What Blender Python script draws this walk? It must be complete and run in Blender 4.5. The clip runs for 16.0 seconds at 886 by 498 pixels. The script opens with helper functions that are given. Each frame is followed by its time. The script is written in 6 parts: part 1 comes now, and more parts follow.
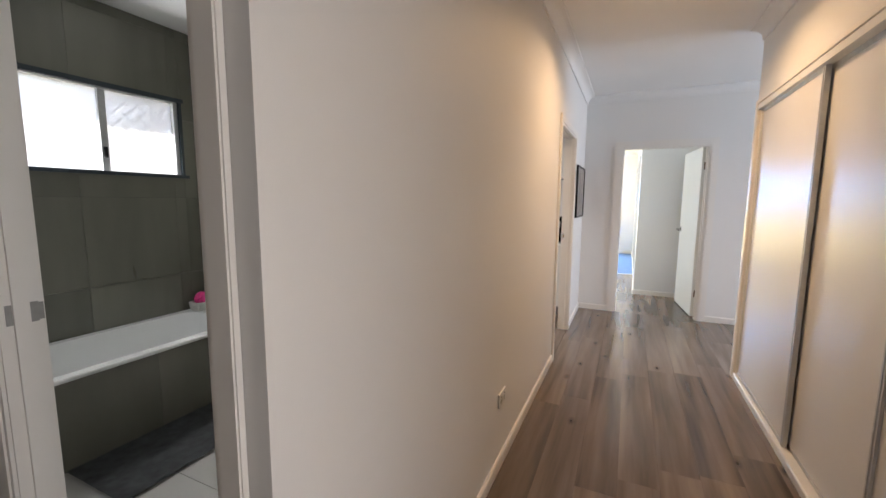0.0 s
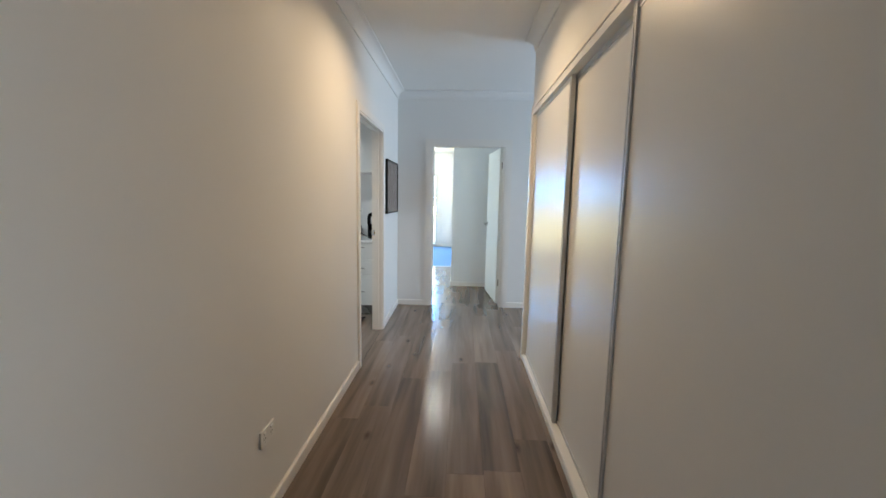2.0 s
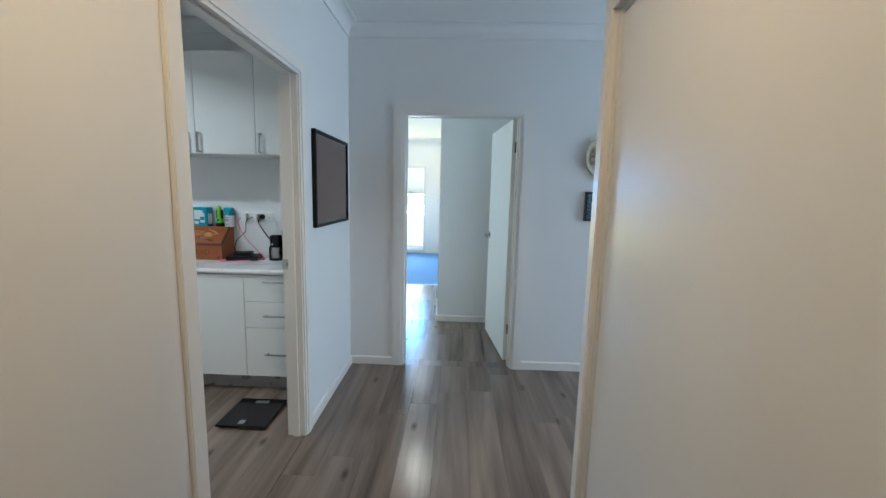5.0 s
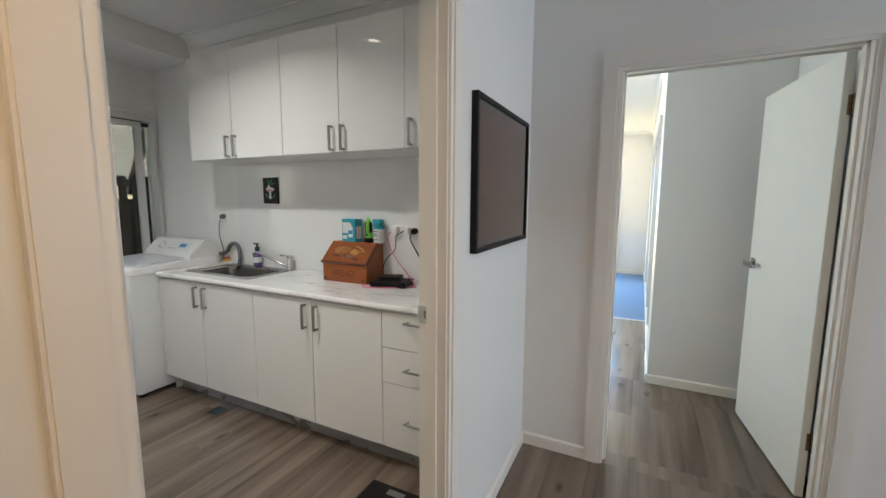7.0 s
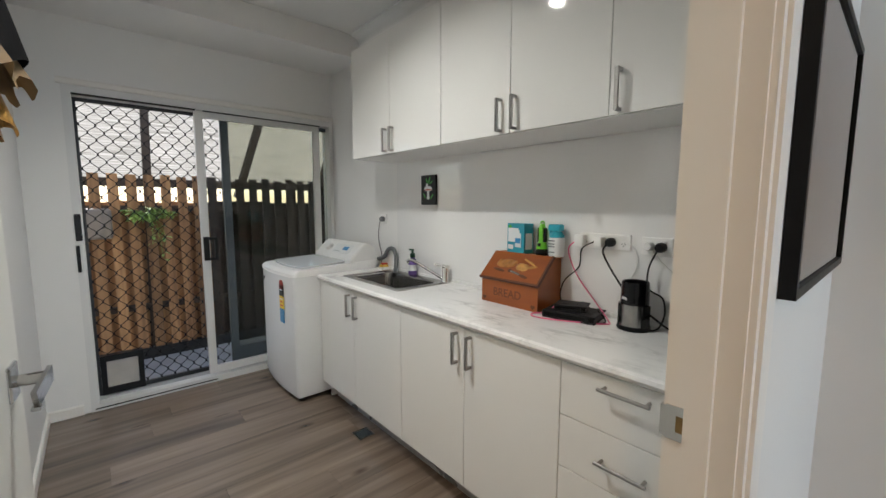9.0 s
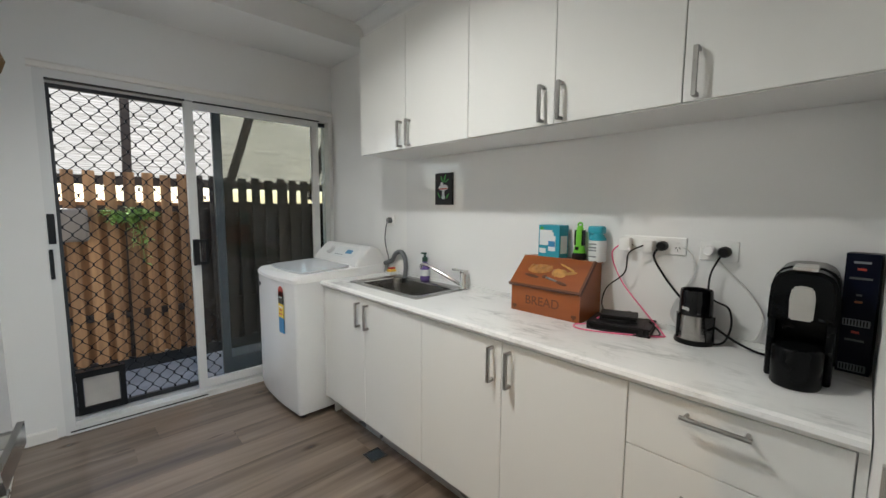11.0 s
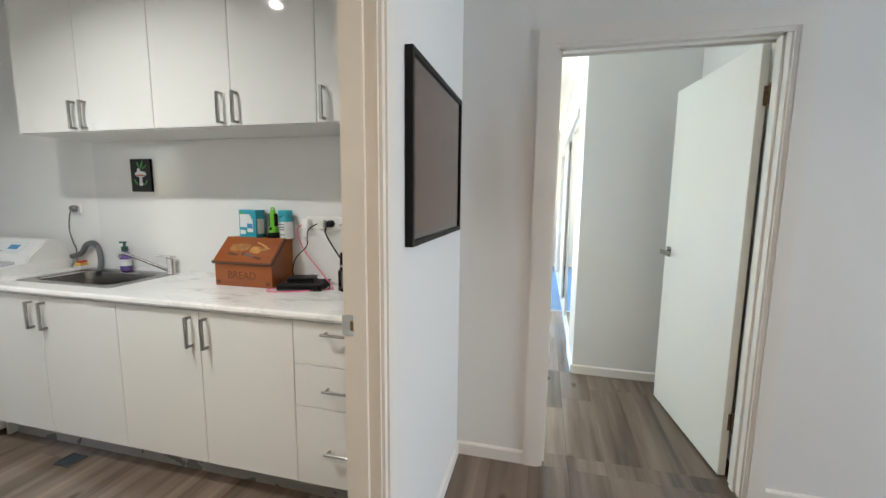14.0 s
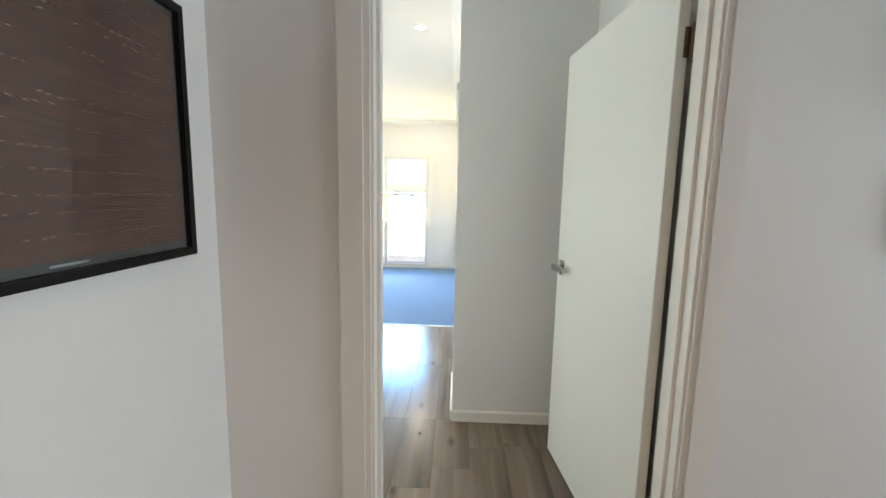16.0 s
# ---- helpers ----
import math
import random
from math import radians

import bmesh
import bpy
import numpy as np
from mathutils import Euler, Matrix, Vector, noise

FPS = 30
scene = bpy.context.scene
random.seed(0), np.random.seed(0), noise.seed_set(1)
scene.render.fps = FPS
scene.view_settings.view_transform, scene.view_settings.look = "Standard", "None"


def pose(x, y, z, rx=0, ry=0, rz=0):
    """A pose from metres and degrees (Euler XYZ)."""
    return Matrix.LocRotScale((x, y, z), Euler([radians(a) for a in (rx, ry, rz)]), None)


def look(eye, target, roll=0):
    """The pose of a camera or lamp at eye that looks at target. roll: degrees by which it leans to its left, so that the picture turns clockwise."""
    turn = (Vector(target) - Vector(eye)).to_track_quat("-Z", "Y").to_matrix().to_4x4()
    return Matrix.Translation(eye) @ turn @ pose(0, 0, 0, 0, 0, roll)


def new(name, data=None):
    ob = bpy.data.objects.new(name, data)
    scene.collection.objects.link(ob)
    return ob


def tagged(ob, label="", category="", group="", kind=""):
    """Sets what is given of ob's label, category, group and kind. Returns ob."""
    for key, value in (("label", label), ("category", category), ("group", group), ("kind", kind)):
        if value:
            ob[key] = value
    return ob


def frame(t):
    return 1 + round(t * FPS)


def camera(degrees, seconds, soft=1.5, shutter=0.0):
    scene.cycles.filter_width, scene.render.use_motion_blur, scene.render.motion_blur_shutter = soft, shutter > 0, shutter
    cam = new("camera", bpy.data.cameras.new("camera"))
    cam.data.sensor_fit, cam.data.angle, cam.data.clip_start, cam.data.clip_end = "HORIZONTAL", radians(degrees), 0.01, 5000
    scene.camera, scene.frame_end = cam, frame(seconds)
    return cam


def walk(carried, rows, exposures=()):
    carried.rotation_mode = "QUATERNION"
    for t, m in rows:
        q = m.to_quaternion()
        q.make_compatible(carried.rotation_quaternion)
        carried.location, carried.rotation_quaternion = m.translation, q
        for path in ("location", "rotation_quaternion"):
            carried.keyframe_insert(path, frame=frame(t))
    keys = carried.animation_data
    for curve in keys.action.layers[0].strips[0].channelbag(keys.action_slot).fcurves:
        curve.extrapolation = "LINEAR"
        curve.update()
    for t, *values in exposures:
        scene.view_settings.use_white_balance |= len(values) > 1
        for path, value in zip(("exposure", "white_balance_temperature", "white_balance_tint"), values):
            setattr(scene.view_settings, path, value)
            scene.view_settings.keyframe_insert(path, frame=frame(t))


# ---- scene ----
cam = camera(95.6, 16.0)
PATH = [
    (0, (0.254, 0.308, 1.397), (-0.579, 2.11, 1.155), 0.4),
    (0.5, (0.334, 0.328, 1.399), (-0.313, 2.205, 1.153), 0.6),
    (1, (0.4, 0.351, 1.391), (-0.04, 2.286, 1.142), 0.8),
    (1.5, (0.464, 0.446, 1.384), (0.221, 2.415, 1.129), 1.0),
    (2, (0.511, 0.672, 1.396), (0.424, 2.654, 1.141), 1.1),
    (2.5, (0.555, 0.919, 1.356), (0.585, 2.903, 1.109), 1.0),
    (3, (0.616, 1.239, 1.363), (0.704, 3.222, 1.115), 1.2),
    (5.3, (0.548, 2.738, 1.436), (0.419, 4.714, 1.159), 1.2),
    (5.5, (0.546, 2.842, 1.411), (0.353, 4.817, 1.158), 0.9),
    (6, (0.468, 3.104, 1.386), (0.078, 5.051, 1.14), 0.7),
    (6.5, (0.365, 3.342, 1.402), (-0.26, 5.225, 1.157), 0.5),
    (7, (0.259, 3.581, 1.406), (-0.618, 5.362, 1.163), 0.3),
    (7.5, (0.138, 3.748, 1.388), (-0.946, 5.412, 1.155), 0.2),
    (8, (0.02, 3.859, 1.399), (-1.235, 5.4, 1.17), 0.2),
    (8.5, (-0.071, 3.974, 1.381), (-1.474, 5.381, 1.16), 0.1),
    (9, (-0.163, 4.052, 1.371), (-1.664, 5.356, 1.153), 0.1),
    (9.2, (-0.193, 4.054, 1.371), (-1.707, 5.341, 1.144), -0.0),
    (11.3, (-0.444, 4.03, 1.358), (-1.862, 5.424, 1.147), 0.4),
    (11.5, (-0.428, 4.029, 1.364), (-1.819, 5.45, 1.144), 0.4),
    (12, (-0.342, 3.981, 1.366), (-1.613, 5.506, 1.124), 0.1),
    (12.5, (-0.209, 3.924, 1.363), (-1.324, 5.565, 1.107), 0.2),
    (13, (-0.102, 3.871, 1.35), (-1.017, 5.634, 1.114), 0.4),
    (13.5, (-0.008, 3.802, 1.366), (-0.7, 5.661, 1.114), 0.4),
    (14, (0.1, 3.802, 1.362), (-0.377, 5.728, 1.103), 0.6),
    (14.5, (0.213, 3.938, 1.36), (-0.087, 5.898, 1.097), 0.8),
    (15, (0.268, 4.139, 1.369), (0.1, 6.113, 1.097), 1.0),
    (15.5, (0.318, 4.397, 1.389), (0.217, 6.375, 1.113), 1.0),
    (16, (0.375, 4.668, 1.367), (0.307, 6.649, 1.1), 1.1),
]
EXPOSURES = [(0.0, 1.44, 6350, 17), (1.0, 1.32, 5950, 11), (1.5, 1.30, 5650, 9), (2.0, 1.27, 5560, 6), (2.5, 1.22, 5410, 2), (3.0, 1.13, 5310, 3), (5.5, 0.88, 5210, 3), (6.0, 0.88, 5360, 3), (6.5, 0.92, 6220, 9), (7.5, 0.95, 6320, 10), (9.0, 1.05, 6370, 10), (11.5, 1.20, 6270, 9), (12.0, 1.26, 6320, 9), (13.5, 1.34, 6220, 8), (14.5, 1.28, 6450, 10), (15.0, 1.18, 6550, 10), (15.5, 1.08, 6550, 10), (16.0, 1.05, 6650, 10)]
walk(cam, [(t, look(eye, target, roll)) for t, eye, target, roll in PATH], EXPOSURES)

# ---- light ----
world = bpy.data.worlds.new("world")
scene.world = world
world.use_nodes = True
sky = world.node_tree.nodes.new("ShaderNodeTexSky")
sky.sky_type, sky.sun_disc = "NISHITA", False
sky.sun_elevation, sky.sun_rotation = radians(43.7), radians(253)
backg = world.node_tree.nodes["Background"]
backg.inputs["Strength"].default_value = 0.15
world.node_tree.links.new(sky.outputs[0], backg.inputs[0])


def lamp(name, kind, energy, matrix, colour=(1, 1, 1), size=0.1, size_y=None, spread=180):
    data = bpy.data.lights.new(name, kind)
    data.energy, data.color = energy, colour
    if kind == "AREA":
        data.size = size
        if size_y:
            data.shape, data.size_y = "RECTANGLE", size_y
        data.spread = radians(spread)
    if kind == "SUN":
        data.angle = radians(0.6)
    ob = new(name, data)
    ob.matrix_world = matrix
    return ob


DAY = (0.80, 0.90, 1.0)
lamp("sun", "SUN", 5.0, look((-6, 6, 8), (-6 + 2.6, 6 + 0.8, 8 - 2.6)), (1.0, 0.94, 0.85))
# daylight in the openings
lamp("window_light_far_sky", "AREA", 27, look((-0.95, 11.93, 1.66), (-0.95, 7, -1.4)), (0.20, 0.54, 1.0), 1.45, 0.66, 115)
lamp("window_light_far_grass", "AREA", 25, look((-0.95, 11.93, 0.68), (-0.95, 8, 3.6)), (1.0, 0.80, 0.32), 1.45, 1.10)
lamp("window_light_passage", "AREA", 12, look((-1.76, 7.3, 1.5), (0, 7.1, 1.3)), (0.92, 1.0, 0.93), 2.4, 1.15)
lamp("window_light_east", "AREA", 37, look((4.86, 4.6, 1.35), (0, 5.0, 1.2)), DAY, 1.9, 1.65)
lamp("window_light_laundry", "AREA", 0.9, look((-3.575, 4.85, 1.1), (0, 4.85, 1.0)), (0.95, 0.97, 1.0), 1.65, 1.9)
lamp("window_light_bath", "AREA", 5.6, look((-2.945, 1.90, 1.85), (0, 1.80, 1.2)), (0.96, 1.0, 0.97), 0.85, 0.48)
# fill added to brighten the hall start; its true source is unknown
lamp("fill_light_lobby", "AREA", 8.4, look((1.66, 0.51, 1.15), (0, 0.95, 1.0)), (1.0, 0.935, 0.85), 0.8, 1.85)
# ceiling downlights that show
WARM = (1.0, 0.65, 0.33)
lamp("downlight_glow_hall", "AREA", 6.9, look((0.40, 3.28, 2.645), (0.40, 3.28, 0)), WARM, 0.075, None, 150)
lamp("downlight_glow_laundry", "AREA", 10.0, look((-1.73, 4.37, 2.645), (-1.73, 4.37, 0)), (0.97, 0.95, 0.88), 0.065, None, 138)
lamp("downlight_glow_passage", "AREA", 5.0, look((0.05, 8.01, 2.645), (0.05, 8.0, 0)), (1.0, 0.85, 0.65), 0.075)
lamp("downlight_glow_far", "AREA", 3.5, look((-0.233, 11.29, 2.645), (-0.233, 11.29, 0)), (1.0, 0.85, 0.65), 0.075)

# ---- materials ----
def material(name, colour, rough=0.5, metal=0.0, coat=0.0, vary=0.04, scale=6.0, bump=0.0, bump_scale=200.0, random_shade=0.0, spec=0.5):
    m = bpy.data.materials.new(name)
    m.use_nodes = True
    nt = m.node_tree
    b = nt.nodes["Principled BSDF"]
    b.inputs["Roughness"].default_value, b.inputs["Metallic"].default_value = rough, metal
    b.inputs["Coat Weight"].default_value = coat
    b.inputs["Coat Roughness"].default_value = 0.06
    b.inputs["Specular IOR Level"].default_value = spec
    tex = nt.nodes.new("ShaderNodeTexCoord")
    n = nt.nodes.new("ShaderNodeTexNoise")
    n.inputs["Scale"].default_value, n.inputs["Detail"].default_value = scale, 6
    nt.links.new(tex.outputs["Object"], n.inputs["Vector"])
    ramp = nt.nodes.new("ShaderNodeValToRGB")
    c = Vector(colour)
    ramp.color_ramp.elements[0].position, ramp.color_ramp.elements[1].position = 0.3, 0.7
    ramp.color_ramp.elements[0].color = (*(c * (1 - vary)), 1)
    ramp.color_ramp.elements[1].color = (*[min(1, v * (1 + vary)) for v in c], 1)
    nt.links.new(n.outputs["Fac"], ramp.inputs["Fac"])
    out = ramp.outputs["Color"]
    if random_shade:
        info = nt.nodes.new("ShaderNodeObjectInfo")
        hsv = nt.nodes.new("ShaderNodeHueSaturation")
        span = nt.nodes.new("ShaderNodeMapRange")
        span.inputs["To Min"].default_value, span.inputs["To Max"].default_value = 1 - random_shade, 1 + random_shade
        nt.links.new(info.outputs["Random"], span.inputs["Value"])
        nt.links.new(span.outputs[0], hsv.inputs["Value"])
        nt.links.new(out, hsv.inputs["Color"])
        out = hsv.outputs["Color"]
    nt.links.new(out, b.inputs["Base Color"])
    rv = nt.nodes.new("ShaderNodeMapRange")
    rv.inputs["To Min"].default_value, rv.inputs["To Max"].default_value = max(0.02, rough * 0.85), min(1, rough * 1.15)
    nt.links.new(n.outputs["Fac"], rv.inputs["Value"])
    nt.links.new(rv.outputs[0], b.inputs["Roughness"])
    if bump:
        fine = nt.nodes.new("ShaderNodeTexNoise")
        fine.inputs["Scale"].default_value, fine.inputs["Detail"].default_value = bump_scale, 3
        nt.links.new(tex.outputs["Object"], fine.inputs["Vector"])
        bn = nt.nodes.new("ShaderNodeBump")
        bn.inputs["Strength"].default_value, bn.inputs["Distance"].default_value = bump, 0.002
        nt.links.new(fine.outputs["Fac"], bn.inputs["Height"])
        nt.links.new(bn.outputs[0], b.inputs["Normal"])
    return m


def stretched(name, dark, light, axis_scale, rough, random_shade=0.15, knots=True, coat=0.0, contrast=(0.25, 0.75), bump=0.15, spec=0.5):
    """Timber: grain drawn out along one axis, a slow tone drift, a few knots, and a shade of its own for each piece."""
    m = bpy.data.materials.new(name)
    m.use_nodes = True
    nt = m.node_tree
    b = nt.nodes["Principled BSDF"]
    b.inputs["Coat Weight"].default_value, b.inputs["Specular IOR Level"].default_value = coat, spec
    tex, info = nt.nodes.new("ShaderNodeTexCoord"), nt.nodes.new("ShaderNodeObjectInfo")
    far = nt.nodes.new("ShaderNodeVectorMath")
    far.operation = "MULTIPLY_ADD"
    comb = nt.nodes.new("ShaderNodeCombineXYZ")
    for i in range(3):
        nt.links.new(info.outputs["Random"], comb.inputs[i])
    far.inputs[1].default_value = (37.0, 53.0, 11.0)
    nt.links.new(comb.outputs[0], far.inputs[0])
    nt.links.new(tex.outputs["Object"], far.inputs[2])
    mp = nt.nodes.new("ShaderNodeMapping")
    mp.inputs["Scale"].default_value = axis_scale
    nt.links.new(far.outputs[0], mp.inputs["Vector"])
    grain = nt.nodes.new("ShaderNodeTexNoise")
    grain.inputs["Scale"].default_value, grain.inputs["Detail"].default_value, grain.inputs["Distortion"].default_value = 1.0, 6, 0.25
    nt.links.new(mp.outputs[0], grain.inputs["Vector"])
    slow = nt.nodes.new("ShaderNodeTexNoise")
    slow.inputs["Scale"].default_value, slow.inputs["Detail"].default_value = 0.22, 2
    nt.links.new(mp.outputs[0], slow.inputs["Vector"])
    mix = nt.nodes.new("ShaderNodeMath")
    mix.operation = "MULTIPLY_ADD"
    mix.inputs[1].default_value = 0.55
    half = nt.nodes.new("ShaderNodeMath")
    half.operation = "MULTIPLY"
    half.inputs[1].default_value = 0.45
    nt.links.new(slow.outputs["Fac"], half.inputs[0])
    nt.links.new(grain.outputs["Fac"], mix.inputs[0])
    nt.links.new(half.outputs[0], mix.inputs[2])
    ramp = nt.nodes.new("ShaderNodeValToRGB")
    ramp.color_ramp.elements[0].position, ramp.color_ramp.elements[1].position = contrast
    ramp.color_ramp.elements[0].color, ramp.color_ramp.elements[1].color = (*dark, 1), (*light, 1)
    nt.links.new(mix.outputs[0], ramp.inputs["Fac"])
    out = ramp.outputs["Color"]
    if knots:
        kn = nt.nodes.new("ShaderNodeTexVoronoi")
        kn.voronoi_dimensions = "2D"
        kn.inputs["Scale"].default_value = 0.38
        km = nt.nodes.new("ShaderNodeMapping")
        km.inputs["Scale"].default_value = (7.0, 3.0, 1.0)
        nt.links.new(far.outputs[0], km.inputs["Vector"])
        nt.links.new(km.outputs[0], kn.inputs["Vector"])
        kr = nt.nodes.new("ShaderNodeValToRGB")
        kr.color_ramp.elements[0].position, kr.color_ramp.elements[1].position = 0.010, 0.070
        kr.color_ramp.elements[0].color, kr.color_ramp.elements[1].color = (0.34, 0.28, 0.24, 1), (1, 1, 1, 1)
        nt.links.new(kn.outputs["Distance"], kr.inputs["Fac"])
        mul = nt.nodes.new("ShaderNodeMixRGB")
        mul.blend_type = "MULTIPLY"
        mul.inputs["Fac"].default_value = 1.0
        nt.links.new(out, mul.inputs["Color1"])
        nt.links.new(kr.outputs["Color"], mul.inputs["Color2"])
        out = mul.outputs["Color"]
    hsv, span = nt.nodes.new("ShaderNodeHueSaturation"), nt.nodes.new("ShaderNodeMapRange")
    span.inputs["To Min"].default_value, span.inputs["To Max"].default_value = 1 - random_shade, 1 + random_shade
    nt.links.new(info.outputs["Random"], span.inputs["Value"])
    nt.links.new(span.outputs[0], hsv.inputs["Value"])
    nt.links.new(out, hsv.inputs["Color"])
    nt.links.new(hsv.outputs[0], b.inputs["Base Color"])
    rr = nt.nodes.new("ShaderNodeMapRange")
    rr.inputs["To Min"].default_value, rr.inputs["To Max"].default_value = rough * 0.8, rough * 1.2
    nt.links.new(grain.outputs["Fac"], rr.inputs["Value"])
    nt.links.new(rr.outputs[0], b.inputs["Roughness"])
    bn = nt.nodes.new("ShaderNodeBump")
    bn.inputs["Strength"].default_value, bn.inputs["Distance"].default_value = bump, 0.001
    nt.links.new(grain.outputs["Fac"], bn.inputs["Height"])
    nt.links.new(bn.outputs[0], b.inputs["Normal"])
    return m


def glass(name, tint=(1, 1, 1), rough=0.0):
    m = bpy.data.materials.new(name)
    m.use_nodes = True
    b = m.node_tree.nodes["Principled BSDF"]
    b.inputs["Base Color"].default_value = (*tint, 1)
    b.inputs["Transmission Weight"].default_value, b.inputs["Roughness"].default_value, b.inputs["IOR"].default_value = 1.0, rough, 1.45
    return m


def glow(name, colour, strength):
    m = bpy.data.materials.new(name)
    m.use_nodes = True
    b = m.node_tree.nodes["Principled BSDF"]
    b.inputs["Base Color"].default_value = (0.8, 0.8, 0.8, 1)
    b.inputs["Emission Color"].default_value, b.inputs["Emission Strength"].default_value = (*colour, 1), strength
    return m


def marble():
    """White laminate with sparse smoky veins that run slantwise, thinning out and breaking off."""
    m = material("marble_laminate", (0.80, 0.80, 0.79), 0.15, vary=0.02, scale=3)
    nt = m.node_tree
    b = nt.nodes["Principled BSDF"]
    out = b.inputs["Base Color"].links[0].from_socket
    tex = nt.nodes.new("ShaderNodeTexCoord")
    mask = nt.nodes.new("ShaderNodeTexNoise")
    mask.inputs["Scale"].default_value, mask.inputs["Detail"].default_value = 4.5, 4
    nt.links.new(tex.outputs["Object"], mask.inputs["Vector"])
    gate = nt.nodes.new("ShaderNodeMapRange")
    gate.inputs["From Min"].default_value, gate.inputs["From Max"].default_value = 0.46, 0.66
    nt.links.new(mask.outputs["Fac"], gate.inputs["Value"])
    for size, turn, thin, tone, amount in ((3.4, 28, 0.032, (0.58, 0.59, 0.60), 0.62), (7.5, -35, 0.024, (0.64, 0.64, 0.64), 0.5)):
        mp = nt.nodes.new("ShaderNodeMapping")
        mp.inputs["Rotation"].default_value = (0, 0, radians(turn))
        mp.inputs["Scale"].default_value = (0.55, 1.5, 1)
        nt.links.new(tex.outputs["Object"], mp.inputs["Vector"])
        n = nt.nodes.new("ShaderNodeTexNoise")
        n.inputs["Scale"].default_value, n.inputs["Detail"].default_value, n.inputs["Roughness"].default_value, n.inputs["Distortion"].default_value = size, 7, 0.62, 0.5
        nt.links.new(mp.outputs[0], n.inputs["Vector"])
        ramp = nt.nodes.new("ShaderNodeValToRGB")
        e = ramp.color_ramp.elements
        e[0].position, e[0].color = 0.5 - thin, (1, 1, 1, 1)
        e[1].position, e[1].color = 0.5 + thin * 1.8, (1, 1, 1, 1)
        e.new(0.5).color = (*tone, 1)
        nt.links.new(n.outputs["Fac"], ramp.inputs["Fac"])
        fac = nt.nodes.new("ShaderNodeMath")
        fac.operation = "MULTIPLY"
        fac.inputs[1].default_value = amount
        nt.links.new(gate.outputs[0], fac.inputs[0])
        mul = nt.nodes.new("ShaderNodeMixRGB")
        mul.blend_type = "MULTIPLY"
        nt.links.new(fac.outputs[0], mul.inputs["Fac"])
        nt.links.new(out, mul.inputs["Color1"])
        nt.links.new(ramp.outputs[0], mul.inputs["Color2"])
        out = mul.outputs["Color"]
    nt.links.new(out, b.inputs["Base Color"])
    return m


M_WALL = material("wall_paint", (0.78, 0.775, 0.76), 0.55, vary=0.012, scale=1.5, bump=0.12, bump_scale=350)
M_CEIL = material("ceiling_paint", (0.80, 0.80, 0.79), 0.8, vary=0.01, scale=1.2, bump=0.08, bump_scale=300)
M_TRIM = material("trim_gloss_paint", (0.80, 0.775, 0.735), 0.36, vary=0.012, scale=3)
M_DOOR = material("door_paint", (0.80, 0.80, 0.76), 0.30, vary=0.012, scale=2, bump=0.06, bump_scale=160)
M_PANEL = material("robe_panel", (0.70, 0.695, 0.68), 0.36, vary=0.012, scale=2, spec=0.42)
M_ALU = material("brushed_aluminium", (0.56, 0.57, 0.58), 0.42, metal=0.6, vary=0.05, scale=30)
M_CHROME = material("satin_chrome", (0.70, 0.69, 0.67), 0.2, metal=1.0, vary=0.03, scale=20)
M_LEVER = material("polished_chrome", (0.46, 0.455, 0.445), 0.12, metal=1.0, vary=0.03, scale=40)
M_HANDLE = material("brushed_nickel", (0.36, 0.35, 0.335), 0.3, metal=1.0, vary=0.06, scale=40)
M_STEEL = material("stainless_steel", (0.38, 0.37, 0.355), 0.24, metal=1.0, vary=0.06, scale=25)
M_WHITE_FRAME = material("white_powdercoat", (0.70, 0.70, 0.69), 0.35, vary=0.01)
M_GREY_FRAME = material("blue_grey_powdercoat", (0.036, 0.050, 0.060), 0.4, vary=0.03)
M_BLACK = material("black_plastic", (0.006, 0.006, 0.0065), 0.35, vary=0.1, scale=20, spec=0.2)
M_BLACK_GLOSS = material("black_gloss", (0.005, 0.005, 0.006), 0.1, vary=0.1, spec=0.35)
M_APPLIANCE = material("appliance_black", (0.0035, 0.004, 0.0045), 0.24, vary=0.1, scale=20, spec=0.14)
M_CAB = material("gloss_white_cabinet", (0.80, 0.80, 0.78), 0.05, coat=0.0, vary=0.006, scale=1.5)
M_SPLASH = material("gloss_splashback", (0.79, 0.79, 0.785), 0.09, vary=0.008, scale=2)
M_CARCASS = material("white_carcass", (0.78, 0.78, 0.77), 0.5, vary=0.01)
M_BOX = material("weathered_beige_plastic", (0.22, 0.185, 0.155), 0.6, vary=0.08)
M_TOE = material("satin_aluminium_kickboard", (0.42, 0.42, 0.42), 0.28, metal=0.5, vary=0.04)
M_MARBLE = marble()
M_PLASTIC = material("white_plastic", (0.80, 0.80, 0.79), 0.3, vary=0.01)
M_ENAMEL = material("white_enamel", (0.80, 0.81, 0.81), 0.18, coat=0.3, vary=0.008)
M_PLANK = stretched("laminate_plank", (0.051, 0.0385, 0.0298), (0.288, 0.219, 0.169), (15, 1.0, 15), 0.21, 0.12, True, 0.0, (0.29, 0.73), 0.08, 0.55)
M_SUBFLOOR = material("joint_shadow_board", (0.05, 0.04, 0.035), 0.9)
M_CARPET = material("blue_grey_carpet", (0.15, 0.25, 0.42), 0.95, vary=0.2, scale=120, bump=0.8, bump_scale=400)
M_TILE = stretched("grey_stone_tile", (0.115, 0.114, 0.090), (0.215, 0.212, 0.172), (3.5, 3.5, 0.6), 0.3, 0.035, False, 0.0, (0.3, 0.7), 0.05)
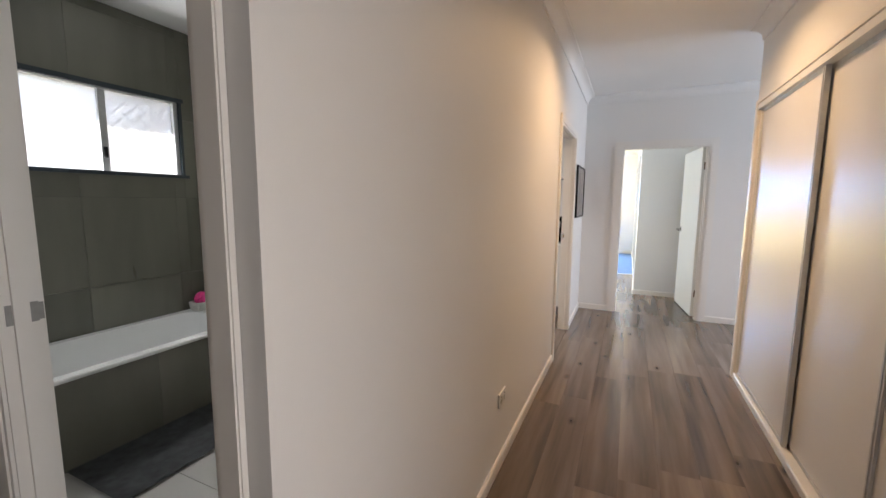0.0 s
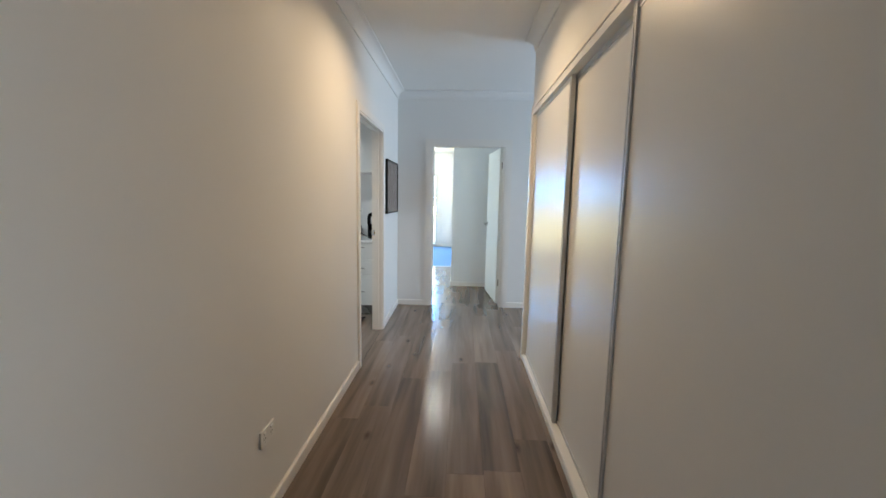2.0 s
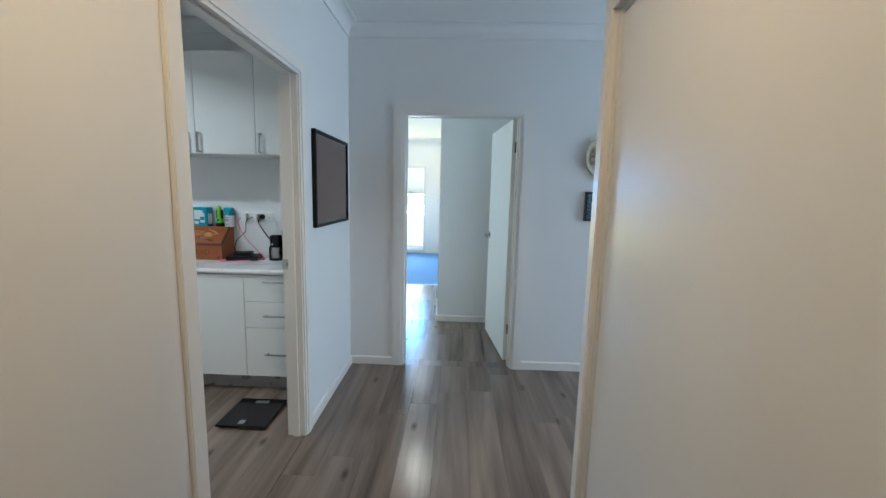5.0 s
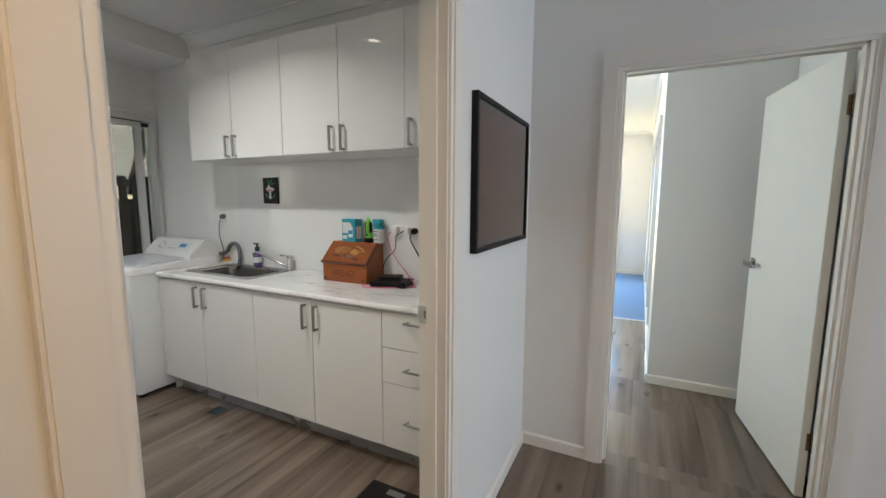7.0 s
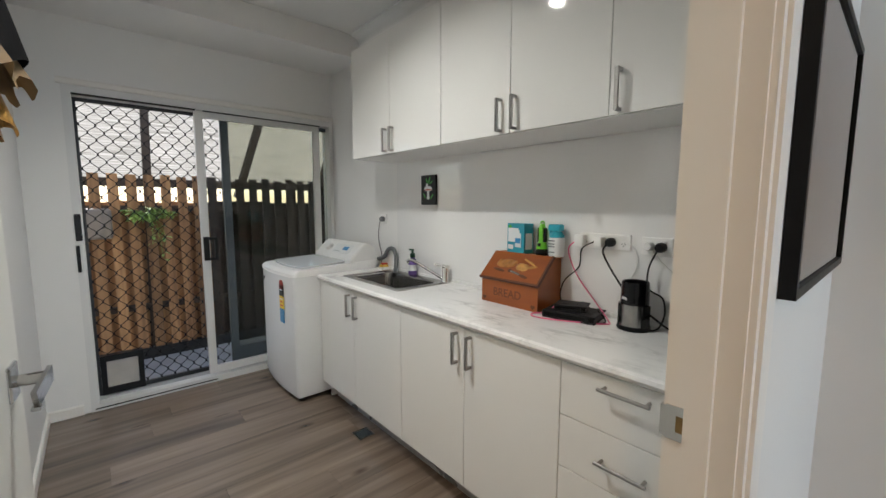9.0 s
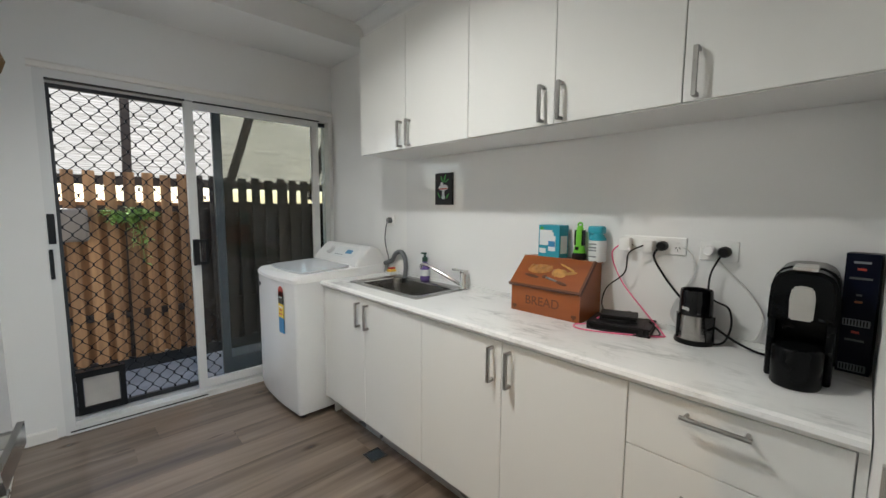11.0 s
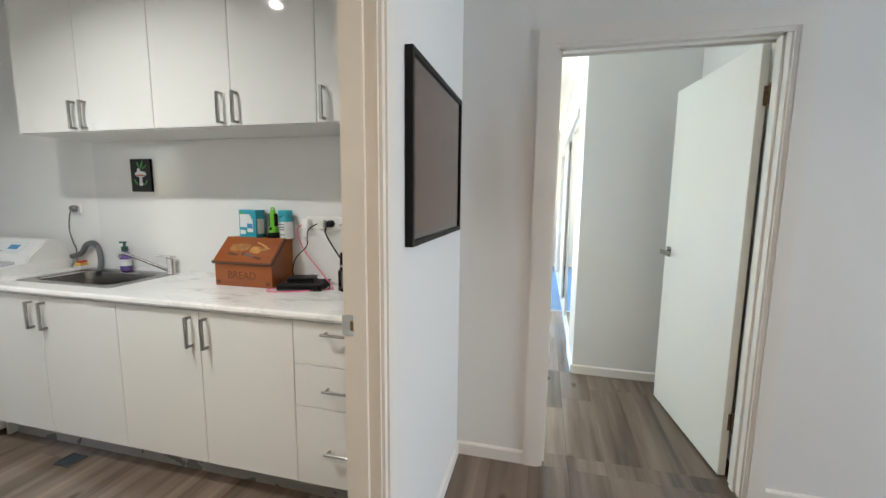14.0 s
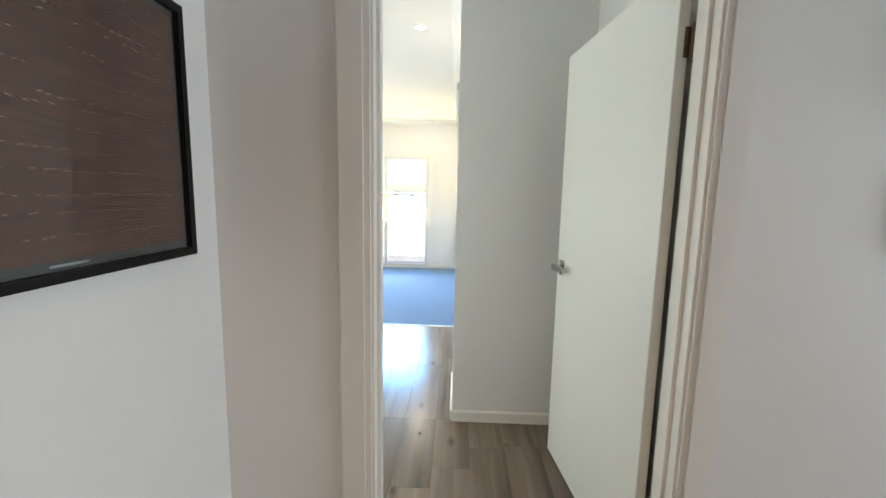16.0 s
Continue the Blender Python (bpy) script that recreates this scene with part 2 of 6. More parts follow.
M_FLOORTILE = material("cream_floor_tile", (0.45, 0.44, 0.41), 0.3, vary=0.04, scale=4)
M_GROUT = material("grey_grout", (0.10, 0.10, 0.095), 0.9)
M_FENCE = stretched("fence_timber", (0.11, 0.052, 0.024), (0.43, 0.240, 0.112), (22, 22, 1.6), 0.75, 0.35, True, 0.0, (0.3, 0.7), 0.5)
# dark copy of the fence timber, with the right-hand palings' shade put into its colour
M_FENCE_SHADED = stretched("shaded_dark_paling", (0.010, 0.0065, 0.0045), (0.040, 0.026, 0.017), (22, 22, 1.6), 0.8, 0.25, True, 0.0, (0.3, 0.7), 0.5)
M_DARKWOOD = stretched("dark_beam_timber", (0.03, 0.02, 0.015), (0.08, 0.055, 0.04), (20, 2, 20), 0.7, 0.1, False)
M_GLASS = glass("clear_glass")
M_SMOKE = glass("tinted_glass", (0.50, 0.51, 0.43))
for g_ in (M_SMOKE,):
    g_.node_tree.nodes["Principled BSDF"].inputs["IOR"].default_value = 1.22
M_GLASS_LOW = glass("low_sheen_glass")
M_GLASS_LOW.node_tree.nodes["Principled BSDF"].inputs["IOR"].default_value = 1.25
M_LID = material("smoked_lid", (0.52, 0.54, 0.55), 0.07, vary=0.03, scale=4)
M_FROST = glass("frosted_glass", (0.74, 0.75, 0.76), 0.95)
M_LENS = glow("downlight_lens", (1.0, 0.93, 0.82), 7)
M_LENS_WARM = glow("downlight_lens_warm", (1.0, 0.55, 0.16), 2.4)
M_COPPERTEXT = material("burnt_letter", (0.12, 0.035, 0.012), 0.6, vary=0.1)
M_BREAD = stretched("orange_stained_pine", (0.20, 0.046, 0.007), (0.37, 0.100, 0.013), (3, 14, 14), 0.30, 0.02, False, 0.3, (0.25, 0.75), 0.1)
M_BREAD_EDGE = material("dark_stained_pine", (0.10, 0.028, 0.010), 0.45, vary=0.12, scale=20)
M_LOAF = material("painted_crust", (0.34, 0.145, 0.028), 0.45, vary=0.3, scale=40)
M_LOAF_LIGHT = material("painted_crumb", (0.42, 0.215, 0.045), 0.45, vary=0.3, scale=40)
M_TEAL = material("teal_card", (0.02, 0.30, 0.40), 0.4, vary=0.08, scale=12)
M_TEAL_PLASTIC = material("teal_plastic", (0.02, 0.33, 0.42), 0.3, vary=0.04)
M_LABEL = material("white_label", (0.74, 0.76, 0.76), 0.45, vary=0.03)
M_GREYBAR = material("grey_print", (0.22, 0.24, 0.26), 0.5)
M_LIME = material("lime_plastic", (0.16, 0.55, 0.03), 0.32, vary=0.05)
M_PINK = material("pink_cable", (0.75, 0.14, 0.28), 0.4, vary=0.05)
M_WHITECABLE = material("white_cable", (0.72, 0.72, 0.70), 0.4, vary=0.03)
M_GREYHOSE = material("grey_hose", (0.11, 0.115, 0.12), 0.5, vary=0.08, scale=40)
M_GREYCABLE = material("grey_cable", (0.15, 0.15, 0.155), 0.5)
M_LEATHER = material("black_leather", (0.008, 0.008, 0.009), 0.5, spec=0.25, vary=0.2, scale=60, bump=0.4, bump_scale=500)
M_NAVY = material("navy_card", (0.003, 0.0045, 0.015), 0.4, spec=0.12, vary=0.2, scale=14)
M_RED = material("red_print", (0.55, 0.05, 0.03), 0.45)
M_YELLOW = material("yellow_print", (0.80, 0.55, 0.03), 0.45)
M_BLUEPRINT = material("blue_print", (0.04, 0.25, 0.50), 0.45)
M_DARKGREEN = material("dark_green_plastic", (0.008, 0.06, 0.035), 0.35)
M_GREEN = material("green_paint", (0.05, 0.32, 0.05), 0.5, vary=0.2, scale=30)
M_SOAP = material("purple_liquid", (0.17, 0.11, 0.33), 0.15, vary=0.05)
M_SPONGE = material("yellow_sponge", (0.75, 0.50, 0.08), 0.9, vary=0.1, scale=60, bump=0.6)
M_CATGREY = material("clear_flap", (0.45, 0.43, 0.40), 0.25, vary=0.1, scale=6)
M_STITCH = material("pale_thread", (0.40, 0.30, 0.21), 0.8, vary=0.15, scale=50)
M_SLATE_MAT = material("grey_mat_board", (0.026, 0.032, 0.031), 0.6, vary=0.06)
M_FRAME_BLACK = material("black_frame", (0.005, 0.005, 0.005), 0.4, vary=0.1, scale=30, spec=0.2)
M_FRAME_BROWN = material("dark_brown_frame", (0.018, 0.012, 0.010), 0.35, vary=0.2, scale=30)
M_TEALPAPER = material("teal_backing", (0.030, 0.10, 0.145), 0.6, vary=0.04)
M_PAPER = material("cut_white_paper", (0.74, 0.75, 0.75), 0.7, vary=0.02)
M_PLATE = material("cream_stone", (0.50, 0.43, 0.30), 0.7, vary=0.30, scale=45, bump=0.3, bump_scale=120)
M_PLATE_DARK = material("brown_stone", (0.27, 0.21, 0.13), 0.75, vary=0.2, scale=30, bump=0.3, bump_scale=120)
M_SCREEN = material("black_screen_frame", (0.012, 0.013, 0.014), 0.45, vary=0.05)
M_BRONZE = material("aged_bronze_hinge", (0.20, 0.145, 0.095), 0.42, metal=0.9, vary=0.2, scale=60)
M_BRASS = material("aged_brass", (0.35, 0.23, 0.10), 0.35, metal=1.0, vary=0.15, scale=40)
M_MAT = material("grey_bath_mat", (0.12, 0.125, 0.13), 0.95, vary=0.25, scale=22, bump=0.9, bump_scale=300)
M_ACRYLIC = material("white_bath_enamel", (0.80, 0.81, 0.80), 0.12, vary=0.006)
M_PINKCLOTH = material("pink_mesh_sponge", (0.75, 0.05, 0.25), 0.8, vary=0.2, scale=60)
M_WICKER = material("white_wicker", (0.66, 0.64, 0.60), 0.7, vary=0.12, scale=80)
M_JACKET = material("black_cloth", (0.007, 0.007, 0.008), 0.7, spec=0.15, vary=0.3, scale=15, bump=0.3, bump_scale=200)
M_TAN = material("tan_cloth", (0.25, 0.18, 0.10), 0.85, vary=0.2, scale=12, bump=0.3, bump_scale=300)
M_GOLD = material("gold_sequins", (0.50, 0.30, 0.08), 0.4, metal=0.4, vary=0.3, scale=120, bump=0.9, bump_scale=160)
M_CONCRETE = material("concrete_path", (0.27, 0.27, 0.275), 0.85, vary=0.15, scale=5, bump=0.3)
M_GRASS = material("dry_grass", (0.52, 0.50, 0.36), 0.95, vary=0.3, scale=0.8, bump=0.5)
M_LEAF = material("leaf_green", (0.27, 0.40, 0.10), 0.5, vary=0.35, scale=14)
M_TREE = material("tree_foliage", (0.045, 0.085, 0.025), 0.8, vary=0.4, scale=3)
M_BARK = material("tree_bark", (0.09, 0.07, 0.05), 0.9, vary=0.3, scale=12)
M_MIRROR = material("mirror", (0.85, 0.87, 0.86), 0.03, metal=1.0, vary=0.004)
M_SCALE = material("black_scale_glass", (0.004, 0.004, 0.005), 0.12, vary=0.1, spec=0.3)
M_DISPLAY = material("grey_display", (0.12, 0.13, 0.13), 0.2)


def textile():
    """Woven brown cloth: fine rows of weft, with bands of pale dashes."""
    m = bpy.data.materials.new("woven_brown_textile")
    m.use_nodes = True
    nt = m.node_tree
    b = nt.nodes["Principled BSDF"]
    b.inputs["Roughness"].default_value = 0.9
    tex = nt.nodes.new("ShaderNodeTexCoord")
    mp = nt.nodes.new("ShaderNodeMapping")
    mp.inputs["Scale"].default_value = (1, 9, 120)
    nt.links.new(tex.outputs["Object"], mp.inputs["Vector"])
    n = nt.nodes.new("ShaderNodeTexNoise")
    n.inputs["Scale"].default_value, n.inputs["Detail"].default_value = 1.0, 2
    nt.links.new(mp.outputs[0], n.inputs["Vector"])
    r = nt.nodes.new("ShaderNodeValToRGB")
    r.color_ramp.elements[0].position, r.color_ramp.elements[1].position = 0.3, 0.75
    r.color_ramp.elements[0].color, r.color_ramp.elements[1].color = (0.056, 0.025, 0.017, 1), (0.130, 0.060, 0.040, 1)
    nt.links.new(n.outputs["Fac"], r.inputs["Fac"])
    slow = nt.nodes.new("ShaderNodeTexNoise")
    slow.inputs["Scale"].default_value = 1.0
    rows = nt.nodes.new("ShaderNodeMapping")
    rows.inputs["Scale"].default_value = (1, 5, 60)
    nt.links.new(tex.outputs["Object"], rows.inputs["Vector"])
    nt.links.new(rows.outputs[0], slow.inputs["Vector"])
    mix = nt.nodes.new("ShaderNodeMixRGB")
    mix.blend_type = "MULTIPLY"
    mix.inputs["Fac"].default_value = 0.6
    nt.links.new(r.outputs[0], mix.inputs["Color1"])
    nt.links.new(slow.outputs["Fac"], mix.inputs["Color2"])
    nt.links.new(mix.outputs[0], b.inputs["Base Color"])
    bn = nt.nodes.new("ShaderNodeBump")
    bn.inputs["Strength"].default_value, bn.inputs["Distance"].default_value = 0.06, 0.001
    nt.links.new(n.outputs["Fac"], bn.inputs["Height"])
    nt.links.new(bn.outputs[0], b.inputs["Normal"])
    return m


def shade_cloth():
    m = bpy.data.materials.new("translucent_shade_cloth")
    m.use_nodes = True
    nt = m.node_tree
    tex = nt.nodes.new("ShaderNodeTexCoord")
    mp = nt.nodes.new("ShaderNodeMapping")
    mp.inputs["Scale"].default_value = (1, 2.5, 130)
    nt.links.new(tex.outputs["Object"], mp.inputs["Vector"])
    n = nt.nodes.new("ShaderNodeTexNoise")
    n.inputs["Scale"].default_value, n.inputs["Detail"].default_value = 1.0, 4
    nt.links.new(mp.outputs[0], n.inputs["Vector"])
    r = nt.nodes.new("ShaderNodeValToRGB")
    r.color_ramp.elements[0].position, r.color_ramp.elements[1].position = 0.35, 0.65
    r.color_ramp.elements[0].color, r.color_ramp.elements[1].color = (0.16, 0.155, 0.148, 1), (0.39, 0.378, 0.375, 1)
    nt.links.new(n.outputs["Fac"], r.inputs["Fac"])
    t, d, mix = nt.nodes.new("ShaderNodeBsdfTranslucent"), nt.nodes.new("ShaderNodeBsdfDiffuse"), nt.nodes.new("ShaderNodeMixShader")
    nt.links.new(r.outputs[0], t.inputs["Color"])
    nt.links.new(r.outputs[0], d.inputs["Color"])
    mix.inputs[0].default_value = 0.35
    nt.links.new(t.outputs[0], mix.inputs[1])
    nt.links.new(d.outputs[0], mix.inputs[2])
    nt.links.new(mix.outputs[0], nt.nodes["Material Output"].inputs["Surface"])
    return m


M_TEXTILE = textile()
M_CLOTH = shade_cloth()

# ---- mesh helpers ----
ORIGIN = {}


def box(bm, x0, x1, y0, y1, z0, z1):
    vs = [bm.verts.new((x, y, z)) for x in (x0, x1) for y in (y0, y1) for z in (z0, z1)]
    for f in ((0, 1, 3, 2), (4, 6, 7, 5), (0, 4, 5, 1), (2, 3, 7, 6), (0, 2, 6, 4), (1, 5, 7, 3)):
        bm.faces.new([vs[i] for i in f])
    return bm


def boxes(*rows):
    bm = bmesh.new()
    for r in rows:
        box(bm, *r)
    return bm


def rounded(x0, x1, y0, y1, z0, z1, r=0.004, seg=2):
    bm = boxes((x0, x1, y0, y1, z0, z1))
    bmesh.ops.bevel(bm, geom=bm.edges[:], offset=r, segments=seg, profile=0.5, affect="EDGES")
    return bm


def merge(*bms):
    out = bmesh.new()
    for b in bms:
        me = bpy.data.meshes.new("tmp")
        b.to_mesh(me)
        out.from_mesh(me)
        bpy.data.meshes.remove(me)
        b.free()
    return out


def prism(points, axis, a, b):
    """A 2D outline drawn out along an axis: "x" takes (y, z), "y" takes (x, z), "z" takes (x, y)."""
    bm = bmesh.new()
    place = {"x": lambda p, t: (t, p[0], p[1]), "y": lambda p, t: (p[0], t, p[1]), "z": lambda p, t: (p[0], p[1], t)}[axis]
    lo, hi = [bm.verts.new(place(p, a)) for p in points], [bm.verts.new(place(p, b)) for p in points]
    n = len(points)
    bm.faces.new(lo), bm.faces.new(hi[::-1])
    for i in range(n):
        bm.faces.new((lo[i], lo[(i + 1) % n], hi[(i + 1) % n], hi[i]))
    bmesh.ops.recalc_face_normals(bm, faces=bm.faces[:])
    return bm


def tube(points, r, seg=8, closed=False):
    bm = bmesh.new()
    pts = [Vector(p) for p in points]
    rings, n = [], len(pts)
    side = None
    for i, p in enumerate(pts):
        d = (pts[min(i + 1, n - 1)] - pts[max(i - 1, 0)]).normalized()
        if side is None:
            side = d.orthogonal().normalized()
        side = (side - d * side.dot(d)).normalized()
        up = d.cross(side)
        rr = r[i] if isinstance(r, (list, tuple)) else r
        rings.append([bm.verts.new(p + rr * (math.cos(2 * math.pi * k / seg) * side + math.sin(2 * math.pi * k / seg) * up)) for k in range(seg)])
    for a, b in zip(rings, rings[1:]):
        for k in range(seg):
            bm.faces.new((a[k], a[(k + 1) % seg], b[(k + 1) % seg], b[k]))
    bm.faces.new(rings[0][::-1]), bm.faces.new(rings[-1])
    bmesh.ops.recalc_face_normals(bm, faces=bm.faces[:])
    return bm


def smooth_path(points, steps=6):
    """A Catmull-Rom line through the points."""
    p = [Vector(points[0])] + [Vector(q) for q in points] + [Vector(points[-1])]
    out = []
    for i in range(1, len(p) - 2):
        for s in range(steps):
            t = s / steps
            out.append(0.5 * (2 * p[i] + (p[i + 1] - p[i - 1]) * t + (2 * p[i - 1] - 5 * p[i] + 4 * p[i + 1] - p[i + 2]) * t * t + (3 * p[i] - p[i - 1] - 3 * p[i + 1] + p[i + 2]) * t ** 3))
    return out + [p[-2]]


def lathe(profile, centre=(0, 0, 0), seg=24, axis="z"):
    """profile: rows of radius and height; closed at both ends where the radius is not 0."""
    bm = bmesh.new()
    c = Vector(centre)
    turn = {"z": lambda x, y, z: (x, y, z), "y": lambda x, y, z: (x, z, y), "x": lambda x, y, z: (z, x, y)}[axis]
    rings = [[bm.verts.new(c + Vector(turn(r * math.cos(2 * math.pi * k / seg), r * math.sin(2 * math.pi * k / seg), h))) for k in range(seg)] for r, h in profile]
    for a, b in zip(rings, rings[1:]):
        for k in range(seg):
            bm.faces.new((a[k], a[(k + 1) % seg], b[(k + 1) % seg], b[k]))
    bm.faces.new(rings[0]), bm.faces.new(rings[-1])
    bmesh.ops.remove_doubles(bm, verts=bm.verts[:], dist=1e-5)
    bmesh.ops.recalc_face_normals(bm, faces=bm.faces[:])
    return bm


def shade(bm, smooth):
    for f in bm.faces:
        f.smooth = smooth
    return bm


def mesh(name, bm, mat, smooth=False, shift=None):
    bmesh.ops.recalc_face_normals(bm, faces=bm.faces[:])
    me = bpy.data.meshes.new(name)
    if shift is not None:
        bmesh.ops.translate(bm, verts=bm.verts[:], vec=-Vector(shift))
    shade(bm, smooth)
    if smooth:
        for e in bm.edges:
            if len(e.link_faces) == 2 and e.calc_face_angle(0) > radians(40):
                e.smooth = False
    bm.to_mesh(me)
    bm.free()
    me.materials.append(mat)
    return me


def thing(name, base, label, category, group="", turn=0.0):
    """An Empty at a thing's base. Parts of an unturned thing are drawn in world places, those of a turned one round its base."""
    ob = new(name)
    ob.empty_display_size = 0.05
    ob.matrix_world = pose(*base, 0, 0, turn)
    ORIGIN[ob.name] = Vector((0, 0, 0)) if turn else Vector(base)
    return tagged(ob, label, category, group)


def part(name, bm, mat, parent, label="", smooth=False):
    shift = ORIGIN[parent.name]
    ob = new(name, mesh(name, bm, mat, smooth, shift))
    ob.parent = parent
    ORIGIN[ob.name] = shift
    return tagged(ob, label)


def single(name, bm, mat, base, label, category, group="", smooth=False, kind=""):
    ob = new(name, mesh(name, bm, mat, smooth, base))
    ob.location = base
    ORIGIN[ob.name] = Vector(base)
    return tagged(ob, label, category, group, kind)


def structure(name, bm, mat, label, category, smooth=False):
    ob = new(name, mesh(name, bm, mat, smooth))
    ORIGIN[ob.name] = Vector((0, 0, 0))
    return tagged(ob, label, category, "", "structure")


def wall(name, axis, at, thick, a0, a1, z0, z1, openings=(), label="white painted plaster wall", mat=None):
    """A wall in the plane axis = at, at + thick, from a0 to a1, with openings (a, b, low, high) through it."""
    cuts = sorted({a0, a1, *[v for o in openings for v in o[:2]]})
    bm = bmesh.new()
    lo, hi = min(at, at + thick), max(at, at + thick)
    for s, e in zip(cuts, cuts[1:]):
        spans = [(z0, z1)]
        for oa, ob_, ol, oh in openings:
            if oa <= s and e <= ob_:
                spans = [q for p in spans for q in ((p[0], min(p[1], ol)), (max(p[0], oh), p[1])) if q[1] - q[0] > 1e-4]
        for zl, zh in spans:
            box(bm, lo, hi, s, e, zl, zh) if axis == "x" else box(bm, s, e, lo, hi, zl, zh)
    return structure(name, bm, mat or M_WALL, label, "wall")


def skirting(name, axis, at, sign, a0, a1, mat=None):
    """A skirting board with an eased top edge, on the face axis = at, on the side sign."""
    t, hgt = 0.014 * sign, 0.068
    prof = [(at, 0.0), (at + t, 0.0), (at + t, hgt - 0.008), (at + t * 0.5, hgt), (at, hgt)]
    bm = prism(prof, "y" if axis == "x" else "x", a0, a1)
    return structure(name, bm, mat or M_TRIM, "white gloss painted skirting board", "skirting")


CEIL = 2.67


def cornice(name, axis, at, sign, a0, a1):
    """A cove cornice between the face axis = at and the ceiling."""
    d = 0.09
    prof = [(at, CEIL)] + [(at, CEIL - d), (at + sign * 0.012, CEIL - d)]
    prof += [(at + sign * (0.012 + 0.066 * (1 - math.cos(k * math.pi / 12))), CEIL - d + 0.012 + 0.066 * math.sin(k * math.pi / 12)) for k in range(7)]
    prof += [(at + sign * d, CEIL - 0.012), (at + sign * d, CEIL)]
    return structure(name, prism(prof, "y" if axis == "x" else "x", a0, a1), M_CEIL, "white plaster cove cornice", "cornice", smooth=False)


def door_case(name, axis, face0, face1, a0, a1, high, label, sides=(1, 1), arch=0.066):
    """A door frame: lined jambs, stops and moulded architraves on both faces of a wall from face0 to face1."""
    ob = thing(name, ((face0 + face1) / 2, a0, 0) if axis == "x" else (a0, (face0 + face1) / 2, 0), label, "door frame")
    ob["kind"] = "structure"
    lo, hi = min(face0, face1), max(face0, face1)

    def b(u0, u1, v0, v1, z0, z1):
        return boxes((u0, u1, v0, v1, z0, z1)) if axis == "x" else boxes((v0, v1, u0, u1, z0, z1))

    j = 0.02
    part("jamb", b(lo - 0.003, hi + 0.003, a0, a0 + j, 0, high), M_TRIM, ob)
    part("jamb", b(lo - 0.003, hi + 0.003, a1 - j, a1, 0, high), M_TRIM, ob)
    part("head_jamb", b(lo - 0.003, hi + 0.003, a0, a1, high, high + j), M_TRIM, ob)
    mid = (lo + hi) / 2
    part("door_stop", merge(b(mid - 0.018, mid + 0.018, a0 + j, a0 + j + 0.011, 0, high), b(mid - 0.018, mid + 0.018, a1 - j - 0.011, a1 - j, 0, high), b(mid - 0.018, mid + 0.018, a0 + j, a1 - j, high - 0.011, high)), M_TRIM, ob)
    for face, s, on in ((lo, -1, sides[0]), (hi, 1, sides[1])):
        if not on:
            continue
        p0, p1, p2 = face + s * 0.002, face + s * 0.012, face + s * 0.018
        rows = []

        def strip(f, w0, w1):
            u0, u1 = min(p0, f), max(p0, f)
            rows.append(b(u0, u1, a0 - w1, a0 - w0, 0, high + w1))
            rows.append(b(u0, u1, a1 + w0, a1 + w1, 0, high + w1))
            rows.append(b(u0, u1, a0 - w0, a1 + w0, high + w0, high + w1))

        strip(p1, -0.012, 0.006)
        strip(p2, 0.006, arch - 0.004)
        strip(p2 - s * 0.004, arch - 0.004, arch)
        part("architrave", merge(*rows), M_TRIM, ob)
    return ob


# ---- the shell ----
L = -0.30           # hall face of the wall between hall and laundry
LW = -0.395         # its laundry face
BW = -2.97          # tiled face of the bathroom's outer wall
BN = 2.49           # tiled face of the bathroom's end wall
BATH, BATH2 = 0.783, 0.873   # bathroom front wall
FAR = 5.77          # far wall of the hall and back wall of the laundry
FAR2 = 5.88
LB = 5.72            # back wall of the laundry
R = 1.085           # wardrobe face
WEST = -3.60        # wall with the sliding door
SOUTH = 3.745       # laundry wall behind the open door
EAST = 4.90
PASS = 0.37         # right wall of the passage beyond the far door
CROSS = 6.97        # wall that faces the far door
END = 12.05

wall("wall_hall_left", "x", LW, L - LW, BATH2, FAR2, 0, CEIL, [(3.82, 4.755, 0, 2.06)])
wall("wall_bathroom_front", "y", BATH, BATH2 - BATH, BW - 0.10, L, 0, CEIL, [(-1.367, -0.420, 0, 2.06)])
wall("wall_lobby_west", "x", BW - 0.20, 0.10, -1.3, BN + 0.12, 0, CEIL, [(1.40, 2.39, 1.555, 2.15)])
wall("wall_bathroom_north", "y", BN + 0.02, 0.10, BW - 0.10, LW, 0, CEIL)
wall("wall_hall_end", "y", FAR, FAR2 - FAR, L, EAST, 0, CEIL, [(0.125, 1.045, 0, 2.055)])
wall("wall_laundry_back", "y", LB, FAR2 - LB, WEST - 0.16, LW, 0, CEIL)
wall("wall_laundry_west", "x", WEST - 0.16, 0.16, SOUTH - 0.1, LB, 0, CEIL, [(3.955, 5.715, 0.0, 2.10)])
wall("wall_laundry_south", "y", SOUTH - 0.10, 0.10, WEST, LW, 0, CEIL)
wall("wall_hall_back", "y", -1.4, 0.10, BW - 0.20, 1.8, 0, CEIL)
wall("wall_east", "x", EAST, 0.12, 1.2, FAR, 0, CEIL, [(3.6, 5.6, 0.5, 2.2)])
wall("wall_east_back", "y", 1.1, 0.1, 1.80, EAST + 0.12, 0, CEIL)
wall("wall_robe_back", "x", 1.72, 0.08, -1.3, 4.145, 0, CEIL, [(0.08, 0.94, 0.2, 2.1)])
wall("wall_robe_near_end", "y", 1.0, 0.09, R + 0.09, 1.72, 0, CEIL)
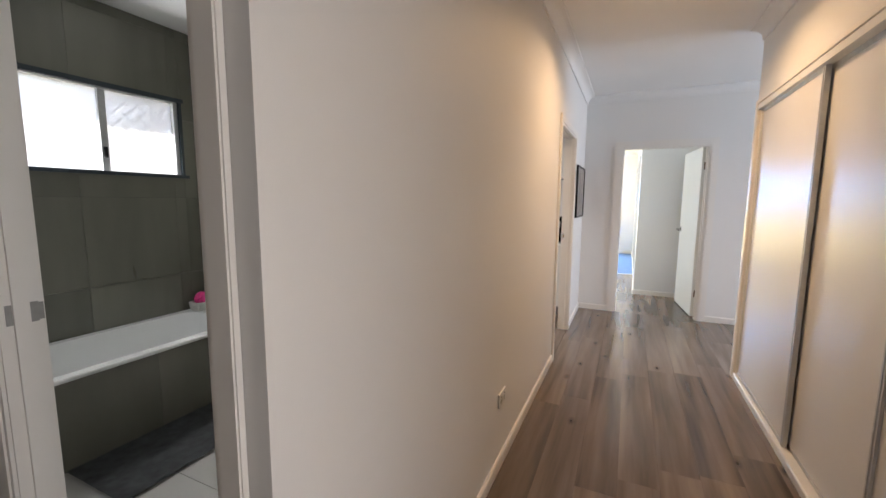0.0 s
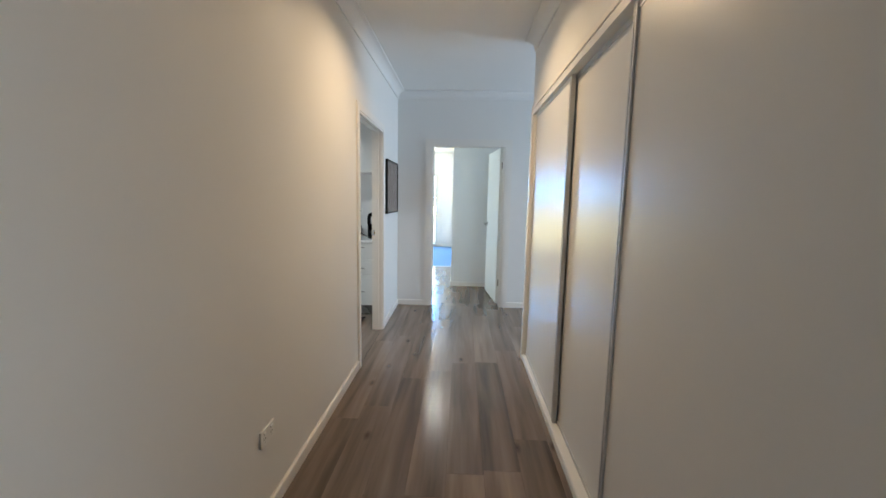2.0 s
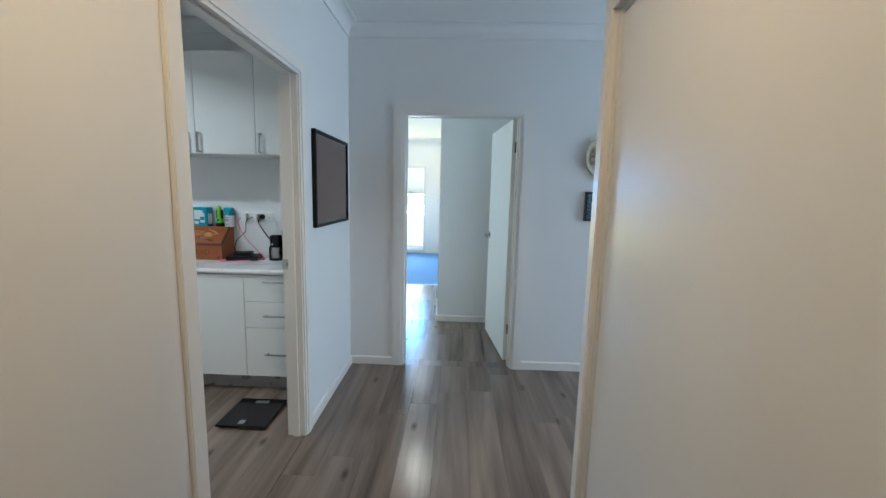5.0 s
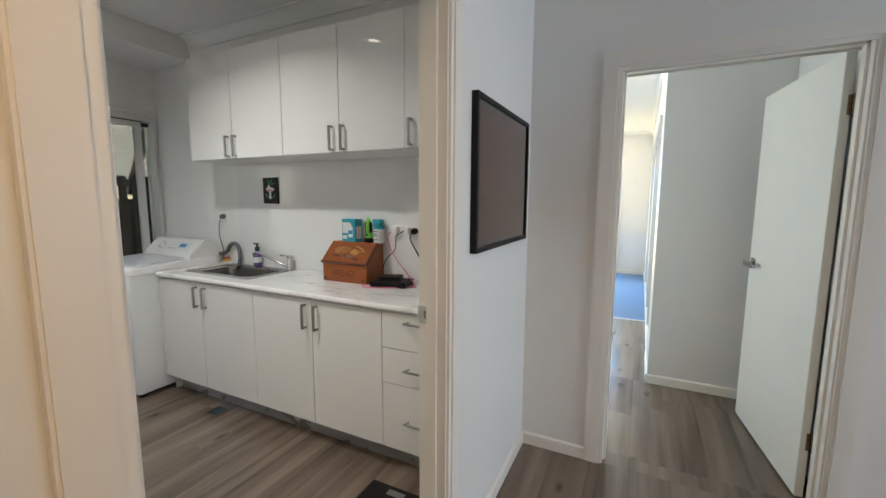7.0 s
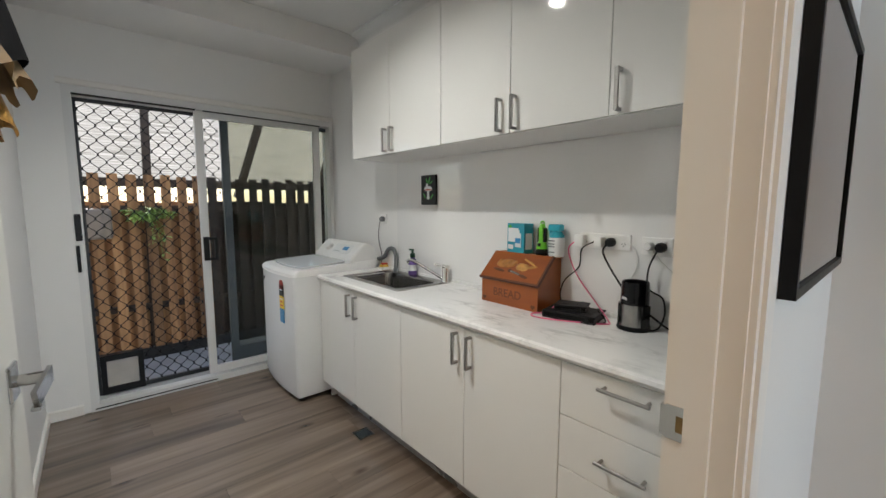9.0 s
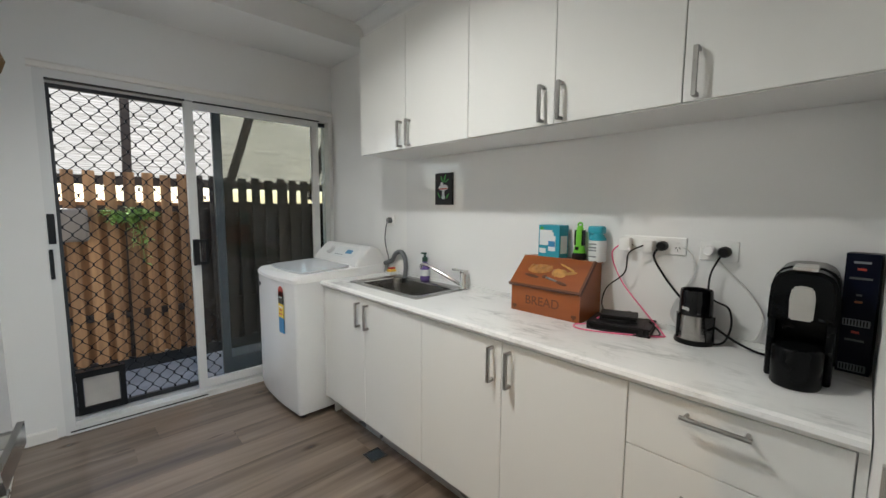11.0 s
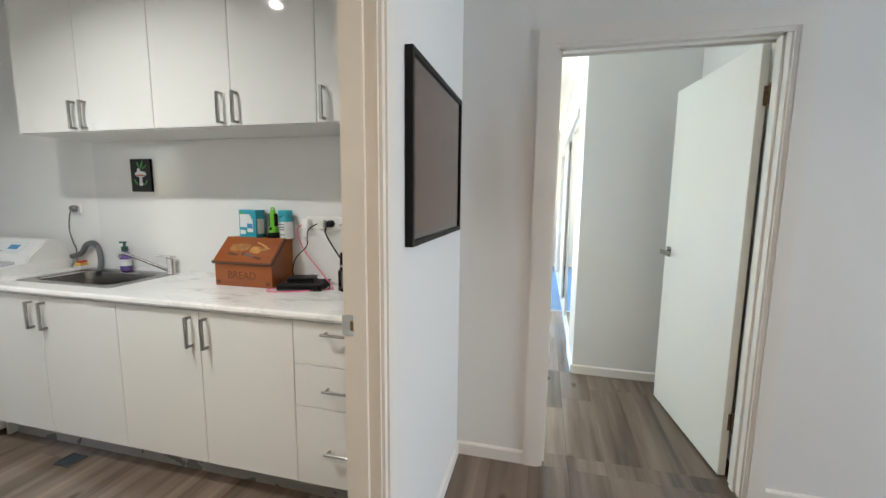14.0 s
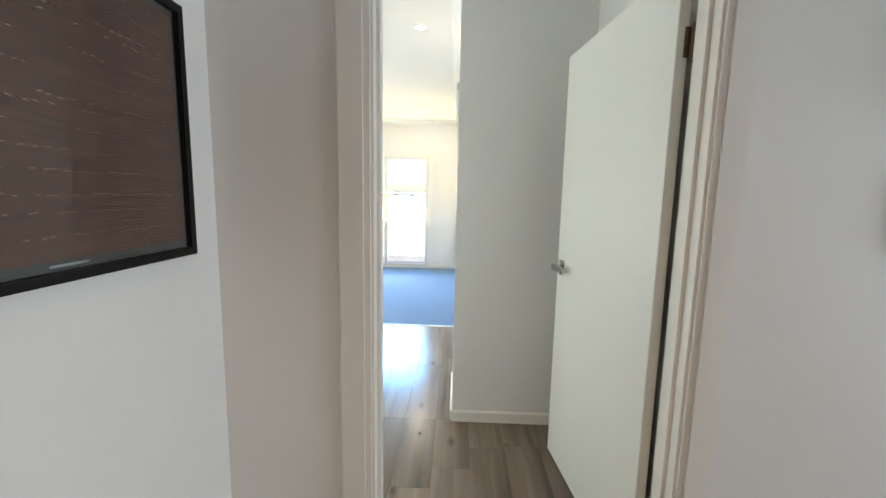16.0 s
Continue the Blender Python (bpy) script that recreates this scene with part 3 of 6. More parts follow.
wall("wall_robe_front", "x", R, 0.09, -1.3, 4.145, 0, CEIL, [(-0.70, 0.70, 0.0, 2.1), (1.145, 4.085, 0.0, 2.115)])
wall("wall_robe_end", "y", 4.055, 0.09, R + 0.09, 1.72, 0, CEIL)
wall("wall_passage_cross", "y", CROSS, 0.10, PASS + 0.10, 1.10, 0, CEIL)
wall("wall_passage_side", "x", 1.10, 0.10, FAR2, CROSS + 0.10, 0, CEIL)
wall("wall_passage_right", "x", PASS, 0.10, CROSS, END, 0, CEIL, [(7.5, 11.2, 0, 2.12)])
wall("wall_passage_left", "x", -1.9, 0.10, FAR2, END, 0, CEIL, [(6.05, 8.55, 0.9, 2.1)])
wall("wall_far_room_end", "y", END, 0.12, -1.9, 1.3, 0, CEIL, [(-1.75, -0.165, 0.03, 2.04)])
wall("wall_side_room", "x", 1.10, 0.10, CROSS + 0.1, END, 0, CEIL)
structure("ceiling", boxes((WEST - 0.2, EAST + 0.12, -1.4, END + 0.12, CEIL, CEIL + 0.1)), M_CEIL, "flat white painted plaster ceiling", "ceiling")

structure("ceiling_bulkhead", boxes((WEST, WEST + 0.53, SOUTH, LB, 2.50, CEIL - 0.002)), M_WALL, "white plaster bulkhead over the laundry sliding door", "bulkhead")

skirting("skirting_hall_left", "x", L, 1, BATH, 3.753)
skirting("skirting_hall_left_far", "x", L, 1, 4.825, FAR)
skirting("skirting_hall_end", "y", FAR, -1, L + 0.014, 0.058)
skirting("skirting_hall_end_right", "y", FAR, -1, 1.112, EAST)
skirting("skirting_cross", "y", CROSS, -1, PASS, 1.10)
skirting("skirting_passage", "x", PASS, -1, CROSS, 7.5)
skirting("skirting_passage_far", "x", PASS, -1, 11.2, END)
skirting("skirting_far_end", "y", END, -1, -0.16, PASS)
skirting("skirting_laundry_west", "x", WEST, 1, SOUTH, 3.92)
skirting("skirting_laundry_south", "y", SOUTH, 1, WEST + 0.014, LW)
cornice("cornice_hall_left", "x", L, 1, BATH, FAR)
cornice("cornice_bathroom_front", "y", BATH, -1, BW - 0.10, L)
cornice("cornice_hall_end", "y", FAR, -1, L, EAST)
cornice("cornice_robe", "x", R, -1, -1.3, 4.145)
cornice("cornice_robe_end", "y", 4.145, 1, R, EAST)
cornice("cornice_laundry_back", "y", LB, -1, WEST + 0.53, LW)
cornice("cornice_laundry_south", "y", SOUTH, 1, WEST + 0.53, LW)
cornice("cornice_laundry_east", "x", LW, -1, SOUTH, LB)
cornice("cornice_passage_end", "y", END, -1, -1.8, PASS)
cornice("cornice_passage_right", "x", PASS, -1, CROSS, END)

door_case("door_frame_far", "y", FAR, FAR2, 0.125, 1.045, 2.035, "white painted timber door frame with moulded architraves", arch=0.076)
door_2 = door_case("door_frame_laundry", "x", LW, L, 3.82, 4.755, 2.04, "white painted timber laundry door frame with chrome strike plate", sides=(0, 1))
door_3 = door_case("door_frame_bathroom", "y", BATH, BATH2, -1.367, -0.420, 2.04, "white painted timber bathroom door frame with strike plate", arch=0.062)

# ---- hall: sliding wardrobe ----
def sliding_panel(parent, x0, y0, y1, z0, z1, mat, frame_mat, label, far_mat=None):
    """A framed sliding door: a panel with channel-shaped stiles and thin rails."""
    x1 = x0 + 0.018
    d = part("sliding_door", boxes((x0 + 0.004, x1 - 0.004, y0 + 0.02, y1 - 0.02, z0 + 0.015, z1 - 0.02)), mat, parent, label)
    for a, b in ((y0, y0 + 0.028), (y1 - 0.028, y1)):
        bm = prism([(x0 - 0.006, a), (x1, a), (x1, b), (x0 - 0.006, b), (x0 - 0.006, b - 0.008), (x0 + 0.002, b - 0.012), (x0 + 0.002, a + 0.012), (x0 - 0.006, a + 0.008)], "z", z0, z1)
        part("stile", bm, far_mat if far_mat and a > y0 else frame_mat, d)
    part("rail", boxes((x0, x1, y0 + 0.028, y1 - 0.028, z0, z0 + 0.018)), frame_mat, d)
    part("rail", boxes((x0, x1, y0 + 0.028, y1 - 0.028, z1 - 0.025, z1)), frame_mat, d)
    return d


robe = thing("wardrobe", (R, 1.145, 0), "built-in wardrobe with satin off-white aluminium framed sliding doors", "wardrobe")
sliding_panel(robe, R + 0.012, 2.985, 4.07, 0.05, 2.075, M_PANEL, M_ALU, "satin off-white sliding door", M_PANEL)
sliding_panel(robe, R + 0.037, 2.130, 3.045, 0.05, 2.075, M_PANEL, M_ALU, "satin off-white sliding door on the rear track")
sliding_panel(robe, R + 0.012, 1.165, 2.190, 0.05, 2.075, M_PANEL, M_ALU, "satin off-white sliding door")
part("top_track", prism([(R - 0.012, 2.075), (R + 0.085, 2.075), (R + 0.085, 2.115), (R - 0.012, 2.115)], "y", 1.145, 4.085), M_WHITE_FRAME, robe)
part("bottom_track", prism([(R - 0.012, 0), (R + 0.085, 0), (R + 0.085, 0.046), (R - 0.006, 0.046), (R - 0.012, 0.04)], "y", 1.145, 4.085), M_WHITE_FRAME, robe)
part("jamb", boxes((R - 0.012, R + 0.088, 4.071, 4.085, 0.046, 2.075)), M_TRIM, robe)
part("jamb", boxes((R - 0.012, R + 0.088, 1.145, 1.163, 0.046, 2.075)), M_ALU, robe)
trim = merge(boxes((R - 0.016, R - 0.002, 4.08, 4.132, 0, 2.12)), boxes((R - 0.016, R - 0.002, 1.08, 1.145, 0, 2.12)), boxes((R - 0.016, R - 0.002, 1.08, 4.132, 2.12, 2.145)))
structure("trim_wardrobe", trim, M_TRIM, "white gloss painted wardrobe trim", "trim")

# ---- laundry cabinets ----
BF = 5.21   # front of base doors
UF = 5.37   # front of wall doors


def bar_handle(parent, x0, z0, x1, z1, y, r=0.006, out=0.03):
    """A square bow handle on a front at y, between two ends."""
    bms = []
    if abs(x1 - x0) > abs(z1 - z0):
        bms = [tube([(x0 - 0.012, y - out, z0), (x1 + 0.012, y - out, z1)], r, 12), tube([(x0, y, z0), (x0, y - out, z0)], r * 0.9, 10), tube([(x1, y, z1), (x1, y - out, z1)], r * 0.9, 10)]
    else:
        bms = [boxes((x0 - r, x0 + r, y - out - 0.004, y - out + 0.006, z0, z1)), boxes((x0 - r, x0 + r, y - out, y, z0, z0 + 0.011)), boxes((x0 - r, x0 + r, y - out, y, z1 - 0.011, z1))]
    return part("handle", merge(*bms), M_HANDLE, parent, "brushed metal handle")


def cabinet(name, x0, x1, y0, y1, z0, z1, fronts, label, group, top=True):
    ob = thing(name, ((x0 + x1) / 2, (y0 + y1) / 2, z0), label, "cabinet", group)
    t = 0.016
    for nm, row in (("side_panel", (x0, x0 + t, y0 + 0.02, y1, z0, z1)), ("side_panel", (x1 - t, x1, y0 + 0.02, y1, z0, z1)), ("base_panel", (x0 + t, x1 - t, y0 + 0.02, y1, z0, z0 + t)), ("top_panel", (x0 + t, x1 - t, y0 + 0.02, y1, z1 - t, z1)), ("back_panel", (x0 + t, x1 - t, y1 - 0.006, y1, z0 + t, z1 - t))):
        if top or nm != "top_panel":
            part(nm, boxes(row), M_CARCASS, ob)
    for kind, a, b, c, d, h in fronts:
        f = part(kind, rounded(a + 0.0015, b - 0.0015, y0, y0 + 0.018, c + 0.0015, d - 0.0015, 0.0015, 1), M_CAB, ob, "gloss white front")
        if h:
            bar_handle(f, *h, y0)
    return ob


def base_door(x0, x1, hx):
    return ("door", x0, x1, 0.125, 0.852, (hx, 0.685, hx, 0.825))


def wall_door(x0, x1, hx):
    return ("door", x0, x1, 1.665, 2.345, (hx, 1.675, hx, 1.81))


cabinet("base_cabinet", -2.78, -1.83, BF, 5.71, 0.125, 0.852, [base_door(-2.78, -2.325, -2.372), base_door(-2.325, -1.83, -2.285)], "gloss white two-door laundry cabinet under the sink", "laundry base cabinets", False)
cabinet("base_cabinet", -1.83, -0.887, BF, 5.71, 0.125, 0.852, [base_door(-1.83, -1.357, -1.402), base_door(-1.357, -0.887, -1.318)], "gloss white two-door laundry cabinet beside the drawers", "laundry base cabinets")
drawers = [("drawer_front", -0.887, -0.415, c, d, (-0.730, h, -0.598, h)) for c, d, h in ((0.664, 0.852, 0.81), (0.478, 0.664, 0.57), (0.125, 0.478, 0.295))]
cabinet("drawer_cabinet", -0.887, -0.415, BF, 5.71, 0.125, 0.852, drawers, "gloss white three-drawer laundry cabinet with bar handles", "laundry base cabinets")
kick = thing("kickboard", (-1.6, 5.28, 0), "grey satin kickboard under the laundry cabinets", "kickboard")
part("board", boxes((-2.76, -0.415, 5.30, 5.314, 0, 0.124)), M_TOE, kick)
part("filler_panel", boxes((-0.414, -0.3965, BF + 0.004, 5.71, 0.0, 0.852)), M_CAB, kick)
part("end_panel", boxes((-2.80, -2.782, BF, 5.27, 0.125, 0.852), (-2.80, -2.782, 5.27, 5.71, 0, 0.852)), M_CAB, kick)
for x0, x1, fr in ((-2.585, -1.70, [wall_door(-2.585, -2.15, -2.185), wall_door(-2.15, -1.70, -2.115)]), (-1.70, -0.842, [wall_door(-1.70, -1.265, -1.313), wall_door(-1.265, -0.842, -1.235)]), (-0.842, -0.397, [wall_door(-0.842, -0.397, -0.805)])):
    cabinet("wall_cabinet", x0, x1, UF, 5.715, 1.665, 2.345, fr, "gloss white laundry wall cabinet with bow handles", "laundry wall cabinets")

bench = thing("benchtop", (-1.6, 5.48, 0.855), "white marble look laminate benchtop with rolled front edge", "benchtop")
SX0, SX1, SY0, SY1 = -2.59, -2.05, 5.345, 5.655    # sink cut-out
prof = [(5.715, 0.855), (5.205, 0.855), (5.194, 0.860), (5.189, 0.872), (5.193, 0.884), (5.204, 0.890), (5.715, 0.890)]
segs = [prism(prof, "x", -2.80, SX0), prism(prof, "x", SX1, -0.398)]
segs.append(prism(prof[1:6] + [(SY0, 0.890), (SY0, 0.855)], "x", SX0, SX1))
segs.append(boxes((SX0, SX1, SY1, 5.715, 0.855, 0.890)))
part("top", merge(*segs), M_MARBLE, bench)
part("upstand", boxes((-2.80, -0.398, 5.707, 5.717, 0.8905, 0.908)), M_MARBLE, bench)

splash = thing("splashback", (-1.5, LB, 0.909), "glossy white splashback panel between bench and wall cabinets", "splashback")
splash["kind"] = "structure"
part("panel", boxes((-2.585, -0.398, LB - 0.0035, LB - 0.0005, 0.909, 1.664)), M_SPLASH, splash)

# ---- doors ----
def door_leaf(name, hinge, turn, length, label, handle_z=1.0):
    """A flush leaf along +x from its hinge, turned about z."""
    ob = thing(name, (*hinge, 0.012), label, "door", turn=turn)
    part("leaf", rounded(0.004, length, -0.018, 0.018, 0, 2.02, 0.002, 1), M_DOOR, ob)
    for s in (1, -1):
        f = part("door_handle", rounded(length - 0.088, length - 0.032, s * 0.018 - 0.005, s * 0.018 + 0.005, handle_z - 0.044, handle_z + 0.02, 0.003, 1), M_LEVER, ob, "polished chrome lever handle")
        part("lever", merge(tube([(length - 0.06, s * 0.02, handle_z - 0.012), (length - 0.06, s * 0.068, handle_z - 0.012)], 0.0105, 14), prism([(length - 0.046, handle_z + 0.003), (length - 0.046, handle_z - 0.027), (length - 0.168, handle_z - 0.027), (length - 0.184, handle_z + 0.003)], "y", s * 0.062, s * 0.069), rounded(length - 0.180, length - 0.165, s * 0.0655 - 0.006, s * 0.0655 + 0.006, handle_z - 0.030, handle_z - 0.024, 0.001, 1)), M_LEVER, f)
    part("latch_plate", boxes((length - 0.001, length + 0.001, -0.011, 0.011, handle_z - 0.07, handle_z + 0.03)), M_CHROME, ob, "chrome latch plate")
    return ob


leaf_far = door_leaf("door_far", (1.006, 5.903), 96.6, 0.82, "white painted flush door standing open into the passage", 1.025)
door_leaf("door_laundry", (-0.405, 3.845), 175.5, 0.83, "white painted flush laundry door standing open", 1.06)


def writing(name, text, size, matrix, mat, parent, depth=0.001):
    """Letters in the built-in font, turned into a mesh under a thing or part."""
    cu = bpy.data.curves.new(name, "FONT")
    cu.body, cu.size, cu.extrude, cu.align_x = text, size, depth, "CENTER"
    tmp = new("letters_tmp", cu)
    me = bpy.data.meshes.new_from_object(tmp.evaluated_get(bpy.context.evaluated_depsgraph_get()))
    bpy.data.objects.remove(tmp)
    me.transform(matrix)
    me.transform(Matrix.Translation(-ORIGIN[parent.name]))
    me.materials.clear()
    me.materials.append(mat)
    ob = new(name, me)
    ob.parent = parent
    return ob


FRONT = pose(0, 0, 0, 90, 0, 0)      # writing that faces -y

# ---- laundry: sliding door ----
slide = thing("sliding_door", (WEST, 4.85, 0), "white framed glass sliding door with black diamond security screen", "sliding door")
slide["kind"] = "structure"
Y0, Y1, ZT = 3.955, 5.715, 2.10
XO = WEST - 0.13
frame_bm = merge(
    boxes((XO, WEST + 0.010, Y0, Y0 + 0.045, 0.0, ZT)), boxes((XO, WEST + 0.010, Y1 - 0.03, Y1, 0.0, ZT)),
    boxes((XO, WEST + 0.010, Y0 + 0.045, Y1 - 0.03, ZT - 0.045, ZT)), boxes((XO, WEST + 0.012, Y0 + 0.045, Y1 - 0.03, 0.0, 0.045)))
part("outer_frame", frame_bm, M_WHITE_FRAME, slide, "white powder-coated outer frame")
part("head_trim", prism([(WEST + 0.002, ZT), (WEST + 0.022, ZT + 0.004), (WEST + 0.022, ZT + 0.030), (WEST + 0.014, ZT + 0.038), (WEST + 0.002, ZT + 0.042)], "y", Y0 - 0.02, LB - 0.002), M_TRIM, slide)
part("sill_track", merge(boxes((XO + 0.02, XO + 0.026, Y0 + 0.045, Y1 - 0.03, 0.045, 0.058)), boxes((XO + 0.06, XO + 0.066, Y0 + 0.045, Y1 - 0.03, 0.045, 0.058))), M_ALU, slide)


# black boxes paint the dark of the track recess, which is not cut in
part("head_track", boxes((WEST - 0.02, WEST + 0.0125, Y0 + 0.045, 4.66, ZT - 0.052, ZT - 0.045), (WEST - 0.02, WEST + 0.0125, 4.71, 5.60, ZT - 0.052, ZT - 0.047)), M_BLACK, slide, "black strips painting the dark recess of the head track")
part("sill_seal", boxes((WEST + 0.012, WEST + 0.0145, Y0 + 0.02, 4.70, 0.014, 0.022)), M_BLACK, slide, "black weather seal along the sill")


def sash(name, x0, x1, y0, y1, mat, stile, rail_top, rail_low, pane_mat, label, hood=None):
    ob = part(name, merge(boxes((x0, x1, y0, y0 + stile, 0.06, 2.05)), boxes((x0, x1, y1 - stile, y1, 0.06, 2.05)), boxes((x0, x1, y0 + stile, y1 - stile, 2.05 - rail_top, 2.05)), boxes((x0, x1, y0 + stile, y1 - stile, 0.06, 0.06 + rail_low))), mat, slide, label)
    if pane_mat:
        g = part("pane", boxes(((x0 + x1) / 2 - 0.003, (x0 + x1) / 2 + 0.003, y0 + stile, y1 - stile, 0.06 + rail_low, 2.05 - rail_top)), pane_mat, ob, "clear glass pane")
        g.visible_shadow = False
    return ob


inner = sash("sliding_sash", WEST - 0.045, WEST - 0.012, 4.655, 5.60, M_WHITE_FRAME, 0.052, 0.045, 0.055, M_GLASS_LOW, "white sliding sash parked over the fixed pane")
fixed = sash("fixed_sash", WEST - 0.09, WEST - 0.06, 4.83, 5.745, M_GREY_FRAME, 0.055, 0.03, 0.16, M_SMOKE, "blue-grey fixed sash with tinted glass")
screen = sash("security_screen", WEST - 0.125, WEST - 0.10, 4.0005, 4.86, M_SCREEN, 0.016, 0.022, 0.03, None, "black framed security screen")
# diamond grille: zigzag strands with thickened knots
gy0, gy1, gz0, gz1, cell = 4.02, 4.845, 0.10, 2.02, 0.094
wide = 0.084
xs = WEST - 0.113
gb = bmesh.new()
n_y, n_z = int((gy1 - gy0) / (wide / 2)) + 1, int((gz1 - gz0) / (cell / 2)) + 1


def bar(bm, a, b, r):
    """A flat four-sided bar between two points in the plane x = xs."""
    d = Vector((0, b[1] - a[1], b[2] - a[2])).normalized()
    s = Vector((0, -d.z, d.y)) * r
    o = Vector((r, 0, 0))
    A, B = Vector(a), Vector(b)
    r0 = [bm.verts.new(A + q) for q in (s, o, -s, -o)]
    r1 = [bm.verts.new(B + q) for q in (s, o, -s, -o)]
    for k in range(4):
        bm.faces.new((r0[k], r0[(k + 1) % 4], r1[(k + 1) % 4], r1[k]))


for i in range(n_y):
    for k in range(n_z):
        y, z = gy0 + i * wide / 2, gz0 + k * cell / 2
        if (i + k) % 2:
            continue
        for sgn in (1, -1):
            y2, z2 = y + sgn * wide / 2, z + cell / 2
            if gy0 - 0.01 <= y2 <= gy1 + 0.01 and z2 <= gz1 + 0.01:
                # each strand leaves its knot upright, then slants across
                k0, k1 = (y + sgn * 0.004, z + 0.010), (y2 - sgn * 0.004, z2 - 0.010)
                bar(gb, (xs, y, z), (xs, *k0), 0.0030)
                bar(gb, (xs, *k0), (xs, *k1), 0.0024)
                bar(gb, (xs, *k1), (xs, y2, z2), 0.0030)
        box(gb, xs - 0.005, xs + 0.005, y - 0.0052, y + 0.0052, z - 0.010, z + 0.010)
part("grille", gb, M_BLACK, screen, "black diamond security grille")
part("lock", merge(rounded(WEST - 0.012, WEST + 0.014, 4.662, 4.700, 0.95, 1.13, 0.004), boxes((WEST + 0.0, WEST + 0.012, 4.70, 4.755, 1.105, 1.128), (WEST + 0.0, WEST + 0.012, 4.70, 4.755, 0.952, 0.975), (WEST + 0.0, WEST + 0.012, 4.735, 4.755, 0.975, 1.105))), M_BLACK, inner, "black flush lock")
part("lock", rounded(WEST - 0.02, WEST + 0.024, 3.960, 3.992, 1.14, 1.31, 0.004), M_BLACK, screen, "black screen lock")
part("pull", rounded(WEST + 0.010, WEST + 0.024, 3.956, 3.974, 0.94, 1.11, 0.004), M_BLACK, slide, "black pull handle")
pet = thing("pet_door", (WEST - 0.1, 4.19, 0.10), "black framed pet flap set into the screen door", "pet door")
part("frame", merge(boxes((WEST - 0.14, WEST - 0.085, 4.018, 4.048, 0.062, 0.335)), boxes((WEST - 0.14, WEST - 0.085, 4.225, 4.256, 0.062, 0.335)), boxes((WEST - 0.14, WEST - 0.085, 4.048, 4.225, 0.295, 0.335)), boxes((WEST - 0.14, WEST - 0.085, 4.048, 4.225, 0.062, 0.105))), M_BLACK, pet)
part("flap", rounded(WEST - 0.104, WEST - 0.098, 4.050, 4.223, 0.107, 0.293, 0.002, 1), M_CATGREY, pet, "scratched translucent flap")

# ---- laundry: washing machine ----
washer = thing("washing_machine", (-3.135, 5.38, 0), "white top-load washing machine beside the bench", "washing machine")
WX0, WX1, WY0, WY1 = -3.46, -2.812, 5.03, 5.70


def loop(x0, x1, y0, y1, r, bulge, n=5):
    pts = []
    for cx, cy, a0 in ((x1 - r, y1 - r, 0), (x0 + r, y1 - r, 90), (x0 + r, y0 + r, 180), (x1 - r, y0 + r, 270)):
        for k in range(n + 1):
            a = radians(a0 + 90 * k / n)
            pts.append((cx + r * math.cos(a), cy + r * math.sin(a)))
        if a0 == 180:
            for k in range(1, 6):
                f = k / 6
                pts.append((x0 + r + (x1 - x0 - 2 * r) * f, y0 - bulge * math.sin(math.pi * f)))
    return pts


def loft(levels):
    """levels: rows of an outline and a height, joined into one closed skin."""
    bm = bmesh.new()
    rings = [[bm.verts.new((x, y, z if not callable(z) else z(x, y))) for x, y in pts] for pts, z in levels]
    for a, b in zip(rings, rings[1:]):
        for k in range(len(a)):
            bm.faces.new((a[k], a[(k + 1) % len(a)], b[(k + 1) % len(b)], b[k]))
    bm.faces.new(rings[0][::-1]), bm.faces.new(rings[-1])
    return bm


part("cabinet", loft([(loop(WX0 + 0.012, WX1 - 0.004, WY0 + 0.008, WY1, 0.02, 0.018), 0.034), (loop(WX0, WX1, WY0, WY1, 0.022, 0.022), 0.075), (loop(WX0, WX1, WY0, WY1, 0.022, 0.024), 0.88)]), M_ENAMEL, washer, "white enamel cabinet", True)
slope = lambda x, y: 0.925 + 0.03 * (y - WY0) / 0.67
part("top_deck", loft([(loop(WX0 - 0.006, WX1 + 0.006, WY0 - 0.008, WY1, 0.04, 0.026), 0.882), (loop(WX0 - 0.006, WX1 + 0.006, WY0 - 0.008, WY1, 0.04, 0.026), 0.905), (loop(WX0 + 0.004, WX1 - 0.004, WY0 + 0.012, WY1, 0.04, 0.022), slope)]), M_PLASTIC, washer, "white plastic top", True)
lid_z = lambda x, y: 0.938 + 0.03 * (y - WY0) / 0.67
part("lid", loft([(loop(WX0 + 0.045, WX1 - 0.045, WY0 + 0.07, 5.45, 0.05, 0.02), 0.92), (loop(WX0 + 0.045, WX1 - 0.045, WY0 + 0.07, 5.45, 0.05, 0.02), lid_z)]), M_LID, washer, "grey see-through lid", True)
con = prism([(5.455, 0.925), (5.47, 0.980), (5.565, 1.070), (5.60, 1.082), (5.66, 1.060), (5.71, 0.95), (5.71, 0.90), (5.455, 0.90)], "x", WX0 + 0.01, WX1 - 0.01)
bmesh.ops.bevel(con, geom=con.edges[:], offset=0.008, segments=2, affect="EDGES")
console = part("console", con, M_PLASTIC, washer, "raised white control console", True)
tilt = pose(-3.14, 5.517, 1.028, 43.5, 0, 0)
knob = lathe([(0.036, 0), (0.034, 0.018), (0.026, 0.026), (0.0, 0.026)], seg=28)
knob.transform(tilt @ Matrix.Translation((-0.13, 0, 0)))
part("knob", knob, M_PLASTIC, console, "white cycle knob", True)
pan = boxes((-0.05, 0.22, -0.045, 0.045, 0.0, 0.0015))
pan.transform(tilt)
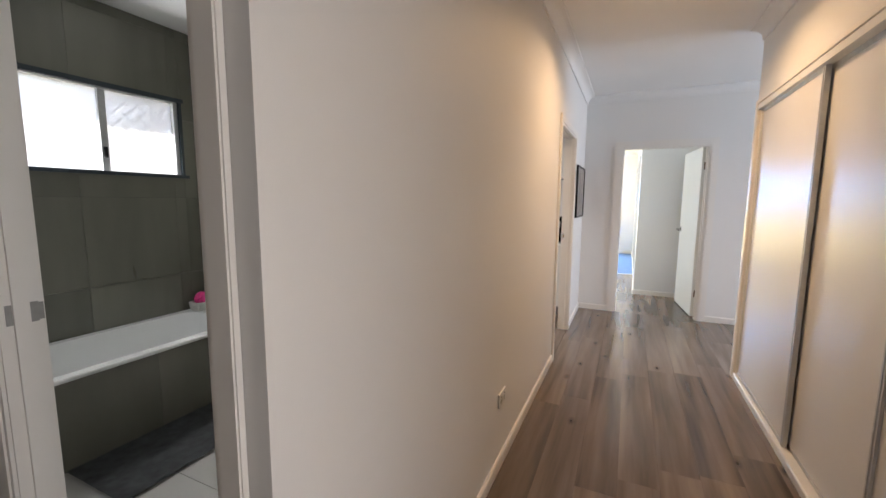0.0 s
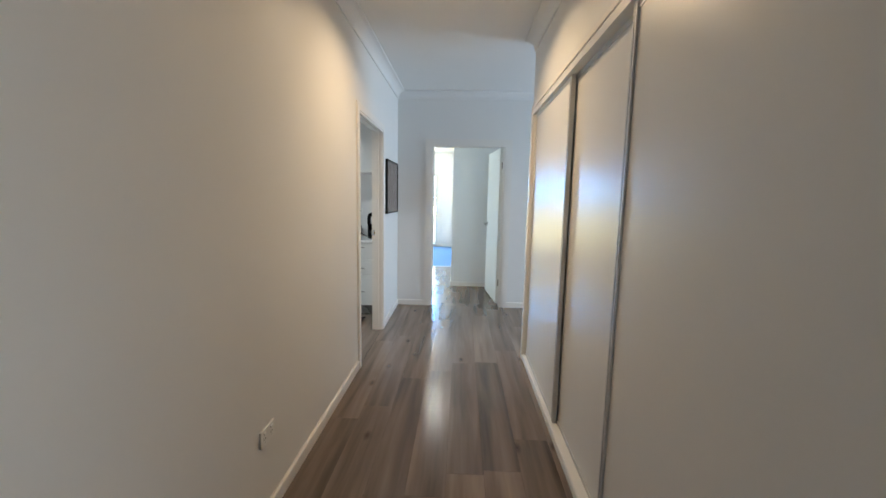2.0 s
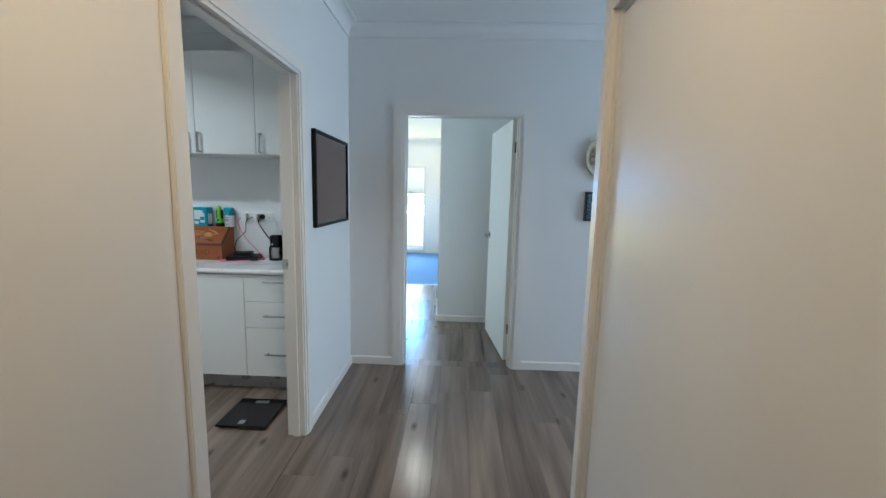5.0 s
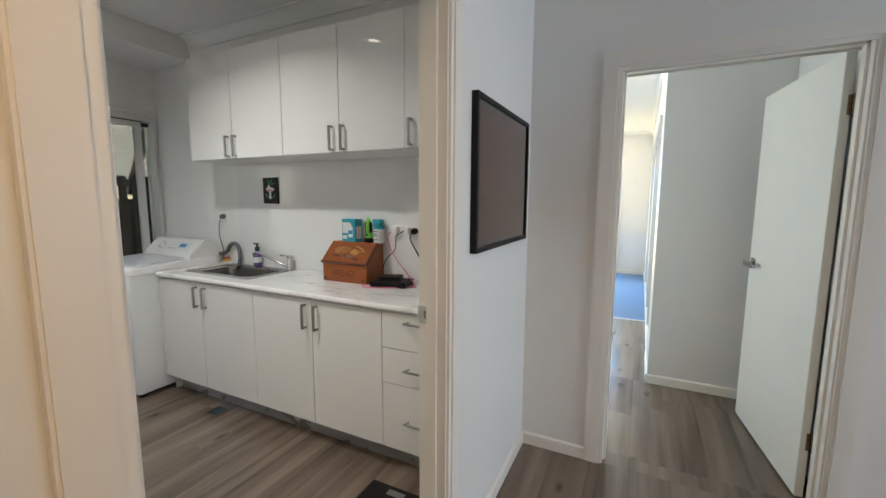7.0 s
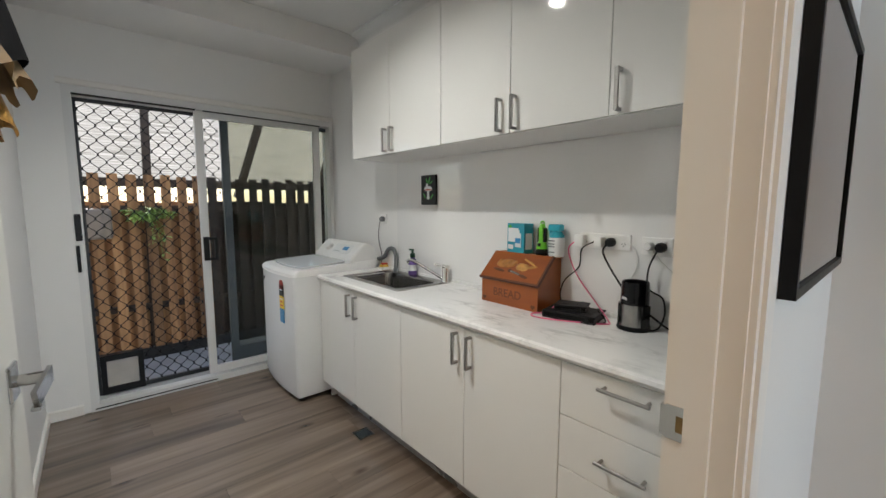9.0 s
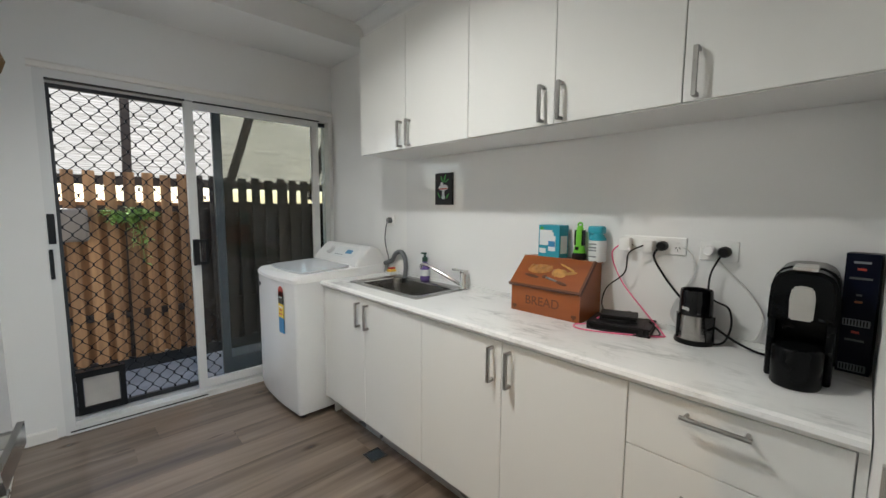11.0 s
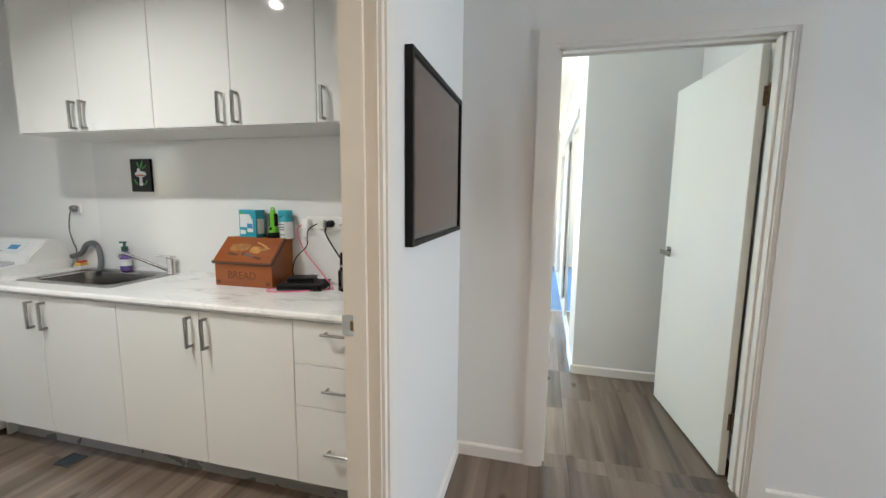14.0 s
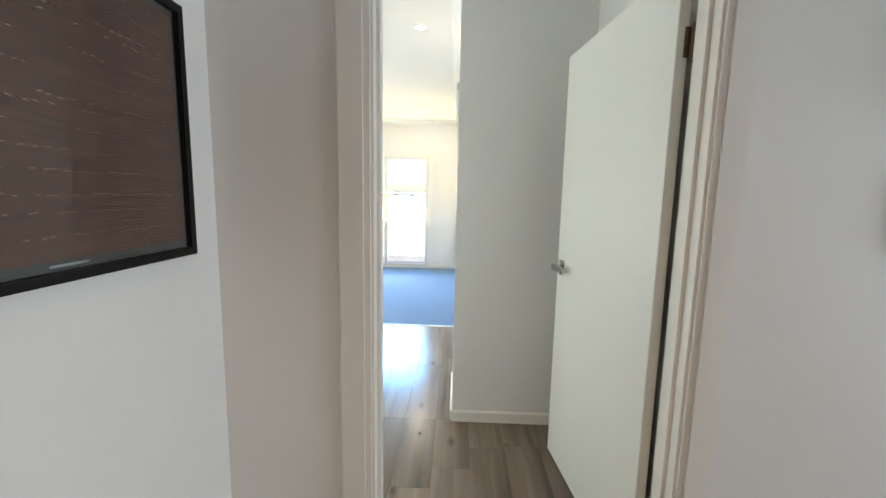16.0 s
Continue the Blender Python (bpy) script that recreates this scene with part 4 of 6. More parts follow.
part("control_panel", pan, M_LABEL, console, "pale printed control panel")
scr = boxes((0.095, 0.175, -0.012, 0.022, 0.0015, 0.003))
scr.transform(tilt)
part("display", scr, M_BLUEPRINT, console, "blue display")
for q in range(4):
    bb = boxes((-0.03 + 0.028 * q, -0.012 + 0.028 * q, -0.03, -0.025, 0.0015, 0.0025))
    bb.transform(tilt)
    part("printed_mark", bb, M_GREYBAR, console)
for x in (WX0 + 0.06, WX1 - 0.06):
    for y in (WY0 + 0.05, WY1 - 0.06):
        part("foot", lathe([(0.024, 0.0), (0.024, 0.02), (0.014, 0.036)], (x, y, 0), 14), M_BLACK, washer)
fy = WY0 - 0.0265
for z0, z1, m, nm in ((0.735, 0.815, M_BLACK, "energy_label"), (0.645, 0.735, M_YELLOW, "energy_label"), (0.545, 0.645, M_BLUEPRINT, "water_label")):
    part(nm, boxes((-3.03, -2.955, fy + 0.0045, fy + 0.0085, z0, z1)), m, washer, "printed rating label")
part("energy_label", lathe([(0.0375, 0), (0.0375, 0.003)], (-2.9925, fy + 0.0045, 0.812), 20, "y"), M_RED, washer, "red star rating arc")
for z, w in ((0.775, 0.05), (0.71, 0.055), (0.69, 0.04), (0.665, 0.05)):
    part("printed_mark", boxes((-2.9925 - w / 2, -2.9925 + w / 2, fy + 0.003, fy + 0.0045, z, z + 0.008)), M_RED if z < 0.7 else M_LABEL, washer)
part("badge", boxes((-3.41, -3.385, fy + 0.012, fy + 0.020, 0.80, 0.825)), M_BLACK, washer)

# ---- laundry: sink, tap, hose ----
sink = thing("sink", (-2.34, 5.53, 0.89), "stainless steel inset laundry sink in the benchtop", "sink")


def ring_loft(levels):
    bm = bmesh.new()
    rings = [[bm.verts.new((x, y, z)) for x, y in pts] for pts, z in levels]
    for a, b in zip(rings, rings[1:]):
        for k in range(len(a)):
            bm.faces.new((a[k], a[(k + 1) % len(a)], b[(k + 1) % len(b)], b[k]))
    bm.faces.new(rings[-1])
    return bm


def rect(x0, x1, y0, y1, r, n=5):
    return loop(x0, x1, y0, y1, r, 0.0, n)


part("bowl", ring_loft([(rect(-2.65, -1.985, 5.303, 5.703, 0.02), 0.890), (rect(-2.65, -1.985, 5.303, 5.703, 0.02), 0.894), (rect(-2.637, -1.998, 5.316, 5.691, 0.02), 0.897), (rect(-2.598, -2.042, 5.347, 5.648, 0.05), 0.893), (rect(-2.588, -2.052, 5.354, 5.640, 0.05), 0.885), (rect(-2.572, -2.068, 5.367, 5.628, 0.05), 0.72), (rect(-2.535, -2.10, 5.40, 5.605, 0.05), 0.705)]), M_STEEL, sink, "pressed steel bowl", True)
part("drain", lathe([(0.045, 0), (0.045, 0.004), (0.03, 0.002), (0.0, 0.002)], (-2.34, 5.52, 0.705), 20), M_CHROME, sink, "", True)
tap = thing("mixer_tap", (-2.007, 5.675, 0.896), "chrome swivel mixer tap on the sink edge", "tap")
part("body", lathe([(0.026, 0), (0.026, 0.006), (0.022, 0.012), (0.022, 0.085), (0.019, 0.095), (0.0, 0.098)], (-2.007, 5.675, 0.896), 20), M_CHROME, tap, "", True)
part("spout", tube(smooth_path([(-2.017, 5.665, 0.915), (-2.082, 5.645, 0.945), (-2.192, 5.605, 0.998), (-2.242, 5.59, 1.016), (-2.267, 5.582, 1.012), (-2.274, 5.58, 0.995)]), 0.0095, 10), M_CHROME, tap, "", True)
part("lever", merge(rounded(-2.022, -1.987, 5.655, 5.695, 0.985, 1.0, 0.004), tube([(-2.012, 5.668, 0.998), (-2.057, 5.63, 1.006)], 0.007, 8)), M_CHROME, tap, "", True)
hose = thing("drain_hose", (-2.550, 5.70, 0.89), "grey washing machine drain hose hooked over the sink", "hose")
hp = smooth_path([(-2.800, 5.690, 0.96), (-2.720, 5.69, 0.985), (-2.670, 5.69, 1.04), (-2.610, 5.69, 1.052), (-2.560, 5.68, 1.02), (-2.530, 5.665, 0.95), (-2.520, 5.645, 0.885)], 8)
part("pipe", tube(hp, [0.0145 if k % 2 else 0.0165 for k in range(len(hp))], 10), M_GREYHOSE, hose, "", True)
part("tip", tube([(-2.520, 5.646, 0.89), (-2.518, 5.642, 0.86)], 0.019, 12), M_BLACK, hose)
soap = thing("soap_bottle", (-2.348, 5.676, 0.897), "clear pump bottle of purple hand soap", "soap bottle")
part("bottle", lathe([(0.026, 0), (0.030, 0.006), (0.030, 0.075), (0.026, 0.10), (0.015, 0.113), (0.013, 0.122)], (-2.348, 5.676, 0.897), 18), M_SOAP, soap, "purple soap filled bottle", True)
part("label", lathe([(0.0306, 0.03), (0.0306, 0.07)], (-2.348, 5.676, 0.897), 18), M_LABEL, soap, "", True)
part("pump", merge(lathe([(0.018, 0.12), (0.018, 0.145), (0.008, 0.15), (0.008, 0.165), (0.012, 0.167), (0.012, 0.176), (0, 0.178)], (-2.348, 5.676, 0.897), 16), boxes((-2.380, -2.348, 5.670, 5.682, 1.062, 1.073))), M_DARKGREEN, soap, "dark green pump head", True)
tray = thing("sponge_tray", (-2.70, 5.67, 0.89), "white tray holding a yellow sponge behind the sink", "sponge tray")
part("tray", ring_loft([(rect(-2.735, -2.672, 5.642, 5.707, 0.012), 0.8905), (rect(-2.740, -2.668, 5.638, 5.709, 0.012), 0.912), (rect(-2.736, -2.672, 5.642, 5.705, 0.012), 0.912), (rect(-2.733, -2.675, 5.645, 5.702, 0.012), 0.895)]), M_PLASTIC, tray)
part("sponge", rounded(-2.73, -2.68, 5.648, 5.70, 0.896, 0.926, 0.006), M_SPONGE, tray, "yellow sponge")
part("scourer", rounded(-2.715, -2.685, 5.653, 5.697, 0.927, 0.94, 0.004), M_RED, tray, "red scourer")

# ---- laundry: bread bin and what stands on it ----
bin_ = thing("bread_bin", (-1.40, 5.64, 0.89), "orange stained timber bread bin with sloping lid", "bread bin")
bx0, bx1, fy0 = -1.553, -1.215, 5.533
side = [(fy0 + 0.003, 0.890), (5.706, 0.890), (5.706, 1.122), (5.645, 1.122), (fy0 + 0.003, 1.010)]
for a, b in ((bx0, bx0 + 0.012), (bx1 - 0.012, bx1)):
    part("side", prism(side, "x", a, b), M_BREAD, bin_)
front = part("front", boxes((bx0 - 0.001, bx1 + 0.001, fy0 - 0.008, fy0 + 0.003, 0.890, 1.004)), M_BREAD, bin_, "carved front board")
part("back", boxes((bx0 + 0.012, bx1 - 0.012, 5.696, 5.706, 0.890, 1.122)), M_BREAD, bin_)
part("top", boxes((bx0 - 0.004, bx1 + 0.004, 5.640, 5.712, 1.122, 1.132)), M_BREAD, bin_)
ang = math.degrees(math.atan2(1.130 - 1.008, 5.642 - (fy0 - 0.012)))
lidm = pose((bx0 + bx1) / 2, fy0 - 0.014, 1.008, ang, 0, 0)
ln = math.hypot(0.122, 5.642 - fy0 + 0.012)
lid = rounded(-0.176, 0.176, 0, ln, 0, 0.011, 0.003, 1)
lid.transform(lidm)
lid = part("lid", lid, M_BREAD, bin_, "sloping lid painted with bread")
edge = merge(boxes((-0.177, 0.177, -0.003, 0.006, -0.002, 0.012)), boxes((0.169, 0.179, 0, ln, -0.002, 0.0125)))
edge.transform(lidm)
part("edge_band", edge, M_BREAD_EDGE, bin_, "darker edge band")


def on_lid(bm):
    bm.transform(lidm)
    return bm


def blob(cx, cy, rx, ry, h, base=0.011, turn=0.0, seg=18):
    bm = lathe([(1.0, 0), (0.85, 0.6), (0.5, 0.9), (0.0, 1.0)], (0, 0, 0), seg)
    bm.transform(Matrix.Translation((cx, cy, base)) @ Matrix.Rotation(radians(turn), 4, "Z") @ Matrix.Diagonal((rx, ry, h, 1)))
    return bm


part("painted_loaf", on_lid(merge(blob(-0.055, 0.098, 0.062, 0.026, 0.004, turn=6), *[blob(-0.10 + 0.03 * k, 0.103, 0.011, 0.02, 0.0055, turn=-20) for k in range(4)])), M_LOAF, lid, "painted crusty loaf")
part("painted_bread", on_lid(merge(blob(0.035, 0.088, 0.026, 0.022, 0.004), blob(0.057, 0.086, 0.024, 0.022, 0.0035), blob(0.095, 0.092, 0.03, 0.008, 0.003, turn=15), blob(0.085, 0.115, 0.028, 0.006, 0.003, turn=-25), blob(0.05, 0.13, 0.02, 0.005, 0.003, turn=-20))), M_LOAF_LIGHT, lid, "painted bread slices and wheat")
part("painted_knife", on_lid(merge(blob(0.02, 0.05, 0.05, 0.006, 0.003, turn=-12))), M_STEEL, lid, "painted knife blade")
part("painted_crumb", on_lid(blob(-0.015, 0.058, 0.012, 0.01, 0.003)), M_BREAD_EDGE, lid)
part("painted_crust", on_lid(blob(-0.08, 0.055, 0.04, 0.008, 0.003, turn=-8)), M_BREAD_EDGE, lid)
part("painted_handle", on_lid(merge(blob(0.075, 0.036, 0.03, 0.008, 0.004, turn=-12))), M_BREAD_EDGE, lid, "painted dark knife handle")
writing("carved_word", "BREAD", 0.056, Matrix.Translation(((bx0 + bx1) / 2 - 0.008, fy0 - 0.0083, 0.930)) @ FRONT, M_COPPERTEXT, front)
for cx in (bx0 + 0.018, bx1 - 0.024):
    part("carved_heart", merge(lathe([(0.007, 0), (0.007, 0.002)], (cx - 0.005, fy0 - 0.0095, 0.912), 12, "y"), lathe([(0.007, 0), (0.007, 0.002)], (cx + 0.005, fy0 - 0.0095, 0.912), 12, "y"), prism([(cx - 0.0115, 0.910), (cx + 0.0115, 0.910), (cx, 0.898)], "y", fy0 - 0.0095, fy0 - 0.0083)), M_COPPERTEXT, front)

carton = thing("carton", (-1.437, 5.676, 1.132), "teal and white air freshener carton on the bread bin", "carton", turn=-8)
part("box", rounded(-0.06, 0.06, -0.032, 0.032, 0, 0.148, 0.001, 1), M_TEAL, carton)
part("printed_panel", boxes((-0.052, 0.02, -0.0336, -0.032, 0.055, 0.125)), M_LABEL, carton, "white printed area")
part("printed_panel", boxes((-0.052, -0.015, -0.0336, -0.032, 0.018, 0.04)), M_LABEL, carton)
part("printed_bottle", merge(rounded(0.0, 0.04, -0.0350, -0.032, 0.03, 0.10, 0.001, 1), boxes((0.012, 0.028, -0.035, -0.032, 0.10, 0.115))), M_LABEL, carton)
part("printed_band", boxes((0.002, 0.038, -0.0365, -0.035, 0.05, 0.075)), M_BLUEPRINT, carton)
part("printed_mark", lathe([(0.012, 0), (0.012, 0.0015)], (-0.04, -0.0335, 0.128), 16, "y"), M_GREEN, carton)
part("printed_side", boxes((0.06, 0.0615, -0.022, 0.022, 0.02, 0.10)), M_LABEL, carton)
torch = thing("torch", (-1.305, 5.676, 1.132), "lime green and black torch standing on its lens", "torch")
part("head", lathe([(0.028, 0), (0.031, 0.004), (0.031, 0.022), (0.026, 0.03)], (-1.305, 5.676, 1.132), 18), M_BLACK, torch, "black lens bezel", True)
part("body", lathe([(0.027, 0.03), (0.022, 0.055), (0.0165, 0.065), (0.0165, 0.12), (0.014, 0.14), (0.009, 0.15), (0, 0.151)], (-1.305, 5.676, 1.132), 18), M_LIME, torch, "lime green body", True)
part("grip", merge(boxes((-1.326, -1.317, 5.666, 5.686, 1.195, 1.262)), boxes((-1.293, -1.284, 5.666, 5.686, 1.195, 1.262)), boxes((-1.312, -1.298, 5.650, 5.656, 1.175, 1.19))), M_BLACK, torch)
part("hanging_loop", tube([(-1.305 + 0.010 * math.cos(a), 5.676, 1.284 + 0.010 * math.sin(a)) for a in [k * math.pi / 8 for k in range(17)]], 0.004, 8), M_LIME, torch, "", True)
spray = thing("spray_bottle", (-1.222, 5.674, 1.132), "teal topped white spray bottle on the bread bin", "spray bottle")
part("bottle", lathe([(0.033, 0), (0.036, 0.004), (0.036, 0.085), (0.033, 0.095)], (-1.222, 5.674, 1.132), 20), M_LABEL, spray, "white labelled bottle", True)
part("shoulder", lathe([(0.0345, 0.09), (0.034, 0.10), (0.020, 0.118), (0.020, 0.13)], (-1.222, 5.674, 1.132), 20), M_TEAL_PLASTIC, spray, "", True)
part("trigger_head", merge(rounded(-1.260, -1.195, 5.652, 5.696, 1.25, 1.283, 0.008), rounded(-1.258, -1.246, 5.662, 5.686, 1.222, 1.252, 0.003)), M_TEAL_PLASTIC, spray, "teal trigger head")
for z in (1.205, 1.19, 1.178, 1.152):
    part("printed_mark", boxes((-1.245, -1.210, 5.6355, 5.6375, z, z + 0.006)), M_GREYBAR, spray)

# ---- laundry: power points, cables ----
def power_point(x0, x1, z0, z1, gangs, label, y=LB, group="laundry power points"):
    ob = thing("power_point", ((x0 + x1) / 2, y, z0), label, "power point", group)
    part("plate", rounded(x0, x1, y - 0.011, y - 0.0005, z0, z1, 0.003, 2), M_PLASTIC, ob)
    for k in range(gangs):
        cx = x0 + (x1 - x0) * (k + 0.5) / gangs
        part("switch", rounded(cx - 0.008, cx + 0.008, y - 0.0145, y - 0.010, z1 - 0.022, z1 - 0.012, 0.001, 1), M_PLASTIC, ob)
        for dx, a in ((-0.006, 30), (0.006, -30), (0, 0)):
            s = boxes((-0.001, 0.001, -0.0015, 0, -0.004, 0.004))
            s.transform(Matrix.Translation((cx + dx, y - 0.0108, (z0 + z1) / 2 - 0.006 - (0.009 if not a else 0))) @ Matrix.Rotation(radians(a), 4, "Y"))
            part("pin_slot", s, M_BLACK, ob)
    return ob


power_point(-1.126, -0.897, 1.183, 1.249, 4, "white four-outlet power point above the bench")
power_point(-0.853, -0.737, 1.173, 1.245, 2, "white double power point above the bench")
power_point(-2.81, -2.72, 1.232, 1.30, 1, "white single power point behind the washing machine")


def plug(x, z, mat, r=0.019, deep=0.035, label="plug pushed into the power point", square=False):
    ob = thing("plug", (x, LB - 0.011, z), label, "plug")
    y = LB - 0.011
    part("body", rounded(x - r, x + r, y - deep, y, z - r * 1.2, z + r * 1.2, 0.004) if square else lathe([(0, -deep), (r * 0.75, -deep), (r, -deep * 0.7), (r, 0)], (x, y, z), 18, "y"), mat, ob, "", True)
    return ob


def cable(points, r, mat, label):
    points = [(x, y - 0.05 * min(1, max(0, (y - 5.55) / 0.2)), z) for x, y, z in points]
    ob = thing("cable", points[-1], label, "cable", "laundry cables")
    part("cord", tube(smooth_path(points, 8), r, 7), mat, ob, "", True)
    return ob


PY = 5.73
plug(-1.113, 1.215, M_PLASTIC, 0.021, 0.035, "white usb charger in the power point", True)
plug(-1.020, 1.215, M_PLASTIC, 0.017, 0.04, "small white charger in the power point", True)
plug(-0.976, 1.215, M_BLACK, 0.019, 0.035, "round black plug in the power point")
plug(-0.820, 1.21, M_PLASTIC, 0.018, 0.03, "white plug in the double power point")
plug(-0.775, 1.208, M_BLACK, 0.0195, 0.035, "round black plug in the double power point")
plug(-2.755, 1.265, M_GREYCABLE, 0.02, 0.03, "grey plug of the washing machine")
cable([(-1.124, PY - 0.005, 1.215), (-1.157, 5.71, 1.17), (-1.112, 5.715, 1.06), (-1.012, 5.70, 0.955), (-0.937, 5.66, 0.895), (-0.922, 5.60, 0.894), (-1.002, 5.53, 0.894), (-1.122, 5.47, 0.894), (-1.192, 5.46, 0.894), (-1.217, 5.50, 0.894), (-1.182, 5.545, 0.897), (-1.142, 5.55, 0.93)], 0.0030, M_PINK, "pink charging cable trailing over the bench")
cable([(-1.035, 5.705, 1.215), (-1.087, 5.70, 1.18), (-1.102, 5.71, 1.10), (-1.172, 5.715, 1.03), (-1.187, 5.70, 0.97), (-1.167, 5.67, 0.935)], 0.0028, M_BLACK, "thin black charging cable hanging to the bench")
cable([(-0.982, 5.65, 0.93), (-0.947, 5.64, 0.905), (-0.937, 5.60, 0.894), (-1.002, 5.55, 0.894), (-1.082, 5.505, 0.894), (-1.122, 5.51, 0.894), (-1.102, 5.545, 0.915)], 0.0028, M_BLACK, "black cable looped beside the folios")
cable([(-0.987, 5.725, 1.205), (-0.997, 5.72, 1.17), (-0.952, 5.71, 1.10), (-0.877, 5.66, 1.03)], 0.0042, M_BLACK, "thick black appliance cord")
cable([(-0.907, 5.757, 1.215), (-0.877, 5.757, 1.19), (-0.867, 5.757, 1.12), (-0.912, 5.757, 1.03), (-0.937, 5.755, 0.96), (-0.912, 5.755, 0.915)], 0.0032, M_WHITECABLE, "white cord running down the wall")
cable([(-0.799, 5.73, 1.195), (-0.772, 5.757, 1.15), (-0.702, 5.757, 1.08), (-0.657, 5.757, 1.0), (-0.667, 5.755, 0.93), (-0.682, 5.755, 0.912)], 0.0034, M_WHITECABLE, "white cord hanging behind the coffee machine")
cable([(-0.782, 5.725, 1.195), (-0.807, 5.72, 1.13), (-0.807, 5.71, 1.06), (-0.782, 5.69, 1.04), (-0.742, 5.69, 1.02), (-0.732, 5.69, 0.96), (-0.747, 5.67, 0.905), (-0.782, 5.64, 0.894)], 0.0034, M_BLACK, "black cord bundled behind the grinder")
cable([(-0.772, 5.65, 0.955), (-0.712, 5.65, 0.92), (-0.652, 5.66, 0.897), (-0.602, 5.67, 0.896)], 0.0042, M_BLACK, "black cord lying behind the coffee machine")
cable([(-2.76, 5.73, 1.255), (-2.785, 5.735, 1.22), (-2.805, 5.74, 1.13), (-2.79, 5.745, 1.05), (-2.77, 5.745, 1.0), (-2.775, 5.74, 0.912)], 0.0038, M_GREYCABLE, "grey washing machine cord hanging down the wall")

for nm, lab, x0, x1, y0, y1, z0, z1, t in (("folio", "black leather folio lying on the bench", -0.115, 0.110, -0.078, 0.082, 0.8905, 0.922, 12), ("notebook", "small black strapped notebook on the folio", -0.080, 0.055, -0.035, 0.065, 0.9225, 0.946, 20)):
    f = thing(nm, (-1.070, 5.592, z0), lab, "notebook", turn=t)
    h = z1 - z0
    part("cover", merge(rounded(x0, x1, y0, y1, 0, 0.006, 0.002, 1), rounded(x0, x1, y0, y1, h - 0.007, h, 0.002, 1), rounded(x0, x0 + 0.007, y0, y1, 0.004, h - 0.004, 0.002, 1)), M_LEATHER, f)
    part("pages", boxes((x0 + 0.006, x1 - 0.006, y0 + 0.006, y1 - 0.006, 0.0062, h - 0.0072)), M_BLACK, f)
    part("strap", rounded(x1 - 0.04, x1 - 0.025, y0 - 0.002, y1 + 0.002, -0.0002, h + 0.0015, 0.001, 1), M_LEATHER, f)

# ---- laundry: grinder, coffee machine, box ----
gr = thing("coffee_grinder", (-0.832, 5.625, 0.89), "steel and black electric coffee grinder", "coffee grinder")
gc = (-0.832, 5.625, 0.89)
part("base", lathe([(0.060, 0), (0.062, 0.004), (0.060, 0.016), (0.057, 0.018)], gc, 28), M_BLACK, gr, "black rubber base ring", True)
part("body", lathe([(0.057, 0.016), (0.055, 0.05), (0.051, 0.105)], gc, 28), M_STEEL, gr, "brushed steel body", True)
part("collar", lathe([(0.0515, 0.10), (0.052, 0.106), (0.050, 0.182), (0.048, 0.188), (0.043, 0.184), (0.043, 0.15), (0.0, 0.15)], gc, 28), M_BLACK_GLOSS, gr, "black open-topped collar", True)
for a in (200, 340):
    b = boxes((0.045, 0.0572, -0.02, 0.02, 0.015, 0.10))
    b.transform(Matrix.Translation(gc) @ Matrix.Rotation(radians(a), 4, "Z"))
    part("side_band", b, M_BLACK_GLOSS, gr)
b = rounded(-0.014, 0.014, -0.0565, -0.048, 0.118, 0.132, 0.004)
b.transform(Matrix.Translation(gc) @ Matrix.Rotation(radians(-20), 4, "Z"))
part("button", b, M_CHROME, gr, "chrome push button")

cm = thing("coffee_machine", (-0.545, 5.515, 0.89), "black capsule coffee machine with chrome spout", "coffee machine", turn=2)


def cm_body(w, y0, y1, z0, z1, arch, foot=0.0):
    """A round-shouldered block: straight sides that swell a little, and an arched top."""
    pts = [(-w + foot, z0), (w - foot, z0), (w, z0 + (z1 - z0) * 0.25)]
    n = 10
    for k in range(n + 1):
        a = math.pi * k / n
        c, t = math.cos(a), math.sin(a)
        pts.append((w * math.copysign(abs(c) ** 0.62, c), z1 - arch + arch * t ** 0.62))
    pts.append((-w, z0 + (z1 - z0) * 0.25))
    bm = prism(pts, "y", y0, y1)
    caps = [e for f in bm.faces if len(f.verts) > 6 for e in f.edges]
    bmesh.ops.bevel(bm, geom=caps, offset=0.009, segments=3, affect="EDGES")
    return bm


part("body", cm_body(0.074, 0.0, 0.172, 0.0, 0.312, 0.095, 0.008), M_APPLIANCE, cm, "black ribbed body", True)
head = part("head", cm_body(0.070, -0.080, 0.002, 0.168, 0.308, 0.092), M_APPLIANCE, cm, "glossy black overhanging brew head", True)
for x0, x1 in ((-0.070, -0.050), (0.050, 0.070)):
    part("pillar", rounded(x0, x1, -0.058, 0.002, 0.0, 0.170, 0.008), M_APPLIANCE, cm, "", True)
cover = prism([(-0.024, 0.176), (0.024, 0.176), (0.026, 0.235), (0.022, 0.262), (0.012, 0.268), (-0.012, 0.268), (-0.022, 0.262), (-0.026, 0.235)], "y", -0.094, -0.078)
bmesh.ops.bevel(cover, geom=cover.edges[:], offset=0.004, segments=2, affect="EDGES")
part("spout", cover, M_CHROME, head, "curved chrome spout cover", True)
part("lever", rounded(-0.026, 0.026, -0.082, 0.03, 0.306, 0.316, 0.004), M_CHROME, cm, "chrome lid lever", True)
part("drip_tray", lathe([(0.050, 0), (0.054, 0.006), (0.054, 0.098), (0.049, 0.104)], (0, -0.085, 0.0), 32), M_APPLIANCE, cm, "black cup stand", True)
